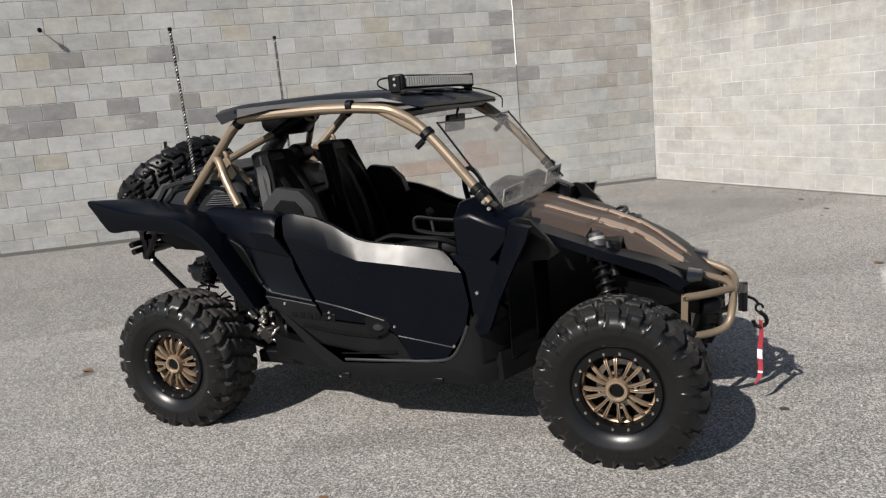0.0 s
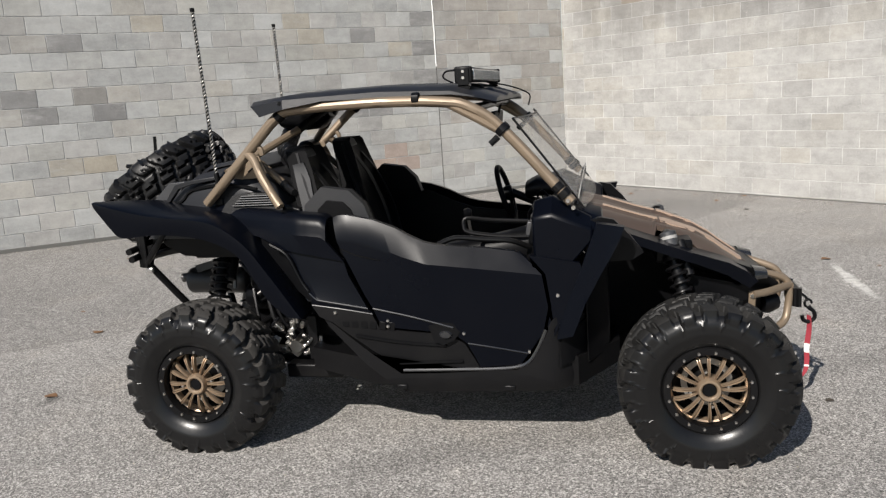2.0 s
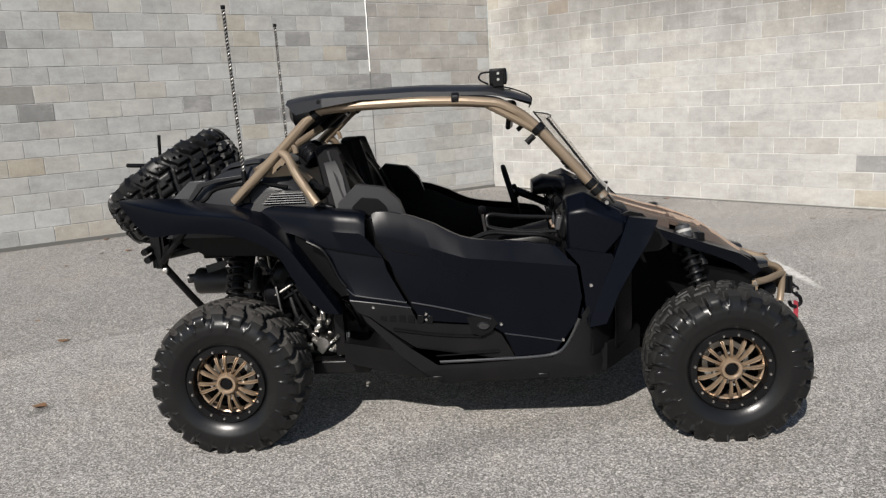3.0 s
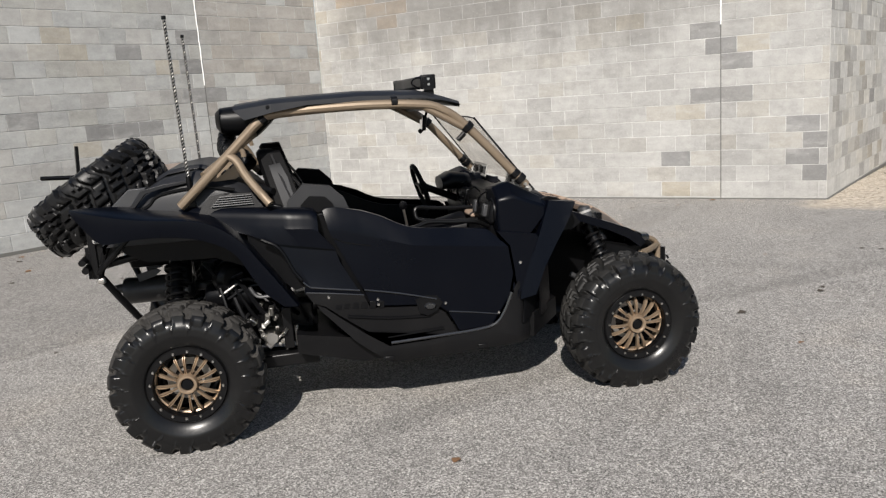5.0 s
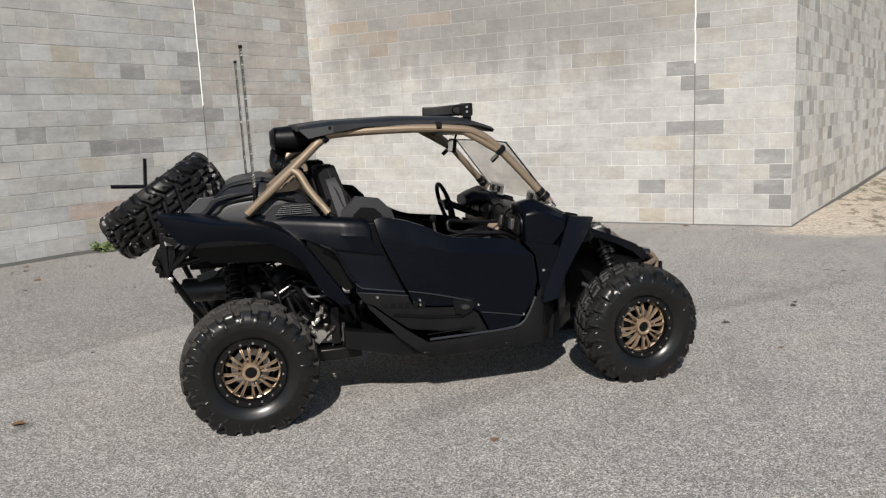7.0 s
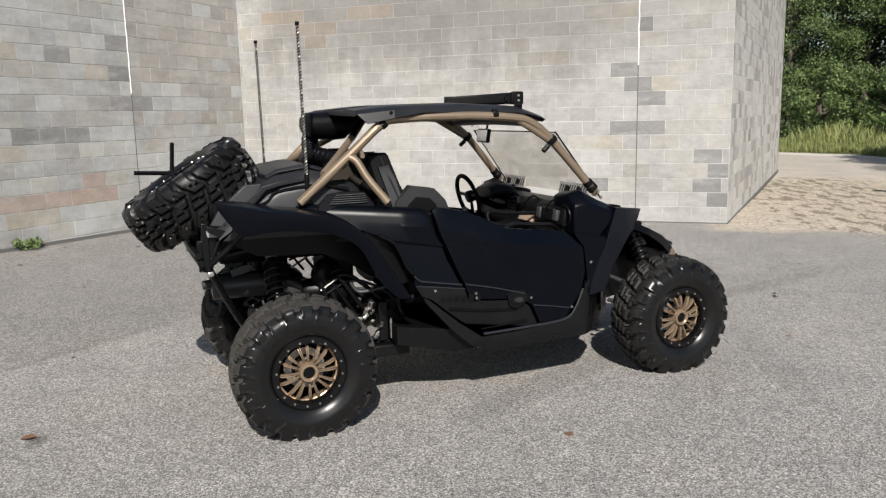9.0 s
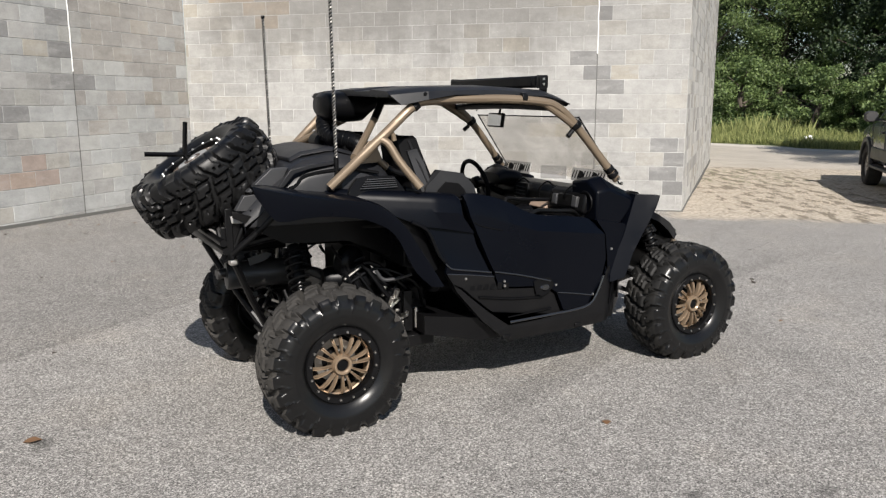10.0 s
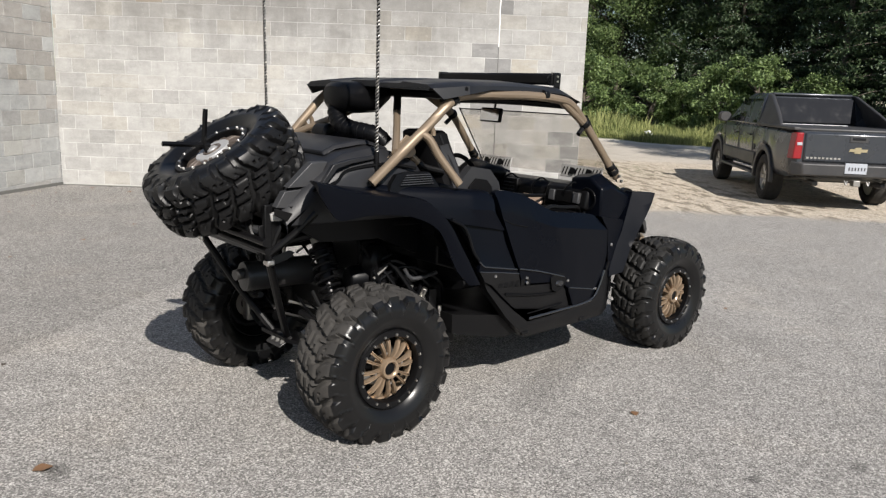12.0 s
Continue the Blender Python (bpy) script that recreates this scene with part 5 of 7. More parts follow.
def coil_shock(name, a, b, r, turns):
    a, b = Vector(a), Vector(b)
    d = (b - a).normalized()
    body = part(name, tube([a, a.lerp(b, 0.5)], r * 0.62, 1, 14), M_STEEL, utv, "black coil-over shock absorber", bevel=0.004)
    part("shaft", tube([a.lerp(b, 0.45), b], r * 0.24, 1, 10), M_MUFFLER, body)
    x = Vector((0, 1, 0)).cross(d).normalized()
    y = d.cross(x)
    n = turns * 12
    part("spring", tube([a.lerp(b, 0.22 + 0.68 * i / n) + (x * math.cos(6.2832 * i / 12) + y * math.sin(6.2832 * i / 12)) * r for i in range(n + 1)], 0.0068, 1, 6), M_STEEL, body, "black coil spring")
    for t in (0.2, 0.91):
        part("spring_seat", tube([a.lerp(b, t) - d * 0.008, a.lerp(b, t) + d * 0.008], r * 1.15, 1, 16), M_STEEL, body)
    part("reservoir", tube([a + Vector((0.05, 0, -0.02)), a.lerp(b, 0.36) + Vector((0.05, 0, 0))], r * 0.55, 1, 14), M_STEEL, body, "", bevel=0.004)
    part("shock_eye", lathe([(0.018, -0.02), (0.03, -0.02), (0.03, 0.02), (0.018, 0.02)], 14, m=Matrix.Translation(a), closed=True), M_STEEL, body)
    part("shock_sticker", tube([a.lerp(b, 0.08), a.lerp(b, 0.14)], r * 0.66, 1, 14), M_VENT, body, "pale print band")


for s in (-1, 1):
    cap = part("shock_cap", tube([(1.034, s * 0.372, 0.86), (1.018, s * 0.352, 0.928)], 0.036, 1, 18), M_TAILGREY, utv, "grey shock absorber cap with a printed band", bevel=0.008)
    part("print_band", tube([(1.026, s * 0.362, 0.894), (1.023, s * 0.358, 0.907)], 0.0368, 1, 18), M_VENT, cap, "pale print band")
    coil_shock("front_shock", (1.02, s * 0.355, 0.908), (1.13, s * 0.50, 0.44), 0.042, 9)
    coil_shock("rear_shock", (-1.20, s * 0.17, 0.90), (-1.21, s * 0.44, 0.42), 0.053, 10)
    for z, yo, zi in ((0.29, 0.60, 0.36), (0.42, 0.58, 0.52)):
        part("front_control_arm", tube([(0.98, s * 0.22, zi), (1.15, s * yo, z)], 0.015, 1, 10), M_TAILGREY, utv, "dull grey front control arm")
        part("front_control_arm", tube([(1.27, s * 0.22, zi), (1.15, s * yo, z)], 0.015, 1, 10), M_TAILGREY, utv, "dull grey front control arm")
        part("rear_control_arm", tube([(-0.95, s * 0.22, zi), (-1.15, s * yo, z)], 0.016, 1, 10), M_STEEL, utv, "black rear control arm")
        part("rear_control_arm", tube([(-1.30, s * 0.20, zi - 0.02), (-1.15, s * yo, z)], 0.016, 1, 10), M_STEEL, utv, "black rear control arm")
    for x in (1.15, -1.15):
        part("axle_shaft", tube([(x, s * 0.15, 0.42), (x, s * 0.60, HUB)], 0.014, 1, 10), M_STEEL, utv)
        part("axle_boot", tube([(x, s * 0.44, 0.372), (x, s * 0.56, 0.352)], (0.022, 0.045), 1, 14), M_PLASTIC, utv)
        part("hub_carrier", box((x, s * 0.585, HUB + 0.01), (0.10, 0.07, 0.20)), M_ALLOY, utv, "", bevel=0.015)
        part("brake_disc", lathe([(0.05, -0.004), (0.105, -0.004), (0.105, 0.004), (0.05, 0.004)], 30, m=pose(x, s * 0.63, HUB), closed=True), M_ALLOY, utv, "steel brake disc")
    part("tie_rod", tube([(1.26, s * 0.15, 0.46), (1.25, s * 0.58, 0.37)], 0.009, 1, 8), M_STEEL, utv)
    part("sway_link", tube([(-1.28, s * 0.28, 0.62), (-1.24, s * 0.42, 0.42)], 0.009, 1, 8), M_STEEL, utv)
    for k in range(3):
        part("brake_line", tube([(-1.20 - 0.03 * k, s * 0.10, 0.50 + 0.03 * k), (-1.24 - 0.02 * k, s * 0.28, 0.56 - 0.03 * k), (-1.20, s * 0.48, 0.44 - 0.02 * k)], 0.006, 4, 6), M_PLASTIC, utv)

# engine cover and cargo box behind the seats
COVER = [(-0.70, 0.50, 0.42, 1.15), (-0.80, 0.50, 0.44, 1.245), (-0.90, 0.49, 0.41, 1.295), (-1.02, 0.475, 0.40, 1.322), (-1.19, 0.46, 0.39, 1.292), (-1.30, 0.45, 0.37, 1.228), (-1.40, 0.44, 0.37, 1.158), (-1.50, 0.43, 0.37, 1.06)]
part("engine_cover", loft([[(x, -w, 0.98), (x, -w, top - 0.10), (x, -w * 0.95, top - 0.05), (x, -t, top - 0.008), (x, -0.2, top), (x, 0.2, top), (x, t, top - 0.008), (x, w * 0.95, top - 0.05), (x, w, top - 0.10), (x, w, 0.98)] for x, w, t, top in COVER]), M_ROOF, utv, "dark grey moulded engine cover", 32, 0.008)
part("cover_lid", loft([[(x, -t * 0.80, top + 0.006), (x, -t * 0.75, top + 0.026), (x, t * 0.75, top + 0.026), (x, t * 0.80, top + 0.006)] for x, w, t, top in [(-0.88, 0.5, 0.42, 1.278), (-1.0, 0.5, 0.42, 1.314), (-1.05, 0.47, 0.41, 1.312), (-1.17, 0.46, 0.39, 1.294), (-1.23, 0.45, 0.37, 1.262)]]), M_ROOF, utv, "black cargo lid", 32, 0.006)
for s in (-1, 1):
    part("side_scoop", panel([(-1.02, 1.11), (-1.0, 1.15), (-0.96, 1.19), (-0.90, 1.20), (-0.76, 1.195), (-0.72, 1.14), (-0.70, 1.10)], lambda x, z: 0.525 - 0.3 * (z - 1.14), 0.03, -s), M_PLASTIC, utv, "black side air scoop", 28, 0.004)
    for i in range(5):
        part("louvre", box((0, 0, 0), (0.20 - 0.012 * i, 0.010, 0.0032), pose(-0.855 + 0.004 * i, s * (0.533 - 0.0035 * i), 1.143 + 0.0105 * i, 20 * s, 0, 0)), M_TAILGREY, utv, "grey louvre slat")
    part("tail_panel", prism([(-1.474, 1.142), (-1.352, 1.25), (-1.268, 1.252), (-1.33, 1.142)], s * 0.345, s * 0.392), M_TAILGREY, utv, "grey plastic tail panel", bevel=0.003)
    part("tail_panel", prism([(-1.531, 1.057), (-1.488, 1.126), (-1.376, 1.134), (-1.429, 1.046)], s * 0.345, s * 0.388), M_TAILGREY, utv, "grey plastic tail panel", bevel=0.003)
    part("tail_light", prism([(-1.556, 1.032), (-1.49, 1.032), (-1.485, 0.995), (-1.551, 0.998)], s * 0.34, s * 0.384), M_VENT, utv, "pale tail light lens", bevel=0.004)
    part("cover_band", prism([(-1.345, 1.163), (-1.282, 1.246), (-1.19, 1.266), (-1.05, 1.280), (-1.05, 1.264), (-1.185, 1.246), (-1.262, 1.226), (-1.318, 1.163)], s * 0.440, s * 0.466), M_ROOF, utv, "dark grey raised band on the engine cover", bevel=0.003)
    part("cover_rib", tube([(-0.84, s * 0.50, 1.215), (-1.0, s * 0.478, 1.24), (-1.2, s * 0.452, 1.215), (-1.26, s * 0.452, 1.165), (-1.38, s * 0.448, 1.13)], 0.008, 4, 6), M_PLASTIC, utv)

# snorkel
part("snorkel_box", loft([oval(-0.93, 0.095, 1.545, 0.085, 0.045), oval(-0.905, 0.095, 1.54, 0.122, 0.072), oval(-0.80, 0.09, 1.535, 0.122, 0.085), oval(-0.70, 0.08, 1.535, 0.115, 0.08), oval(-0.63, 0.07, 1.56, 0.09, 0.045)]), M_PLASTIC, utv, "black intake box under the roof", 40)
SNORKEL = [(-0.865, 0.135, 1.505), (-0.885, 0.12, 1.455), (-0.895, 0.07, 1.40), (-0.88, 0.0, 1.372), (-0.85, -0.07, 1.362), (-0.805, -0.13, 1.345), (-0.77, -0.165, 1.30)]
part("snorkel_pipe", tube(SNORKEL, 0.047, 5, 18), M_PLASTIC, utv, "black ribbed intake pipe")
along = curve_points(SNORKEL, 5)
for i in range(3, len(along) - 2, 2):
    d = (along[i + 1] - along[i - 1]).normalized() * 0.006
    part("pipe_rib", tube([along[i] - d, along[i] + d], 0.0495, 1, 18), M_PLASTIC, utv, bevel=0.002)
part("intake_drum", tube([(-0.86, 0.34, 1.335), (-0.86, 0.20, 1.335)], 0.055, 1, 18), M_PLASTIC, utv, "black drum", bevel=0.018)
part("cargo_roll", tube([(-0.84, -0.12, 1.315), (-0.84, 0.08, 1.318), (-0.84, 0.22, 1.315)], 0.030, 2, 14), M_SEAT, utv)

# seats
def seat(s):
    y = s * 0.33
    st = part("seat", loft([oval(-0.52, y, 0.60, 0.20, 0.05), oval(-0.30, y, 0.62, 0.225, 0.07), oval(-0.05, y, 0.66, 0.225, 0.075), oval(0.05, y, 0.66, 0.20, 0.05)]), M_SEAT, utv, "black bucket seat with harness", 45)
    rows = []
    for z, x, w, t in ((0.60, -0.47, 0.20, 0.07), (0.75, -0.50, 0.22, 0.08), (0.95, -0.56, 0.215, 0.08), (1.10, -0.605, 0.195, 0.07), (1.20, -0.63, 0.165, 0.062), (1.29, -0.655, 0.135, 0.056), (1.345, -0.672, 0.125, 0.05), (1.375, -0.68, 0.12, 0.045), (1.39, -0.682, 0.09, 0.03)):
        sec = []
        for k in range(18):
            a = 6.28318 * k / 18
            c, d = math.cos(a), math.sin(a)
            sec.append((x + t * (abs(c) ** 0.8) * math.copysign(1, c) + (0.07 * abs(d) ** 3 if c > -0.3 else 0), y + w * math.copysign(abs(d) ** 0.8, d), z))
        rows.append(sec)
    part("backrest", loft(rows), M_SEAT, st, "black vinyl backrest", 45)
    for k in (-1, 1):
        part("bolster_trim", tube([(-0.53, y + k * 0.19, 1.05), (-0.585, y + k * 0.155, 1.20), (-0.62, y + k * 0.12, 1.30), (-0.64, y + k * 0.10, 1.365)], 0.024, 4, 8, flat=0.5), M_SEAT2, st, "dark bolster trim")
        part("harness_belt", tube([(-0.60, y + k * 0.07, 1.30), (-0.515, y + k * 0.08, 1.18), (-0.44, y + k * 0.09, 1.0), (-0.40, y + k * 0.10, 0.80)], 0.024, 4, 6, flat=0.18), M_SEAT2, st, "dark harness webbing")
    part("bolster", panel([(-0.665, 1.315), (-0.61, 1.325), (-0.578, 1.25), (-0.55, 1.12), (-0.545, 1.0), (-0.60, 1.0), (-0.615, 1.12)], lambda x, z: abs(y) + lerp(z, [1.0, 1.1, 1.2, 1.3], [0.212, 0.20, 0.175, 0.142]), 0.03, -s), M_SEATGREY, st, "dark grey vinyl side bolster", 28, 0.008)
    part("head_pad", loft([[(x - 0.70, y + k, z) for x, k, z in ((0.0, -0.10, 1.335), (0.0, 0.10, 1.335), (0.02, 0.09, 1.392), (0.02, -0.09, 1.392))], [(x - 0.70, y + k, z) for x, k, z in ((0.085, -0.095, 1.338), (0.085, 0.095, 1.338), (0.062, 0.085, 1.385), (0.062, -0.085, 1.385))]]), M_SEATGREY, st, "dark grey head pad", 28, 0.012)
    # hexagonal shoulder guard
    hx = [(-0.61, 1.05), (-0.595, 1.135), (-0.51, 1.215), (-0.38, 1.195), (-0.315, 1.13), (-0.285, 1.045)]
    part("shoulder_guard", panel(hx, lambda x, z: 0.545, 0.05, -s), M_SEATGREY, st, "grey hexagonal shoulder guard", 28, 0.012)
    # black sheet: shade on the guard's inner side is put into its colour
    part("guard_shade_sheet", panel(hx, lambda x, z: 0.492, 0.012, -s), M_SEAT, st, "black sheet standing in for shade on the guard's inner side", 28, 0.005)
    part("shoulder_guard_inset", panel([(-0.54, 1.07), (-0.53, 1.115), (-0.485, 1.155), (-0.41, 1.145), (-0.375, 1.11), (-0.36, 1.07)], lambda x, z: 0.555, 0.03, -s), M_SEAT, st, "", 28, 0.012)


for s in (-1, 1):
    seat(s)

# dashboard and controls
part("dashboard", loft([[(0.42, -0.53, 0.84), (0.42, 0.53, 0.84), (0.455, 0.53, 1.01), (0.455, -0.53, 1.01)], [(0.47, -0.53, 0.78), (0.47, 0.53, 0.78), (0.50, 0.53, 1.052), (0.50, -0.53, 1.052)], [(0.62, -0.52, 0.76), (0.62, 0.52, 0.76), (0.64, 0.50, 1.055), (0.64, -0.50, 1.055)]]), M_PLASTIC, utv, "black dashboard", 30, 0.012)
part("instrument_binnacle", loft([oval(0.34, 0.33, 1.06, 0.12, 0.04), oval(0.40, 0.33, 1.075, 0.13, 0.055), oval(0.52, 0.33, 1.06, 0.12, 0.05)]), M_PLASTIC, utv, "black instrument binnacle", 40)
part("dash_panel", loft([[(0.405, y, 0.915), (0.43, y, 0.905), (0.54, y, 1.03), (0.515, y, 1.045)] for y in (-0.195, -0.10, -0.02)]), M_HOODLIGHT, utv, "slanting pale bronze centre dash panel", bevel=0.008)
glove = part("glove_box", loft([[(0.415, -0.545, 0.925), (0.415, -0.215, 0.925), (0.44, -0.215, 1.035), (0.44, -0.545, 1.035)], [(0.47, -0.55, 0.90), (0.47, -0.20, 0.90), (0.50, -0.20, 1.06), (0.50, -0.55, 1.06)]]), M_PLASTIC, utv, "black glove box with two grey latch pads", 30, 0.016)
for y in (-0.285, -0.475):
    part("latch_pad", prism([(0.402, 0.955), (0.43, 0.950), (0.44, 1.015), (0.414, 1.02)], y - 0.022, y + 0.022), M_TAILGREY, glove, "grey latch pad", bevel=0.006)
part("glove_lid", prism([(0.41, 0.948), (0.43, 0.945), (0.438, 1.022), (0.42, 1.025)], -0.45, -0.31), M_STEEL, glove, "", bevel=0.008)
for i in range(4):
    part("vent_slat", box((0, 0, 0), (0.012, 0.11, 0.006), pose(0.425, 0.10, 0.955 + 0.022 * i, 0, 20, 0)), M_TAILGREY, utv, "grey air vent slat", bevel=0.002)
part("air_vent", prism([(0.43, 0.935), (0.46, 0.93), (0.48, 1.045), (0.445, 1.045)], 0.035, 0.165), M_STEEL, utv, "black air vent housing", bevel=0.006)
for i in range(4):
    y0 = -0.46 + 0.26 * i
    part("dash_cable", tube([(0.47, y0, 1.05), (0.44, y0 + 0.03, 1.075), (0.41, y0 + 0.07, 1.03), (0.43, y0 + 0.09, 0.96)], 0.0055, 4, 6), M_PLASTIC, utv, "black dash cable")
part("knee_bin", prism([(0.39, 0.80), (0.48, 0.78), (0.48, 0.90), (0.41, 0.905)], -0.48, -0.16), M_PLASTIC, utv, "", bevel=0.015)
part("grab_handle", tube([(0.43, -0.22, 0.97), (0.22, -0.23, 0.985), (0.10, -0.24, 1.0), (0.085, -0.25, 0.965), (0.11, -0.26, 0.935), (0.25, -0.27, 0.915), (0.43, -0.28, 0.91)], 0.011, 4, 10), M_STEEL, utv, "black passenger grab bar")
part("side_bar", tube([(0.42, -0.50, 0.905), (0.34, -0.545, 0.945), (0.22, -0.55, 0.955), (0.10, -0.55, 0.965), (0.02, -0.56, 0.94)], 0.012, 4, 10), M_STEEL, utv, "black side grab bar")
part("centre_console", loft([oval(-0.40, 0, 0.66, 0.10, 0.12), oval(-0.1, 0, 0.70, 0.095, 0.13), oval(0.20, 0, 0.76, 0.09, 0.12), oval(0.40, 0, 0.82, 0.12, 0.10)]), M_PLASTIC, utv, "black centre console", 40)
part("gear_lever", tube([(0.08, 0.02, 0.82), (0.06, 0.02, 0.96)], 0.008, 1, 8), M_CHROME, utv)
part("gear_knob", loft([oval(0.04, 0.02, 0.985, 0.012, 0.016), oval(0.06, 0.02, 0.985, 0.022, 0.026), oval(0.08, 0.02, 0.985, 0.012, 0.016)]), M_PLASTIC, utv, "", 40)
sw = pose(0.225, 0.33, 1.035, 0, -16, 0)
wheel_ring = part("steering_wheel", tube([sw @ Vector((0, 0.15 * math.cos(a), 0.15 * math.sin(a))) for a in np.linspace(0, 6.2832, 37)[:-1]], 0.0145, 1, 10, closed=True), M_SEAT, utv, "black steering wheel")
for a in (0.15, 2.99, 4.71):
    part("spoke", tube([sw @ Vector((0.02, 0, 0)), sw @ Vector((0, 0.145 * math.cos(a), 0.145 * math.sin(a)))], 0.011, 1, 8), M_STEEL, wheel_ring)
part("steering_boss", tube([sw @ Vector((-0.01, 0, 0)), sw @ Vector((0.04, 0, 0))], 0.04, 1, 18), M_PLASTIC, wheel_ring, "", bevel=0.01)
part("steering_column", tube([sw @ Vector((0.03, 0, 0)), (0.46, 0.33, 0.95)], 0.022, 1, 12), M_PLASTIC, utv)

# whip antennas
for s in (-1, 1):
    bx, by = (-1.05, -0.468) if s < 0 else (-1.085, 0.505)
    base = Vector((bx, by, 1.165))
    lean = Vector((-0.012, 0, 0.885)) if s > 0 else Vector((-0.015, -0.015, 0.885))
    ant = part("whip_antenna", tube([base, base + lean * 0.15], 0.0125, 1, 10), M_PLASTIC, utv, "twisted grey whip light with black base and tip", bevel=0.002)
    part("whip_core", tube([base + lean * 0.14, base + lean * 0.985], 0.0065, 1, 8), M_STEEL, ant)
    n = 46 * 6
    for ph in (0.0, 3.1416):
        part("whip_strand", tube([base + lean * (0.14 + 0.845 * i / n) + Vector((math.cos(6.2832 * i / 12 + ph), math.sin(6.2832 * i / 12 + ph), 0)) * 0.0058 for i in range(n + 1)], 0.0036, 1, 5), M_ALLOY, ant, "pale twisted strand")
    part("whip_tip", tube([base + lean * 0.98, base + lean], 0.011, 1, 10), M_PLASTIC, ant, "", bevel=0.002)
    part("whip_bracket", box((bx, by, 1.16), (0.04, 0.03, 0.035)), M_STEEL, ant, bevel=0.004)

# spare wheel on its tail carrier
tilt = 33.0
SPARE = pose(-1.572, 0.02, 1.188) @ pose(0, 0, 0, 0, -tilt, 0) @ pose(0, 0, 0, -90, 0, 0)
sp_wheel = wheel(utv, SPARE, 0.25, 3, "spare_wheel", "spare mud tyre on a dull bronze wheel, tilted on the tail", M_SPARE, "dull bronze spoke")
part("spare_disc", lathe([(0.0, -0.122), (0.022, -0.122), (0.026, -0.113), (0.082, -0.114), (0.086, -0.108), (0.086, -0.09), (0.0, -0.09)], 30), M_PALE, sp_wheel, "pale round clamp plate")
post = Vector((-1.668, 0.03, 1.302))
part("spare_handle", tube([post, post + Vector((0.012, 0.0, 0.165))], 0.0115, 1, 4), M_STEEL, utv, "black square bar of the spare wheel clamp")
part("spare_handle", tube([post + Vector((0.03, 0, 0)), post + Vector((-0.19, 0.01, 0.01))], 0.0115, 1, 4), M_STEEL, utv, "black square bar of the spare wheel clamp")
part("spare_screw", tube([post, post + Vector((0.08, 0, -0.12))], 0.012, 1, 10), M_STEEL, utv)
for s in (-1, 1):
    part("carrier_arm", tube([(-1.42, s * 0.18, 1.06), (-1.50, s * 0.12, 1.08), (-1.56, s * 0.05, 1.14)], 0.016, 3, 8), M_STEEL, utv, "black spare wheel carrier arm")
    part("carrier_post", tube([(-1.58, s * 0.30, 0.86), (-1.58, s * 0.22, 0.98), (-1.56, s * 0.08, 1.12)], 0.016, 3, 8), M_STEEL, utv, "black spare wheel carrier post")


# ---- block walls ----
COURSE = 0.2032
TONES_A = {"dark": [(6, 2), (6, 3), (6, 4), (7, 6), (7, 11), (7, 13), (7, 16), (7, 17), (8, -1), (8, 0), (8, 12), (8, 14), (8, 16), (8, 17), (10, 0), (11, 12), (11, 15), (12, 0)],
           "mid": [(3, -4), (7, 2), (7, 14), (7, 15), (8, 4), (8, 10), (10, -5), (10, -3), (12, -4), (12, 14), (13, -3), (14, -4), (15, -6), (15, -4), (14, -2), (13, -5), (12, -3), (11, -4), (12, -6), (14, -6), (15, -2)],
           "tan": [(1, 4), (5, 4), (5, 16), (6, -2), (10, 1), (11, 16), (12, 10), (1, 3), (4, 13), (4, 12)], "red": [(2, 1), (2, 2), (2, 3), (2, 4), (3, 1), (2, 5)]}
TONES_B = {"dark": [(1, 2), (2, 2), (3, 2), (4, 2), (6, -1), (6, 0), (8, 0), (9, -1), (10, -1)],
           "mid": [(1, -1), (2, 0), (3, -4), (3, -1), (4, -6), (5, -1), (8, -3), (9, -11), (9, -10), (10, -3), (10, 0), (11, -12), (11, -7), (11, -5), (12, -16), (12, -10), (12, -7), (13, -9), (13, -6), (12, -8), (12, -5), (13, -11), (14, -8), (13, -4), (14, -10), (11, -9), (14, -5), (12, -12)],
           "tan": [(5, -2), (9, 0), (11, -4)], "orange": [(13, -14), (14, -14), (14, -13), (15, -16), (15, -15), (15, -12), (15, -11)]}
BLOCKS = []


def block_bm(w, h, depth=0.05, gap=0.009, chamfer=0.0018, bm=None, at=(0, 0), slot=0):
    """A block face of w by h with its joint taken off: x along the wall, face at y = 0, body towards +y."""
    bm = bm or bmesh.new()
    x0, x1, z0, z1 = at[0] + gap / 2, at[0] + w - gap / 2, at[1] + gap / 2, at[1] + h - gap / 2
    c = chamfer
    f = [bm.verts.new(q) for q in ((x0 + c, 0, z0 + c), (x1 - c, 0, z0 + c), (x1 - c, 0, z1 - c), (x0 + c, 0, z1 - c))]
    e = [bm.verts.new(q) for q in ((x0, c, z0), (x1, c, z0), (x1, c, z1), (x0, c, z1))]
    b = [bm.verts.new(q) for q in ((x0, depth, z0), (x1, depth, z0), (x1, depth, z1), (x0, depth, z1))]
    fs = [bm.faces.new(f)]
    for p, q in ((f, e), (e, b)):
        for k in range(4):
            fs.append(bm.faces.new((p[k], q[k], q[(k + 1) % 4], p[(k + 1) % 4])))
    for g in fs:
        g.material_index = slot
    return bm


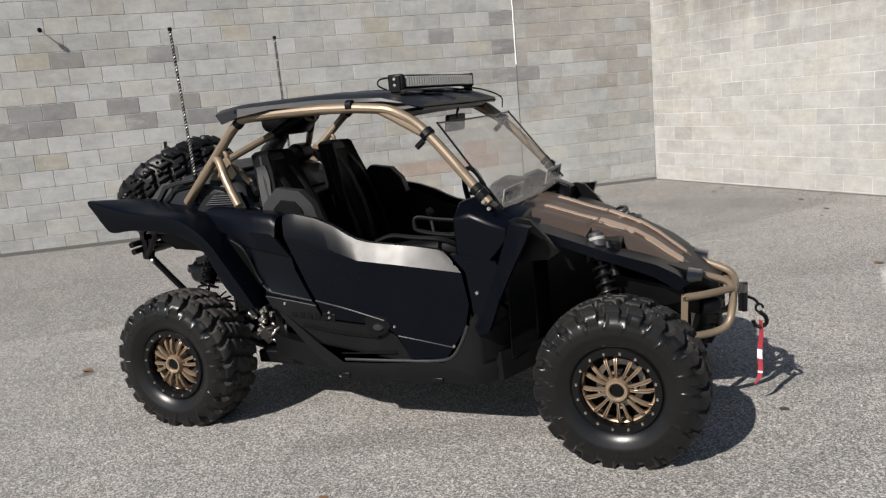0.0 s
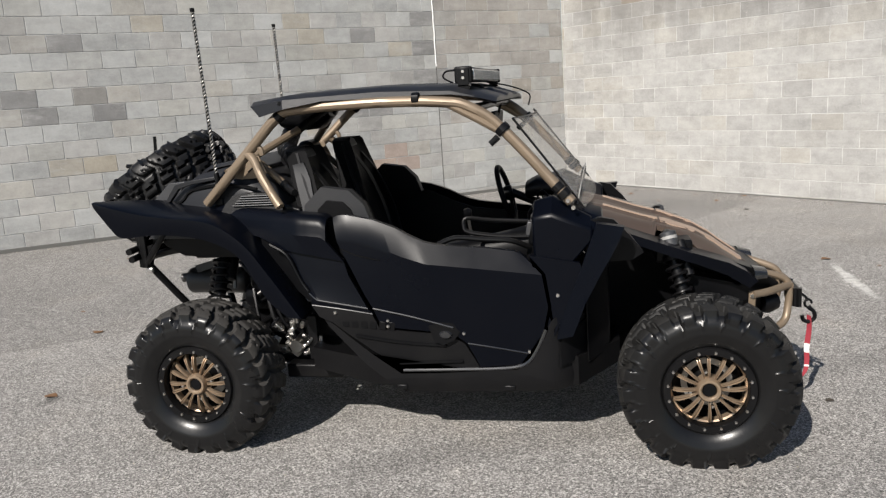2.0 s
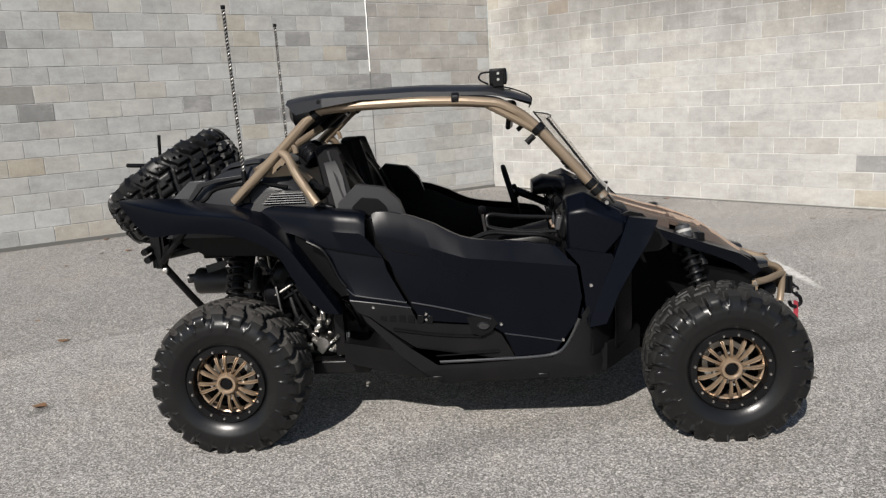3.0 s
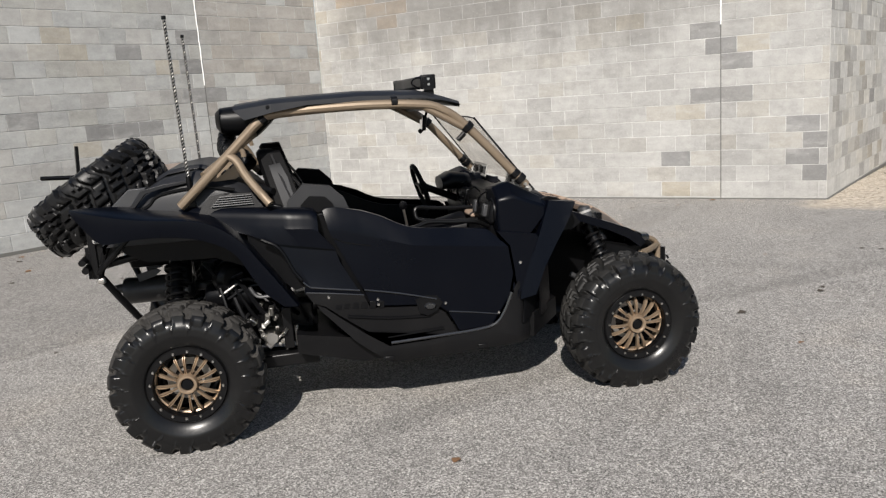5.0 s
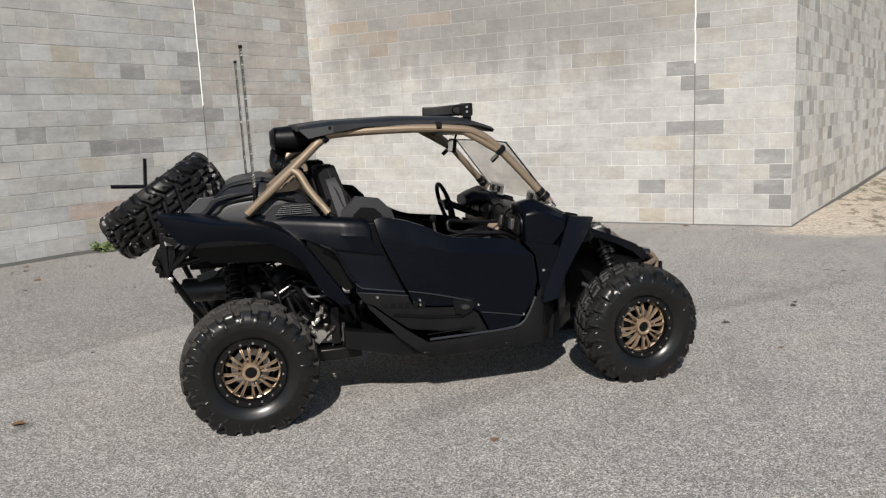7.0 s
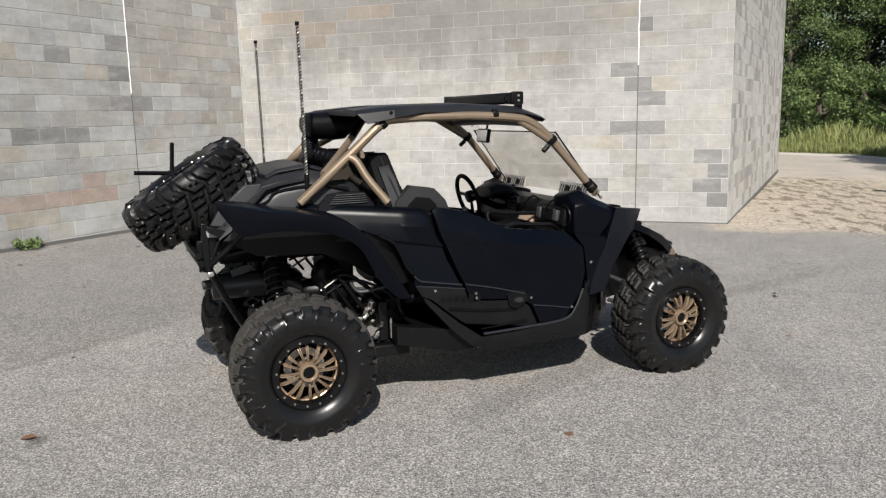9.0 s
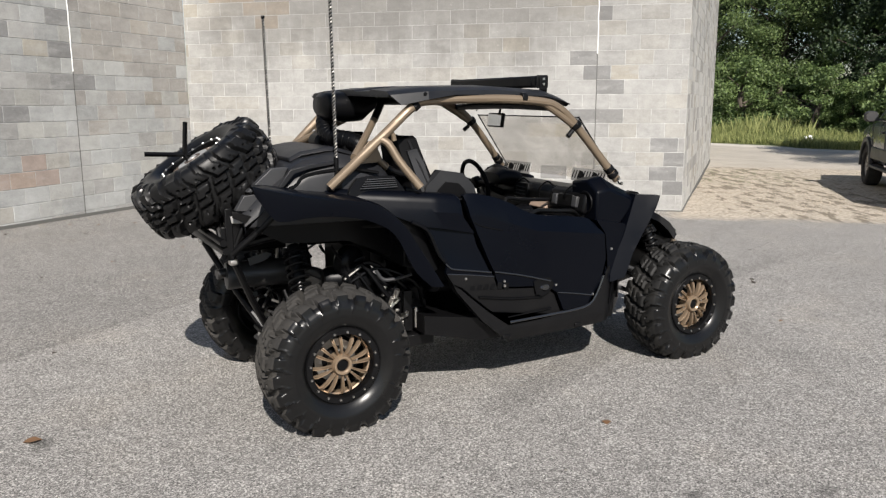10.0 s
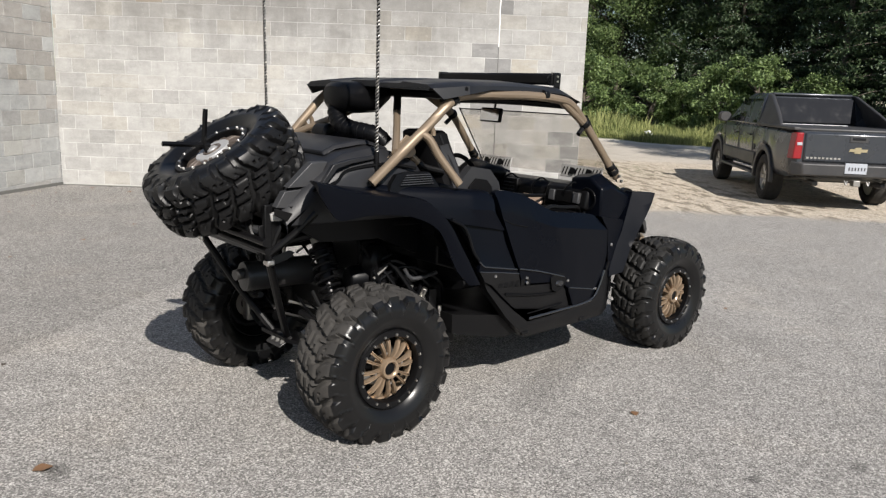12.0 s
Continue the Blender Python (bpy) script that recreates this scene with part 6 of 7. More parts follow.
def block_wall(name, origin, angle, length, height, length_block, joint, z0, tones, flip, near, label, seed):
    """A running-bond block wall that starts at origin and runs along angle; near: the stretch whose blocks stay single objects."""
    rng = random.Random(seed)
    base = Matrix.Translation(origin) @ pose(0, 0, 0, 0, 0, angle)
    sgn = -1 if flip else 1
    lean = 0.22 if name == "wall_a" else 0.04
    wall = finish(name, box((length / 2, sgn * (0.1046 if name == "wall_a" else 0.1020), height / 2 - 0.2), (length, 0.20, height + 0.4)), M_MORTAR_A if name == "wall_a" else M_MORTAR, None, 0)
    wall.matrix_world = base
    tagged(wall, label, "wall", kind="structure")
    keys = list(M_BLOCK)
    tone = {q: k for k, l in tones.items() for q in l}
    rest = bmesh.new()
    cache = {}
    rows = int((height - z0) / COURSE)
    for k in range(-1, rows):
        z = z0 + k * COURSE
        first = math.floor((0 - joint) / length_block) - 2
        for c in range(first, first + int(length / length_block) + 6):
            u0 = joint + (c + (0.5 if k % 2 else 0.0)) * length_block
            u1 = u0 + length_block
            if joint > 0 and u0 < joint - 0.02 < u1 - 0.04 and name != "wall_c":
                spans = [(u0, joint, c), (joint, u1, c)]
            else:
                spans = [(u0, u1, c)]
            for a, b, cc in spans:
                a, b = max(a, 0.0), min(b, length)
                if b - a < 0.05:
                    continue
                t = tone.get((k, cc)) or rng.choices(["light", "mid", "tan", "dark"], [0.88, 0.095, 0.02, 0.005])[0]
                if name == "wall_a" and t == "light" and rng.random() < 0.75:
                    t = "cool"
                if name == "wall_c" and t == "light":
                    t = rng.choice(("pale", "pale", "pale", "pale", "light", "pale", "mid"))
                if name == "wall_a" and b < joint + 0.01 and z > 1.0 and t != "dark" and rng.random() < lerp(z, [1.0, 1.6, 2.4], [0.1, 0.6, 0.85]):
                    t = "brown"
                key = (round(b - a, 3), t)
                if near[0] <= a < near[1] and near[2] <= z < near[3]:
                    if key not in cache:
                        o = finish("block", block_bm(b - a, COURSE), M_BLOCK[t], None, 0)
                        cache[key] = o.data
                        bpy.data.objects.remove(o)
                    BLOCKS.append((cache[key], wall, (Matrix.Translation((a, 0, z)) if not flip else Matrix.Translation((b, 0, z)) @ pose(0, 0, 0, 0, 0, 180)) @ pose(0, rng.uniform(-0.0008, 0.0008), 0, rng.uniform(-lean, lean), 0, rng.uniform(-lean, lean) * 0.5)))
                else:
                    if flip:
                        n0 = len(rest.verts)
                        block_bm(b - a, COURSE, bm=rest, at=(0, z), slot=keys.index(t))
                        rest.verts.ensure_lookup_table()
                        for v in rest.verts[n0:]:
                            v.co = Vector((b - v.co.x, -v.co.y, v.co.z))
                    else:
                        block_bm(b - a, COURSE, bm=rest, at=(a, z), slot=keys.index(t))
    ob = finish("blockwork", rest, [M_BLOCK[k] for k in keys], wall, 0)
    tagged(ob, "", "", kind="stuff")
    return wall


# the left wall runs away from the corner towards -u, so it is laid mirrored along its own direction
wall_a = block_wall("wall_a", CORNER_A, 180 + 40.5, 24.0, 5.6, 0.376, 2.32, 0.105, TONES_A, True, (0, 6.7, -0.1, 3.3), "weathered grey concrete block wall", 5)
wall_b = block_wall("wall_b", CORNER_A, -41.7, 7.69, 5.6, 0.387, 6.44, 0.03, TONES_B, False, (0.35, 7.69, -0.1, 3.1), "pale sunlit concrete block wall", 6)
ANGLE_C = math.degrees(math.atan2(END_C.y - CORNER_B.y, END_C.x - CORNER_B.x))
wall_c = block_wall("wall_c", CORNER_B, ANGLE_C, (END_C - CORNER_B).length, 5.6, 0.387, 0.0, 0.03, {}, False, (0, 6.8, -0.1, 3.3), "pale concrete block end wall", 7)
wall_d = finish("wall_d", box((4.5, 0.11, 2.7), (9.0, 0.2, 5.8)), M_MORTAR, None, 0)
wall_d.matrix_world = Matrix.Translation(END_C) @ pose(0, 0, 0, 0, 0, ANGLE_C + 90)
tagged(wall_d, "plain concrete end of the building", "wall", kind="structure")


def joints():
    """Control joints: a dark groove with pale sealant hanging from above."""
    for wall, u, z, flip in ((wall_a, 2.32, 1.97, True), (wall_b, 6.44, 2.22, False)):
        s = -1 if flip else 1
        tagged(finish("trim", box((u, s * 0.004, 1.1 + 0.0), (0.012, 0.012, 2.25)), M_JOINT, wall, 0), "dark control joint")
        rng = random.Random(3)
        bm = bmesh.new()
        pts = [(u + rng.uniform(-0.004, 0.004), 0, z + i * 0.09) for i in range(34)]
        tube(pts, 0.0095, 2, 6, bm)
        tagged(finish("sealant", bm, M_CAULK, wall), "white sealant bead in the joint")
    # dark footing line along the base of the walls
    for wall, L, flip in ((wall_b, 7.69, False), (wall_c, (END_C - CORNER_B).length, False)):
        s = -1 if flip else 1
        tagged(finish("footing", box((L / 2, s * -0.004, -0.02), (L, 0.03, 0.07)), M_JOINT, wall, 0), "dark damp footing")
    n0 = Vector((math.sin(radians(40.5)), -math.cos(radians(40.5)), 0))
    rings = []
    for i in range(49):
        u = i * 0.5
        q = CORNER_A + DIR_A * u + n0 * 0.02
        z = ground_height(q.x, q.y)
        rings.append([(u, 0.014, z - 0.1), (u, 0.014, z + 0.042), (u, -0.01, z + 0.046), (u, -0.01, z - 0.1)])
    bm = bmesh.new()
    rows = [[bm.verts.new(q) for q in r] for r in rings]
    for a, b in zip(rows, rows[1:]):
        for k in range(4):
            bm.faces.new((a[k], a[(k + 1) % 4], b[(k + 1) % 4], b[k]))
    tagged(finish("footing", bm, M_JOINT, wall_a, 0), "dark damp footing")


joints()
# short rod with a black knob on the left wall
rod = thing("wall_rod", "short black rod with a knob set in the block wall", "wall fixture", at=Matrix.Translation(CORNER_A) @ pose(0, 0, 0, 0, 0, 220.5) @ pose(8.56, 0, 2.80, 0, 0, 0))
part("rod", tube([(0, -0.0, 0), (0, 0.13, 0.0)], 0.006, 1, 8), M_STEEL, rod)
part("knob", lathe([(0, -0.025), (0.02, -0.025), (0.028, -0.01), (0.028, 0.015), (0.015, 0.025), (0, 0.025)], 12, m=pose(0, 0.13, 0)), M_PLASTIC, rod)


# ---- parked pickup ----
M_TRUCK = paint("dark_grey_paint", (0.040, 0.045, 0.054), 0.28, 0.35, 0.08, 20, 0.02, 0.05, 0.3)
M_CLAD = paint("charcoal_cladding", (0.034, 0.034, 0.036), 0.5, 0.0, 0.12, 90, 0.1, 0.1)
def dark_glass():
    n = Nodes("dark_glass")
    return n.set(Base_Color=(0.008, 0.009, 0.011, 1), Roughness=n.span(n.noise(n.pos(), 7.0, 4.0), 0.4, 0.8, 0.03, 0.10), Specular_IOR_Level=0.5)


M_DARKGLASS = dark_glass()
M_TAIL = paint("red_lens", (0.24, 0.010, 0.014), 0.2, 0.0, 0.1, 30, 0.02, 0.0, 0.3)
M_GOLD = paint("gold_badge", (0.50, 0.43, 0.28), 0.35, 0.7)
M_PLATE = paint("pale_plate", (0.36, 0.38, 0.42), 0.5)


def pickup():
    t = thing("pickup_truck", "dark grey four-door pickup truck parked on the gravel drive", "pickup truck", at=pose(10.285, 2.263, -0.06, 0, 0, 42.6))
    xs = sorted(set([round(-1.24 + 0.07 * i, 3) for i in range(81)] + [-1.27, 4.36]))

    def bottom(x):
        z = lerp(x, [-1.3, -1.0, 3.9, 4.4], [0.62, 0.50, 0.48, 0.56])
        for c in (0.0, 3.30):
            d = 0.47 ** 2 - (x - c) ** 2
            if d > 0:
                z = max(z, 0.40 + math.sqrt(d))
        return z

    sec = []
    for x in xs:
        w = lerp(x, [-1.28, -1.15, -0.6, 3.2, 4.1, 4.4], [0.86, 0.955, 0.99, 0.99, 0.93, 0.75])
        top = lerp(x, [-1.28, -1.2, 0.6, 3.0, 4.1, 4.4], [1.20, 1.235, 1.25, 1.21, 1.12, 0.95])
        b = bottom(x)
        ring = [(w * 0.93, b), (w * 0.985, min(b + 0.10, top - 0.2)), (w, max(b + 0.12, 0.95)), (w * 0.965, max(b + 0.14, top - 0.06)), (w * 0.90, max(b + 0.16, top))]
        sec.append([(x, y, z) for y, z in ring] + [(x, -y, z) for y, z in ring[::-1]])
    part("body", loft(sec), M_TRUCK, t, "dark grey body", 35)
    cab = [(1.23, [(3.02, 0.92), (0.66, 0.94)]), (1.52, [(2.60, 0.86), (0.80, 0.88)]), (1.72, [(2.20, 0.78), (0.92, 0.80)]), (1.80, [(1.98, 0.70), (1.02, 0.72)])]
    rings = []
    for z, ((xf, yf), (xr, yr)) in cab:
        rings.append([(xf, -yf * 0.8, z), (xf - 0.12, -yf, z), (xr, -yr, z), (xr, yr, z), (xf - 0.12, yf, z), (xf, yf * 0.8, z)])
    part("cab", loft(rings), M_TRUCK, t, "dark grey cab", 25, 0.03)
    for s in (-1, 1):
        # side glass, sloped with the cab
        for x0, x1, x2, x3 in ((1.72, 2.72, 2.24, 1.72), (0.84, 1.66, 1.66, 0.98)):
            bm = bmesh.new()
            q = [(x0, 0.935, 1.27), (x1, 0.915, 1.27), (x2, 0.806, 1.69), (x3, 0.815, 1.69)]
            v = [bm.verts.new((x, s * y, z)) for x, y, z in q] + [bm.verts.new((x, s * (y - 0.03), z)) for x, y, z in q]
            for f in ((0, 1, 2, 3), (7, 6, 5, 4), (0, 4, 5, 1), (1, 5, 6, 2), (2, 6, 7, 3), (3, 7, 4, 0)):
                bm.faces.new([v[i] for i in f])
            part("side_window", bm, M_DARKGLASS, t, "dark tinted side window")
        # buttress from the roof down to the bed rail
        bm = bmesh.new()
        q = [(-0.55, 0.93, 1.24), (0.80, 0.945, 1.24), (1.0, 0.80, 1.71), (1.02, 0.73, 1.795), (0.80, 0.74, 1.775), (0.0, 0.84, 1.48)]
        v = [bm.verts.new((x, s * y, z)) for x, y, z in q] + [bm.verts.new((x, s * (y - 0.06), z)) for x, y, z in q]
        n = len(q)
        bm.faces.new(v[:n])
        bm.faces.new(v[n:][::-1])
        for i in range(n):
            bm.faces.new((v[i], v[n + i], v[n + (i + 1) % n], v[(i + 1) % n]))
        part("buttress", bm, M_CLAD, t, "charcoal plastic buttress", 25, 0.02)
        part("bed_rail", box((-0.35, s * 0.90, 1.255), (1.8, 0.10, 0.05)), M_CLAD, t, "charcoal bed rail cap", bevel=0.015)
        lamp = part("tail_light", loft([[(-1.285, s * y, z) for y, z in ((0.80, 0.80), (0.80, 1.20), (0.90, 1.20), (0.935, 0.80))], [(-1.12, s * y, z) for y, z in ((0.82, 0.80), (0.82, 1.20), (0.94, 1.20), (0.975, 0.80))]]), M_TAIL, t, "red tail light", 25, 0.015)
        part("reverse_lens", box((-1.288, s * 0.85, 1.03), (0.01, 0.075, 0.045)), M_PLATE, lamp, "", bevel=0.005)
        for x in (0.0, 3.30):
            arch = [(x + 0.53 * math.cos(a), 0.40 + 0.53 * math.sin(a)) for a in np.linspace(-0.1, 3.2416, 19)] + [(x + 0.44 * math.cos(a), 0.40 + 0.44 * math.sin(a)) for a in np.linspace(3.2416, -0.1, 19)]
            part("wheel_arch", prism(arch, s * 0.955, s * 1.015), M_CLAD, t, "charcoal wheel arch trim", 25, 0.012)
            wl = part("wheel", lathe([(0.0, -0.05), (0.06, -0.075), (0.08, -0.05), (0.20, -0.04), (0.225, -0.085), (0.24, -0.085), (0.24, 0.10), (0, 0.10)], 30, m=pose(x, s * 0.86, 0.39, 0, 0, 0 if s < 0 else 180)), M_ALLOY, t, "grey alloy wheel")
            part("tyre", lathe([(0.23, -0.10), (0.25, -0.125), (0.33, -0.135), (0.375, -0.115), (0.39, -0.06), (0.392, 0.0), (0.39, 0.06), (0.375, 0.115), (0.33, 0.135), (0.25, 0.125), (0.23, 0.1)], 40, m=pose(x, s * 0.86, 0.39), closed=True), M_TREAD, wl, "black road tyre")
            for i in range(6):
                a = i * 60
                part("spoke", box((0.14, 0, 0), (0.15, 0.03, 0.05), pose(x, s * 0.925, 0.39, 0, a, 0)), M_CHROME, wl, "", bevel=0.008)
        part("side_cladding", box((1.65, s * 0.985, 0.66), (2.25, 0.05, 0.22)), M_CLAD, t, "charcoal lower cladding", bevel=0.02)
        part("running_board", box((1.65, s * 0.95, 0.42), (2.2, 0.16, 0.05)), M_CLAD, t, "black running board", bevel=0.015)
        for x in (0.74, 1.70, 2.78):
            part("door_gap", box((x, s * 0.993, 0.93), (0.012, 0.012, 0.62)), M_JOINT, t)
        for x in (0.95, 1.90):
            part("door_handle", box((x, s * 1.0, 1.06), (0.18, 0.04, 0.035)), M_CLAD, t, "dark door handle", bevel=0.01)
        part("door_mirror", loft([oval(2.42, s * 1.09, 1.33, 0.10, 0.085), oval(2.52, s * 1.10, 1.33, 0.125, 0.10), oval(2.60, s * 1.09, 1.33, 0.08, 0.06)]), M_CLAD, t, "black door mirror", 40)
        part("mirror_arm", box((2.52, s * 0.98, 1.27), (0.06, 0.14, 0.04)), M_CLAD, t)
        part("fuel_mark" if s > 0 else "side_marker", box((0.62, s * 0.995, 0.86), (0.05, 0.02, 0.10)), M_JOINT, t, "", bevel=0.005)
        part("exhaust_hanger", box((-0.9, s * 0.5, 0.42), (0.5, 0.09, 0.09)), M_CLAD, t, "", bevel=0.03)
    part("rear_window", box((0, 0, 0), (0.03, 1.36, 0.46), pose(0.760, 0, 1.51, 0, 26, 0)), M_DARKGLASS, t, "dark rear window", bevel=0.004)
    part("roof_edge", box((1.0, 0, 1.785), (0.16, 1.36, 0.05)), M_TRUCK, t, "", bevel=0.02)
    part("bed_cover", box((-0.22, 0, 1.245), (1.95, 1.70, 0.05)), M_CLAD, t, "charcoal bed cover", bevel=0.02)
    gate = part("tailgate", box((-1.275, 0, 0.985), (0.05, 1.56, 0.44)), M_TRUCK, t, "dark grey tailgate", bevel=0.03)
    part("handle_recess", box((-1.302, 0, 1.13), (0.012, 0.27, 0.10)), M_CLAD, gate, "", bevel=0.01)
    part("handle", box((-1.312, 0, 1.135), (0.015, 0.19, 0.035)), M_DARKGLASS, gate, "", bevel=0.006)
    part("badge", prism([(-0.13, -0.022), (-0.05, -0.022), (-0.04, -0.045), (0.05, -0.045), (0.042, -0.022), (0.13, -0.022), (0.11, 0.022), (0.045, 0.022), (0.038, 0.045), (-0.05, 0.045), (-0.043, 0.022), (-0.145, 0.022)], -0.006, 0.006, m=pose(-1.305, 0, 0.96, 0, 0, 90)), M_GOLD, gate, "plain gold badge", 0)
    for i in range(9):
        part("badge_letter", box((-1.302, 0.72 - i * 0.058, 0.825), (0.006, 0.036, 0.028)), M_CHROME, gate)
    bump = part("rear_bumper", loft([[(-1.36, -0.78, 0.56), (-1.36, 0.78, 0.56), (-1.37, 0.80, 0.74), (-1.37, -0.80, 0.74)], [(-1.22, -0.93, 0.54), (-1.22, 0.93, 0.54), (-1.22, 0.95, 0.76), (-1.22, -0.95, 0.76)]]), M_CLAD, t, "charcoal rear bumper", 25, 0.02)
    part("number_plate", box((-1.372, 0.02, 0.69), (0.01, 0.32, 0.16)), M_PLATE, bump, "pale number plate with dark bars", bevel=0.004)
    for i in range(6):
        part("plate_bar", box((-1.379, 0.12 - i * 0.045, 0.685), (0.003, 0.018, 0.05)), M_CLAD, bump)
    part("tow_receiver", box((-1.36, 0, 0.47), (0.14, 0.10, 0.09)), M_ALLOY, t, "rusty tow receiver", bevel=0.008)
    for y in (-0.16, 0.16):
        part("tow_ring", tube([(-1.36, y, 0.50), (-1.38, y - 0.02, 0.44), (-1.36, y - 0.04, 0.50)], 0.012, 4, 8), M_ALLOY, t)
    part("underbody", box((1.5, 0, 0.55), (4.8, 1.2, 0.22)), M_JOINT, t, "", bevel=0.03)
    part("rear_axle", tube([(0, -0.8, 0.39), (0, 0.8, 0.39)], 0.05, 1, 12), M_JOINT, t)
    return t


pickup()

# ---- trees and verge ----
def leaf_material(name, dark, light):
    n = Nodes(name)
    rnd = n.t.nodes.new("ShaderNodeNewGeometry").outputs["Random Per Island"]
    big = n.noise(n.pos(), 0.6, 3.0)
    c = n.mix(n.span(n.math("ADD", n.math("MULTIPLY", rnd, 0.6), n.math("MULTIPLY", big, 0.6)), 0.3, 0.9), dark, light)
    thin = n.node("ShaderNodeBsdfTranslucent", Color=c)
    both = n.t.nodes.new("ShaderNodeMixShader")
    n.put(both.inputs[0], 0.28)
    n.set(Base_Color=c, Roughness=0.5)
    n.put(both.inputs[1], n.bsdf.outputs[0])
    n.put(both.inputs[2], thin.outputs[0])
    n.t.links.new(both.outputs[0], n.t.nodes["Material Output"].inputs["Surface"])
    return n.mat


# leaf_dark has the wood's shade put into its colour; leaf_bright is for sunlit crowns
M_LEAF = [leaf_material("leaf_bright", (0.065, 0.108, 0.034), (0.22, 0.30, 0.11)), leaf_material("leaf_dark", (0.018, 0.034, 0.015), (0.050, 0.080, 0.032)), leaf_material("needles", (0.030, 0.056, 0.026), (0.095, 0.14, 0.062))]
M_BARK = paint("bark", (0.09, 0.075, 0.06), 0.9, 0.0, 0.5, 25, 0.6)
M_GRASS = leaf_material("tall_grass", (0.14, 0.175, 0.055), (0.40, 0.42, 0.17))


def leaves(name, centres, per, size, mat, parent, seed, droop=0.0):
    """Many small leaf blades clustered about centres of (x, y, z, radius)."""
    r = np.random.RandomState(seed)
    pts = []
    for x, y, z, rad in centres:
        d = r.normal(size=(per, 3))
        d /= np.linalg.norm(d, axis=1)[:, None]
        pts.append(np.array((x, y, z)) + d * (rad * r.uniform(0.35, 1.05, (per, 1))) * np.array((1, 1, 0.75)))
    p = np.concatenate(pts)
    n = len(p)
    nrm = r.normal(size=(n, 3)) + np.array((0, 0, 0.9))
    nrm /= np.linalg.norm(nrm, axis=1)[:, None]
    a = np.cross(nrm, r.normal(size=(n, 3)))
    a /= np.linalg.norm(a, axis=1)[:, None]
    b = np.cross(nrm, a)
    s = size * r.uniform(0.6, 1.3, (n, 1))
    v = np.stack([p - a * s, p - b * s * 0.55 - nrm * s * 0.15, p + a * s - np.array((0, 0, droop)) * s, p + b * s * 0.55 - nrm * s * 0.15], 1).reshape(-1, 3)
    me = bpy.data.meshes.new(name)
    me.from_pydata(v.tolist(), [], [(4 * i, 4 * i + 1, 4 * i + 2, 4 * i + 3) for i in range(n)])
    me.materials.append(mat)
    ob = new(name, me)
    ob.parent = parent
    return ob


def broad_tree(name, label, seed, height, spread, low, leaf, mat, clumps, per):
    rng = random.Random(seed)
    t = thing(name, label, "tree")
    bm = tube([(0, 0, -0.2), (0.08, 0.05, height * 0.25), (-0.06, 0.1, height * 0.5), (0.05, 0, height * 0.85)], (0.17, 0.04), 4, 9)
    cs = []
    for i in range(clumps):
        f = (i + 0.5) / clumps
        z = low + (height - low) * f ** 0.9
        w = spread * (math.sin(3.1416 * min(1.0, 0.18 + 0.80 * f)) ** 0.7)
        a = i * 2.39996 + rng.uniform(-0.5, 0.5)
        d = w * math.sqrt(rng.uniform(0.12, 1.0))
        cs.append((d * math.cos(a), d * math.sin(a), z + rng.uniform(-0.4, 0.4), rng.uniform(0.45, 0.95) * spread / 2.6))
        if i % 3 == 0:
            tube([(0, 0, max(0.3, z * 0.75)), (cs[-1][0] * 0.5, cs[-1][1] * 0.5, z * 0.9), (cs[-1][0], cs[-1][1], z)], (0.045, 0.012), 3, 5, bm)
    part("trunk", bm, M_BARK, t, "grey-brown trunk and limbs")
    tagged(leaves("crown", cs, per, leaf, mat, t, seed), "leafy crown")
    return t


def conifer(seed):
    rng = random.Random(seed)
    t = thing("pine_tree", "dark green pine with drooping layered branches", "tree")
    bm = tube([(0, 0, -0.2), (0.05, 0, 5), (0, 0, 12)], (0.18, 0.03), 3, 9)
    cs = []
    for k in range(19):
        z = 0.9 + k * 0.55
        reach = 3.1 * (1 - z / 13.0)
        for j in range(7):
            a = j * 0.8976 + k * 0.5 + rng.uniform(-0.25, 0.25)
            L = reach * rng.uniform(0.7, 1.1)
            tube([(0, 0, z), (L * 0.55 * math.cos(a), L * 0.55 * math.sin(a), z + 0.05), (L * math.cos(a), L * math.sin(a), z - 0.18)], (0.03, 0.008), 2, 4, bm)
            for f in (0.45, 0.75, 1.0):
                cs.append((L * f * math.cos(a), L * f * math.sin(a), z - 0.2 * f * f, 0.36))
    part("trunk", bm, M_BARK, t, "brown trunk and boughs")
    tagged(leaves("crown", cs, 60, 0.062, M_LEAF[2], t, seed, 0.4), "dense needle sprays")
    return t


def at_bearing(az, far, turn, size=1.0, z=-0.06):
    r = (far + 2.8) / math.cos(radians(az))
    return pose(-2.8 + r * math.cos(radians(az)), -3.8 + r * math.sin(radians(az)), z, 0, 0, turn) @ Matrix.Diagonal((size, size, size, 1))


def plant(proto, group, places):
    proto["group"] = group
    for i, (az, r, turn, size) in enumerate(places):
        if i == 0:
            proto.matrix_world = at_bearing(az, r, turn, size)
        else:
            copy_thing(proto, at_bearing(az, r, turn, size))


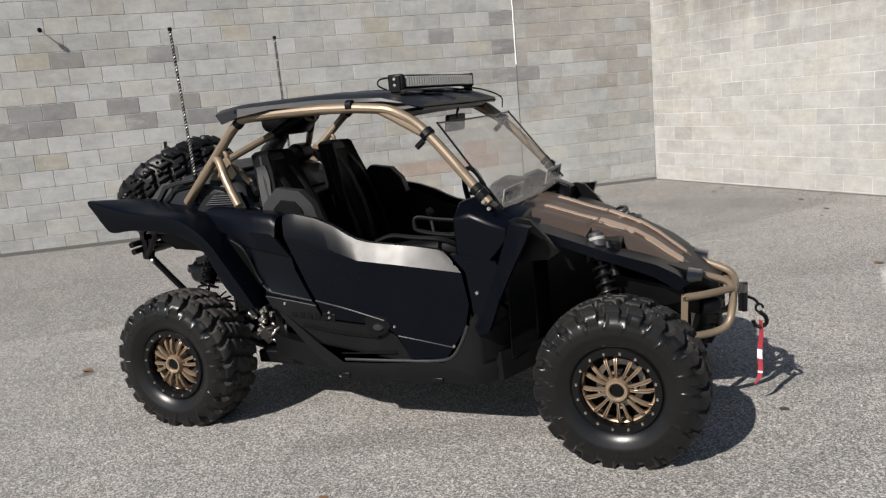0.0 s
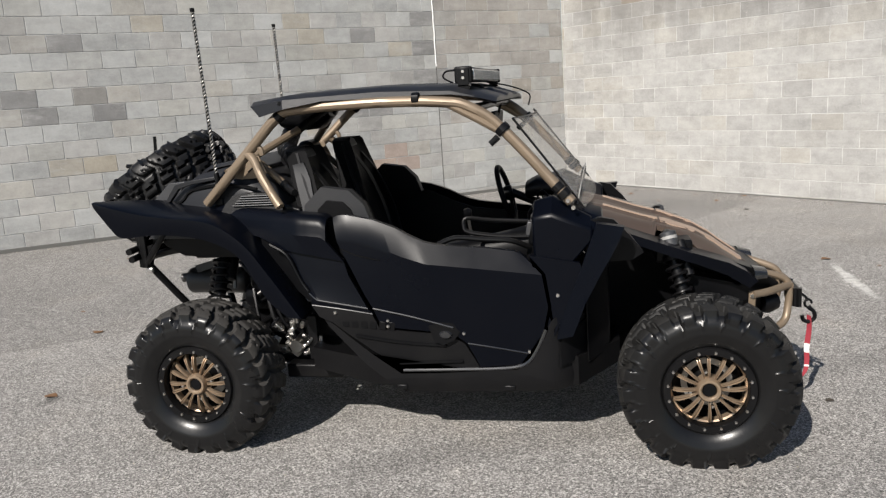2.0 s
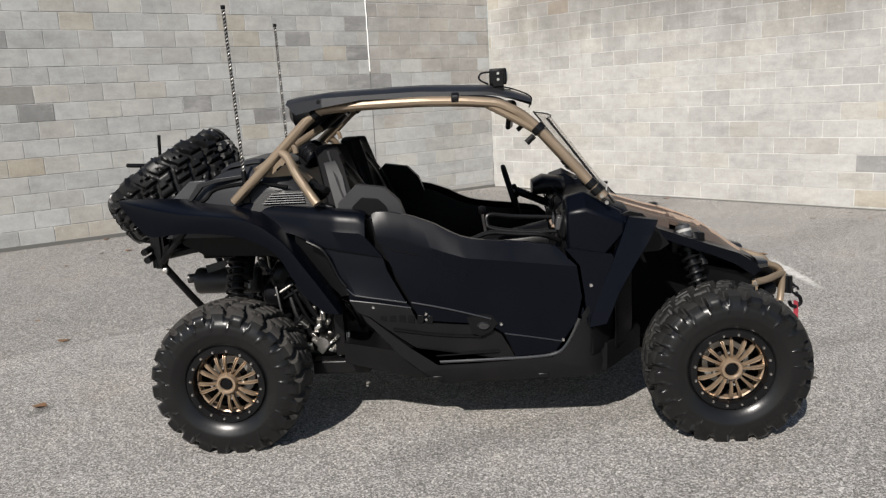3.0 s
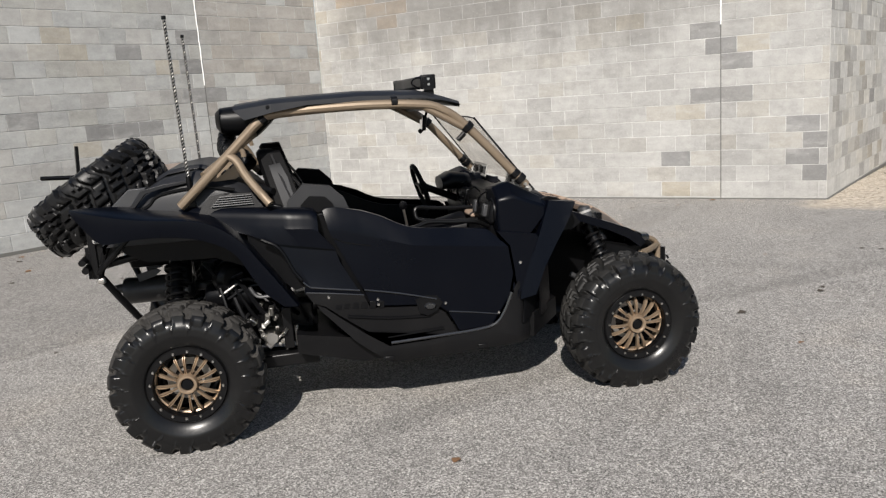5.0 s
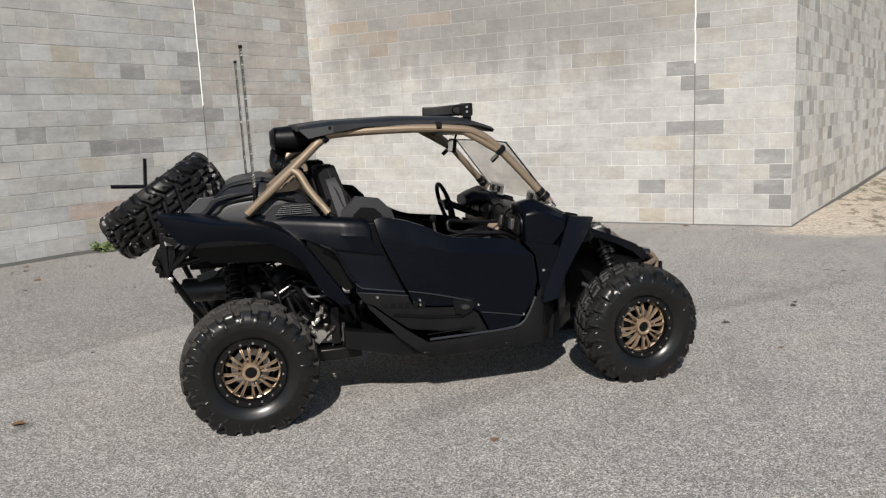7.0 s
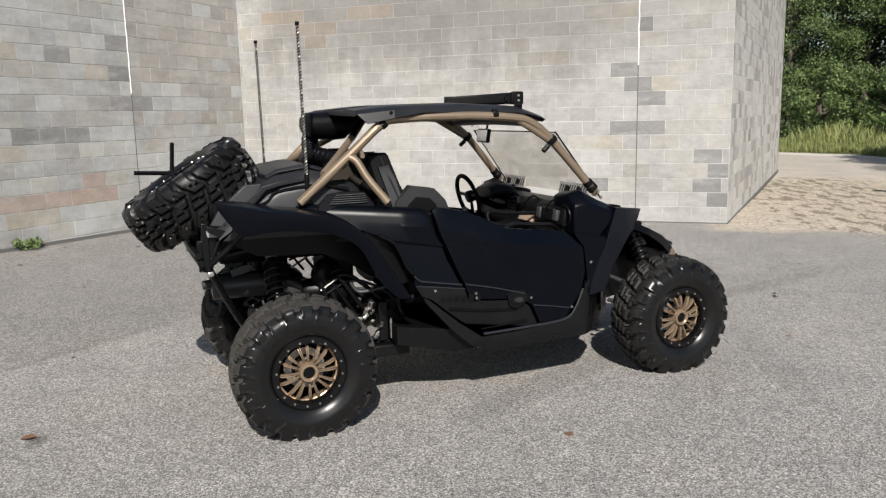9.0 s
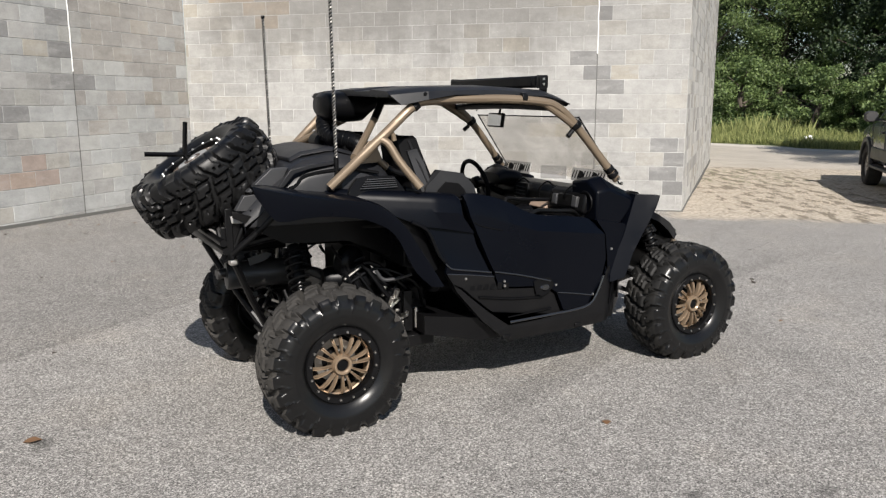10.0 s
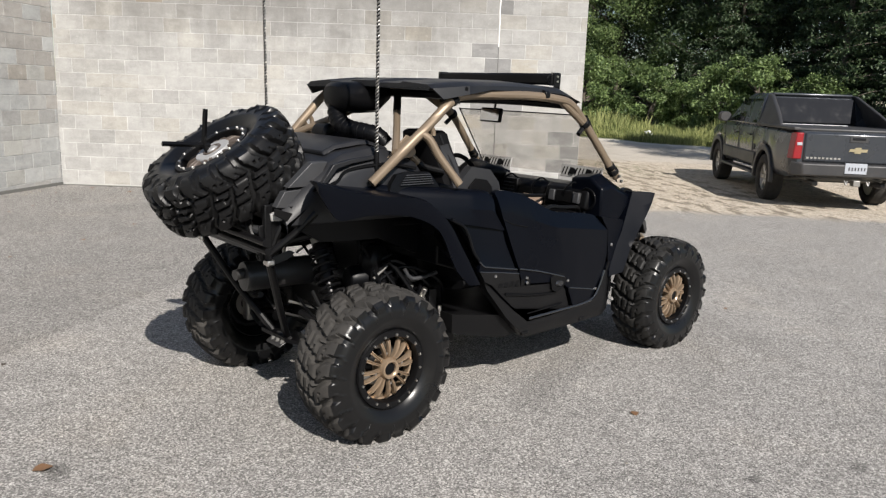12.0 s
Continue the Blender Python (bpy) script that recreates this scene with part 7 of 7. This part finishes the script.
tree_a = broad_tree("broadleaf_tree", "bright green broadleaf tree at the edge of the wood", 11, 11.0, 2.9, 0.7, 0.054, M_LEAF[0], 86, 620)
plant(tree_a, "trees along the verge", [(41.8, 28.0, 20, 1.0), (37.4, 30.6, 140, 1.0), (47.0, 30.0, 70, 1.0), (29.8, 33.0, 250, 1.0)])
# these crowns get their shade from the darkened leaf colour
tree_b = broad_tree("dark_tree", "broadleaf tree with leaves coloured dark for the shade of the wood", 23, 12.5, 3.2, 0.6, 0.072, M_LEAF[1], 76, 430)
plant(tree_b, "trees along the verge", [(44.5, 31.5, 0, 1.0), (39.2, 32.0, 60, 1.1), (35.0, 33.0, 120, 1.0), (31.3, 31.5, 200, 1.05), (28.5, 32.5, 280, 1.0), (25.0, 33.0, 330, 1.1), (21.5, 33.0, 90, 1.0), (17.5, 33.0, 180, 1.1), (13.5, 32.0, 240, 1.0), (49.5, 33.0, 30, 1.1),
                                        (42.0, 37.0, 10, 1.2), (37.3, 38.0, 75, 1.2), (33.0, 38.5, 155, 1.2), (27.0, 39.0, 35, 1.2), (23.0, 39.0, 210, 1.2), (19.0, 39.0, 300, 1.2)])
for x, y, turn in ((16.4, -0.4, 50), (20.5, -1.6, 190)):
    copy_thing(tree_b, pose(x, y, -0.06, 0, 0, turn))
pine = conifer(31)
plant(pine, "trees along the verge", [(23.2, 29.5, 0, 1.0), (19.8, 28.8, 100, 1.05), (16.0, 29.0, 220, 1.0), (29.6, 30.0, 300, 0.9)])
bush = broad_tree("shrub", "rounded green shrub at the foot of the trees", 41, 2.6, 1.25, 0.25, 0.055, M_LEAF[0], 40, 260)
plant(bush, "shrubs on the verge", [(39.6, 25.6, 0, 1.25), (43.2, 27.3, 60, 0.9), (35.0, 26.8, 120, 0.9), (30.6, 27.2, 200, 0.9), (28.3, 27.0, 260, 1.0), (24.5, 27.4, 320, 0.8), (18.0, 27.2, 40, 0.9), (33.0, 27.4, 90, 0.7), (45.8, 27.5, 150, 0.9)])


def tall_grass():
    r = np.random.RandomState(8)
    n = 105000
    y = r.uniform(-2, 24, n)
    x = 21.8 + np.abs(r.normal(0, 2.8, n)) + 0.5 * np.sin(y * 1.3)
    keep = (x < 30)
    x, y = x[keep], y[keep]
    n = len(x)
    h = r.uniform(0.14, 0.40, n) + 0.46 * np.clip((x - 22.6) / 2.2, 0, 1) * r.uniform(0.2, 1.0, n)
    clump = r.uniform(0.0, 1.0, (40, 80))[((x - 20) / 0.3 + r.normal(0, 0.4, n)).astype(int) % 40, ((y + 3) / 0.3 + r.normal(0, 0.4, n)).astype(int) % 80]
    h *= 1.3 * (0.75 + 0.35 * np.sin(y * 0.9 + 1.0) * np.sin(x * 0.7)) * (0.75 + 0.5 * clump ** 2)
    a = r.uniform(0, 6.283, n)
    lean = r.uniform(0.02, 0.32, n) * h
    w = r.uniform(0.003, 0.0075, n)
    z0 = np.full(n, -0.08)
    base = np.stack([x, y, z0], 1)
    side = np.stack([np.cos(a) * w, np.sin(a) * w, 0 * w], 1)
    mid = base + np.stack([-np.sin(a) * lean * 0.3, np.cos(a) * lean * 0.3, h * 0.6], 1)
    tip = base + np.stack([-np.sin(a) * lean, np.cos(a) * lean, h], 1)
    v = np.stack([base - side, base + side, mid + side * 0.8, tip, mid - side * 0.8], 1).reshape(-1, 3)
    me = bpy.data.meshes.new("tall_grass")
    me.from_pydata(v.tolist(), [], [tuple(5 * i + k for k in range(5)) for i in range(n)])
    me.materials.append(M_GRASS)
    tagged(new("tall_grass", me), "tall unmown grass and weeds along the road", "grass", kind="stuff")


tall_grass()


def loose_stones():
    """Stones and clods lying on the rutted part of the drive."""
    r = np.random.RandomState(12)
    along, across = r.uniform(6.2, 14.5, 1500), r.normal(5.0, 0.9, 1500)
    v, f = [], []
    for a, c in zip(along, across):
        x, y = 0.55 * a + 0.83 * c, 0.83 * a - 0.55 * c
        if not (6.5 < 0.66 * x + 0.75 * y < 15.3 and 0.747 * x - 0.665 * y > 1.9):
            continue
        k = len(v)
        ground_z = ground_height(x, y)
        size = 0.006 + 0.016 * r.uniform() ** 3
        turn = r.uniform(0, 6.28)
        for i in range(5):
            q = turn + 1.2566 * i
            v.append((x + size * r.uniform(0.7, 1.3) * math.cos(q), y + size * r.uniform(0.7, 1.3) * math.sin(q), ground_z - 0.012))
        for i in range(5):
            q = turn + 1.2566 * i
            v.append((x + size * 0.6 * math.cos(q), y + size * 0.6 * math.sin(q), ground_z + size * r.uniform(0.3, 0.8)))
        f += [(k + i, k + (i + 1) % 5, k + 5 + (i + 1) % 5, k + 5 + i) for i in range(5)] + [tuple(k + 5 + i for i in range(5))]
    me = bpy.data.meshes.new("loose_stones")
    me.from_pydata(v, [], f)
    me.materials.append(M_STONE)
    tagged(new("loose_stones", me), "pale stones and dry clods lying on the gravel drive", "gravel", kind="stuff")


M_STONE = paint("pale_stone", (0.40, 0.35, 0.285), 0.9, 0.0, 0.5, 30, 0.4)
loose_stones()
M_HIVIS = paint("safety_yellow", (0.62, 0.75, 0.02), 0.5)
gear = thing("yellow_cart", "safety-yellow equipment cart with a dark opening, beside the wall", "cart", at=at_bearing(44.3, 17.5, 135))
part("cart_body", loft([[(-0.75, -0.4, 0.25), (-0.75, 0.4, 0.25), (-0.75, 0.4, 0.78), (-0.75, -0.4, 0.78)], [(0.35, -0.4, 0.25), (0.35, 0.4, 0.25), (0.35, 0.4, 0.85), (0.35, -0.4, 0.85)], [(0.80, -0.3, 0.35), (0.80, 0.3, 0.35), (0.80, 0.3, 0.70), (0.80, -0.3, 0.70)]]), M_HIVIS, gear, "", 25, 0.03)
part("opening", box((-0.15, 0.402, 0.55), (0.7, 0.012, 0.36)), M_DARKGLASS, gear)
part("opening", box((-0.15, -0.402, 0.55), (0.7, 0.012, 0.36)), M_DARKGLASS, gear)
for x in (-0.5, 0.5):
    for y in (-0.36, 0.36):
        part("wheel", lathe([(0, -0.05), (0.15, -0.05), (0.17, 0), (0.15, 0.05), (0, 0.05)], 18, m=pose(x, y, 0.17)), M_TREAD, gear)
bag = thing("litter_bag", "crumpled white plastic bag caught in the grass", "litter", at=pose(22.4, 14.0, -0.06))
bm = bmesh.new()
bmesh.ops.create_icosphere(bm, subdivisions=3, radius=0.2)
for v in bm.verts:
    v.co *= 0.7 + 0.6 * noise.noise(v.co * 7)
    v.co.z = v.co.z * 0.8 + 0.28
part("bag_skin", bm, M_WHITE, bag)


# ---- single blocks of the walls ----
for data, holder, place in BLOCKS:
    shared("block", data, holder, place)


# ---- fallen leaves, pebbles and weeds on the lot ----
M_DRYLEAF = [paint("dry_leaf_brown", (0.16, 0.085, 0.04), 0.8, 0.0, 0.4, 60, 0.4), paint("dry_leaf_dark", (0.05, 0.04, 0.03), 0.85, 0.0, 0.4, 60, 0.4)]


def dry_leaf(seed, size, mat):
    rng = random.Random(seed)
    bm = bmesh.new()
    n = 7
    top = []
    for i in range(n + 1):
        t = i / n
        w = size * 0.42 * max(0.0, math.sin(3.1415 * t)) ** 0.8 * rng.uniform(0.75, 1.1)
        x, lift = (t - 0.5) * size, size * (0.05 * math.sin(3.1416 * t) + 0.02 * math.sin(9 * t + seed))
        top.append([bm.verts.new((x, -w, lift + 0.10 * w)), bm.verts.new((x, 0, lift * 0.5)), bm.verts.new((x, w, lift + 0.14 * w))])
    for a, b in zip(top, top[1:]):
        for k in range(2):
            bm.faces.new((a[k], a[k + 1], b[k + 1], b[k]))
    o = finish("fallen_leaf", bm, mat, None, 60)
    tagged(o, "curled dry leaf lying on the asphalt" if mat is M_DRYLEAF[0] else "dark rotted leaf lying on the asphalt", "leaf", "fallen leaves")
    return o


def scatter_leaves():
    rng = random.Random(77)
    spots = [(2.31, -0.49), (2.35, 0.19), (0.02, -1.27), (-2.31, 1.29), (-2.47, -0.12), (1.80, -0.02), (3.51, 1.66), (3.14, 0.43), (-6.28, 2.73), (-3.43, 4.62), (-3.0, 1.09), (-2.3, 3.62), (-1.66, 4.08), (-0.42, 7.27), (-1.54, 6.64), (0.49, 8.13), (0.71, 7.88), (3.22, 0.52)]
    for _ in range(34):
        spots.append((rng.uniform(-5.5, 5.0), rng.uniform(1.2, 6.0)))
    for _ in range(26):
        u = rng.uniform(0.2, 6.5)
        q = CORNER_A + Vector((math.cos(radians(-41.7)), math.sin(radians(-41.7)), 0)) * u + Vector((-0.665, -0.747, 0)) * rng.uniform(0.08, 1.0) ** 2
        spots.append((q.x, q.y))
    for _ in range(20):
        q = CORNER_A + DIR_A * rng.uniform(0.2, 7.5) + Vector((0.649, -0.76, 0)) * rng.uniform(0.25, 1.1) ** 2
        spots.append((q.x, q.y))
    protos = {}
    for i, (x, y) in enumerate(spots):
        q = Vector((x, y, 0))
        if (q - CORNER_A).dot(Vector((0.649, -0.76, 0))) < 0.05 or (q - CORNER_A).dot(Vector((-0.665, -0.747, 0))) < 0.05:
            continue
        if abs(x) < 1.6 and abs(y) < 0.85:
            continue
        key = i % 6
        m = pose(x, y, ground_height(x, y) + 0.003, rng.uniform(-3, 3), rng.uniform(-3, 3), rng.uniform(0, 360))
        if key not in protos:
            o = dry_leaf(key + 1, (0.042, 0.070, 0.055, 0.040, 0.085, 0.050)[key], M_DRYLEAF[0 if key in (0, 2, 4) else 1])
            o.matrix_world = m
            protos[key] = o
        else:
            copy_thing(protos[key], m)


scatter_leaves()


def pebbles():
    """Loose grit along the foot of the walls and on the gravel drive."""
    rng = random.Random(9)
    verts, faces = [], []
    ico = [(0, 0, 1), (0.894, 0, 0.447), (0.276, 0.851, 0.447), (-0.724, 0.526, 0.447), (-0.724, -0.526, 0.447), (0.276, -0.851, 0.447), (0, 0, -0.5)]
    tri = [(0, 1, 2), (0, 2, 3), (0, 3, 4), (0, 4, 5), (0, 5, 1), (6, 2, 1), (6, 3, 2), (6, 4, 3), (6, 5, 4), (6, 1, 5)]

    def stone(x, y, r):
        k = len(verts)
        a = rng.uniform(0, 6.28)
        sx, sy, sz = r * rng.uniform(0.7, 1.3), r * rng.uniform(0.7, 1.3), r * rng.uniform(0.45, 0.8)
        z = ground_height(x, y)
        for p, q, w in ico:
            j = rng.uniform(0.85, 1.15)
            verts.append((x + (p * sx * math.cos(a) - q * sy * math.sin(a)) * j, y + (p * sx * math.sin(a) + q * sy * math.cos(a)) * j, z + w * sz * j + sz * 0.2))
        faces.extend(tuple(k + i for i in t) for t in tri)

    du, nb = Vector((math.cos(radians(-41.7)), math.sin(radians(-41.7)), 0)), Vector((-0.665, -0.747, 0))
    for _ in range(260):
        q = CORNER_A + du * rng.uniform(0, 7.6) + nb * (0.03 + abs(rng.gauss(0, 0.16)))
        stone(q.x, q.y, rng.uniform(0.003, 0.010))
    for _ in range(420):
        q = CORNER_A + DIR_A * rng.uniform(0, 9) + Vector((0.649, -0.76, 0)) * (0.05 + abs(rng.gauss(0, 0.16)))
        stone(q.x, q.y, rng.uniform(0.003, 0.010))
    for _ in range(5200):
        x, y = rng.uniform(5.4, 14.5), rng.uniform(0.0, 10.5)
        d = 0.66 * x + 0.75 * y + rng.gauss(0, 0.25)
        if 6.2 < d < 15.6 and 0.747 * x - 0.665 * y > 1.6 and (Vector((x, y, 0)) - CORNER_B).dot(Vector((0.65, -0.76, 0))) > 0.05:
            stone(x, y, rng.uniform(0.004, 0.015))
    for _ in range(500):
        stone(rng.uniform(-5, 6), rng.uniform(-3, 7), rng.uniform(0.002, 0.006))
    me = bpy.data.meshes.new("loose_grit")
    me.from_pydata(verts, [], faces)
    me.materials.append(block_paint("grit", (0.34, 0.30, 0.24), 0.25))
    tagged(new("loose_grit", me), "loose gravel and grit along the walls and drive", "gravel", kind="stuff")


pebbles()


def weed(name, x, y, size, seed):
    t = thing(name, "low green weed growing at the foot of the block wall", "weed", "weeds by the wall", at=pose(x, y, ground_height(x, y)))
    rng = random.Random(seed)
    cs = [(rng.uniform(-size, size) * 0.8, rng.uniform(-size, size) * 0.5, 0.03 + rng.uniform(0, 0.09), rng.uniform(0.04, 0.08)) for _ in range(22)]
    bm = bmesh.new()
    for c in cs[:10]:
        tube([(0, 0, 0), (c[0] * 0.5, c[1] * 0.5, c[2] * 0.8), c[:3]], (0.003, 0.0015), 2, 4, bm)
    part("stems", bm, M_LEAF[1], t)
    tagged(leaves("foliage", cs, 34, 0.016, M_LEAF[0], t, seed), "small green leaves")


weed("weed", -3.02, 6.30, 0.22, 3)
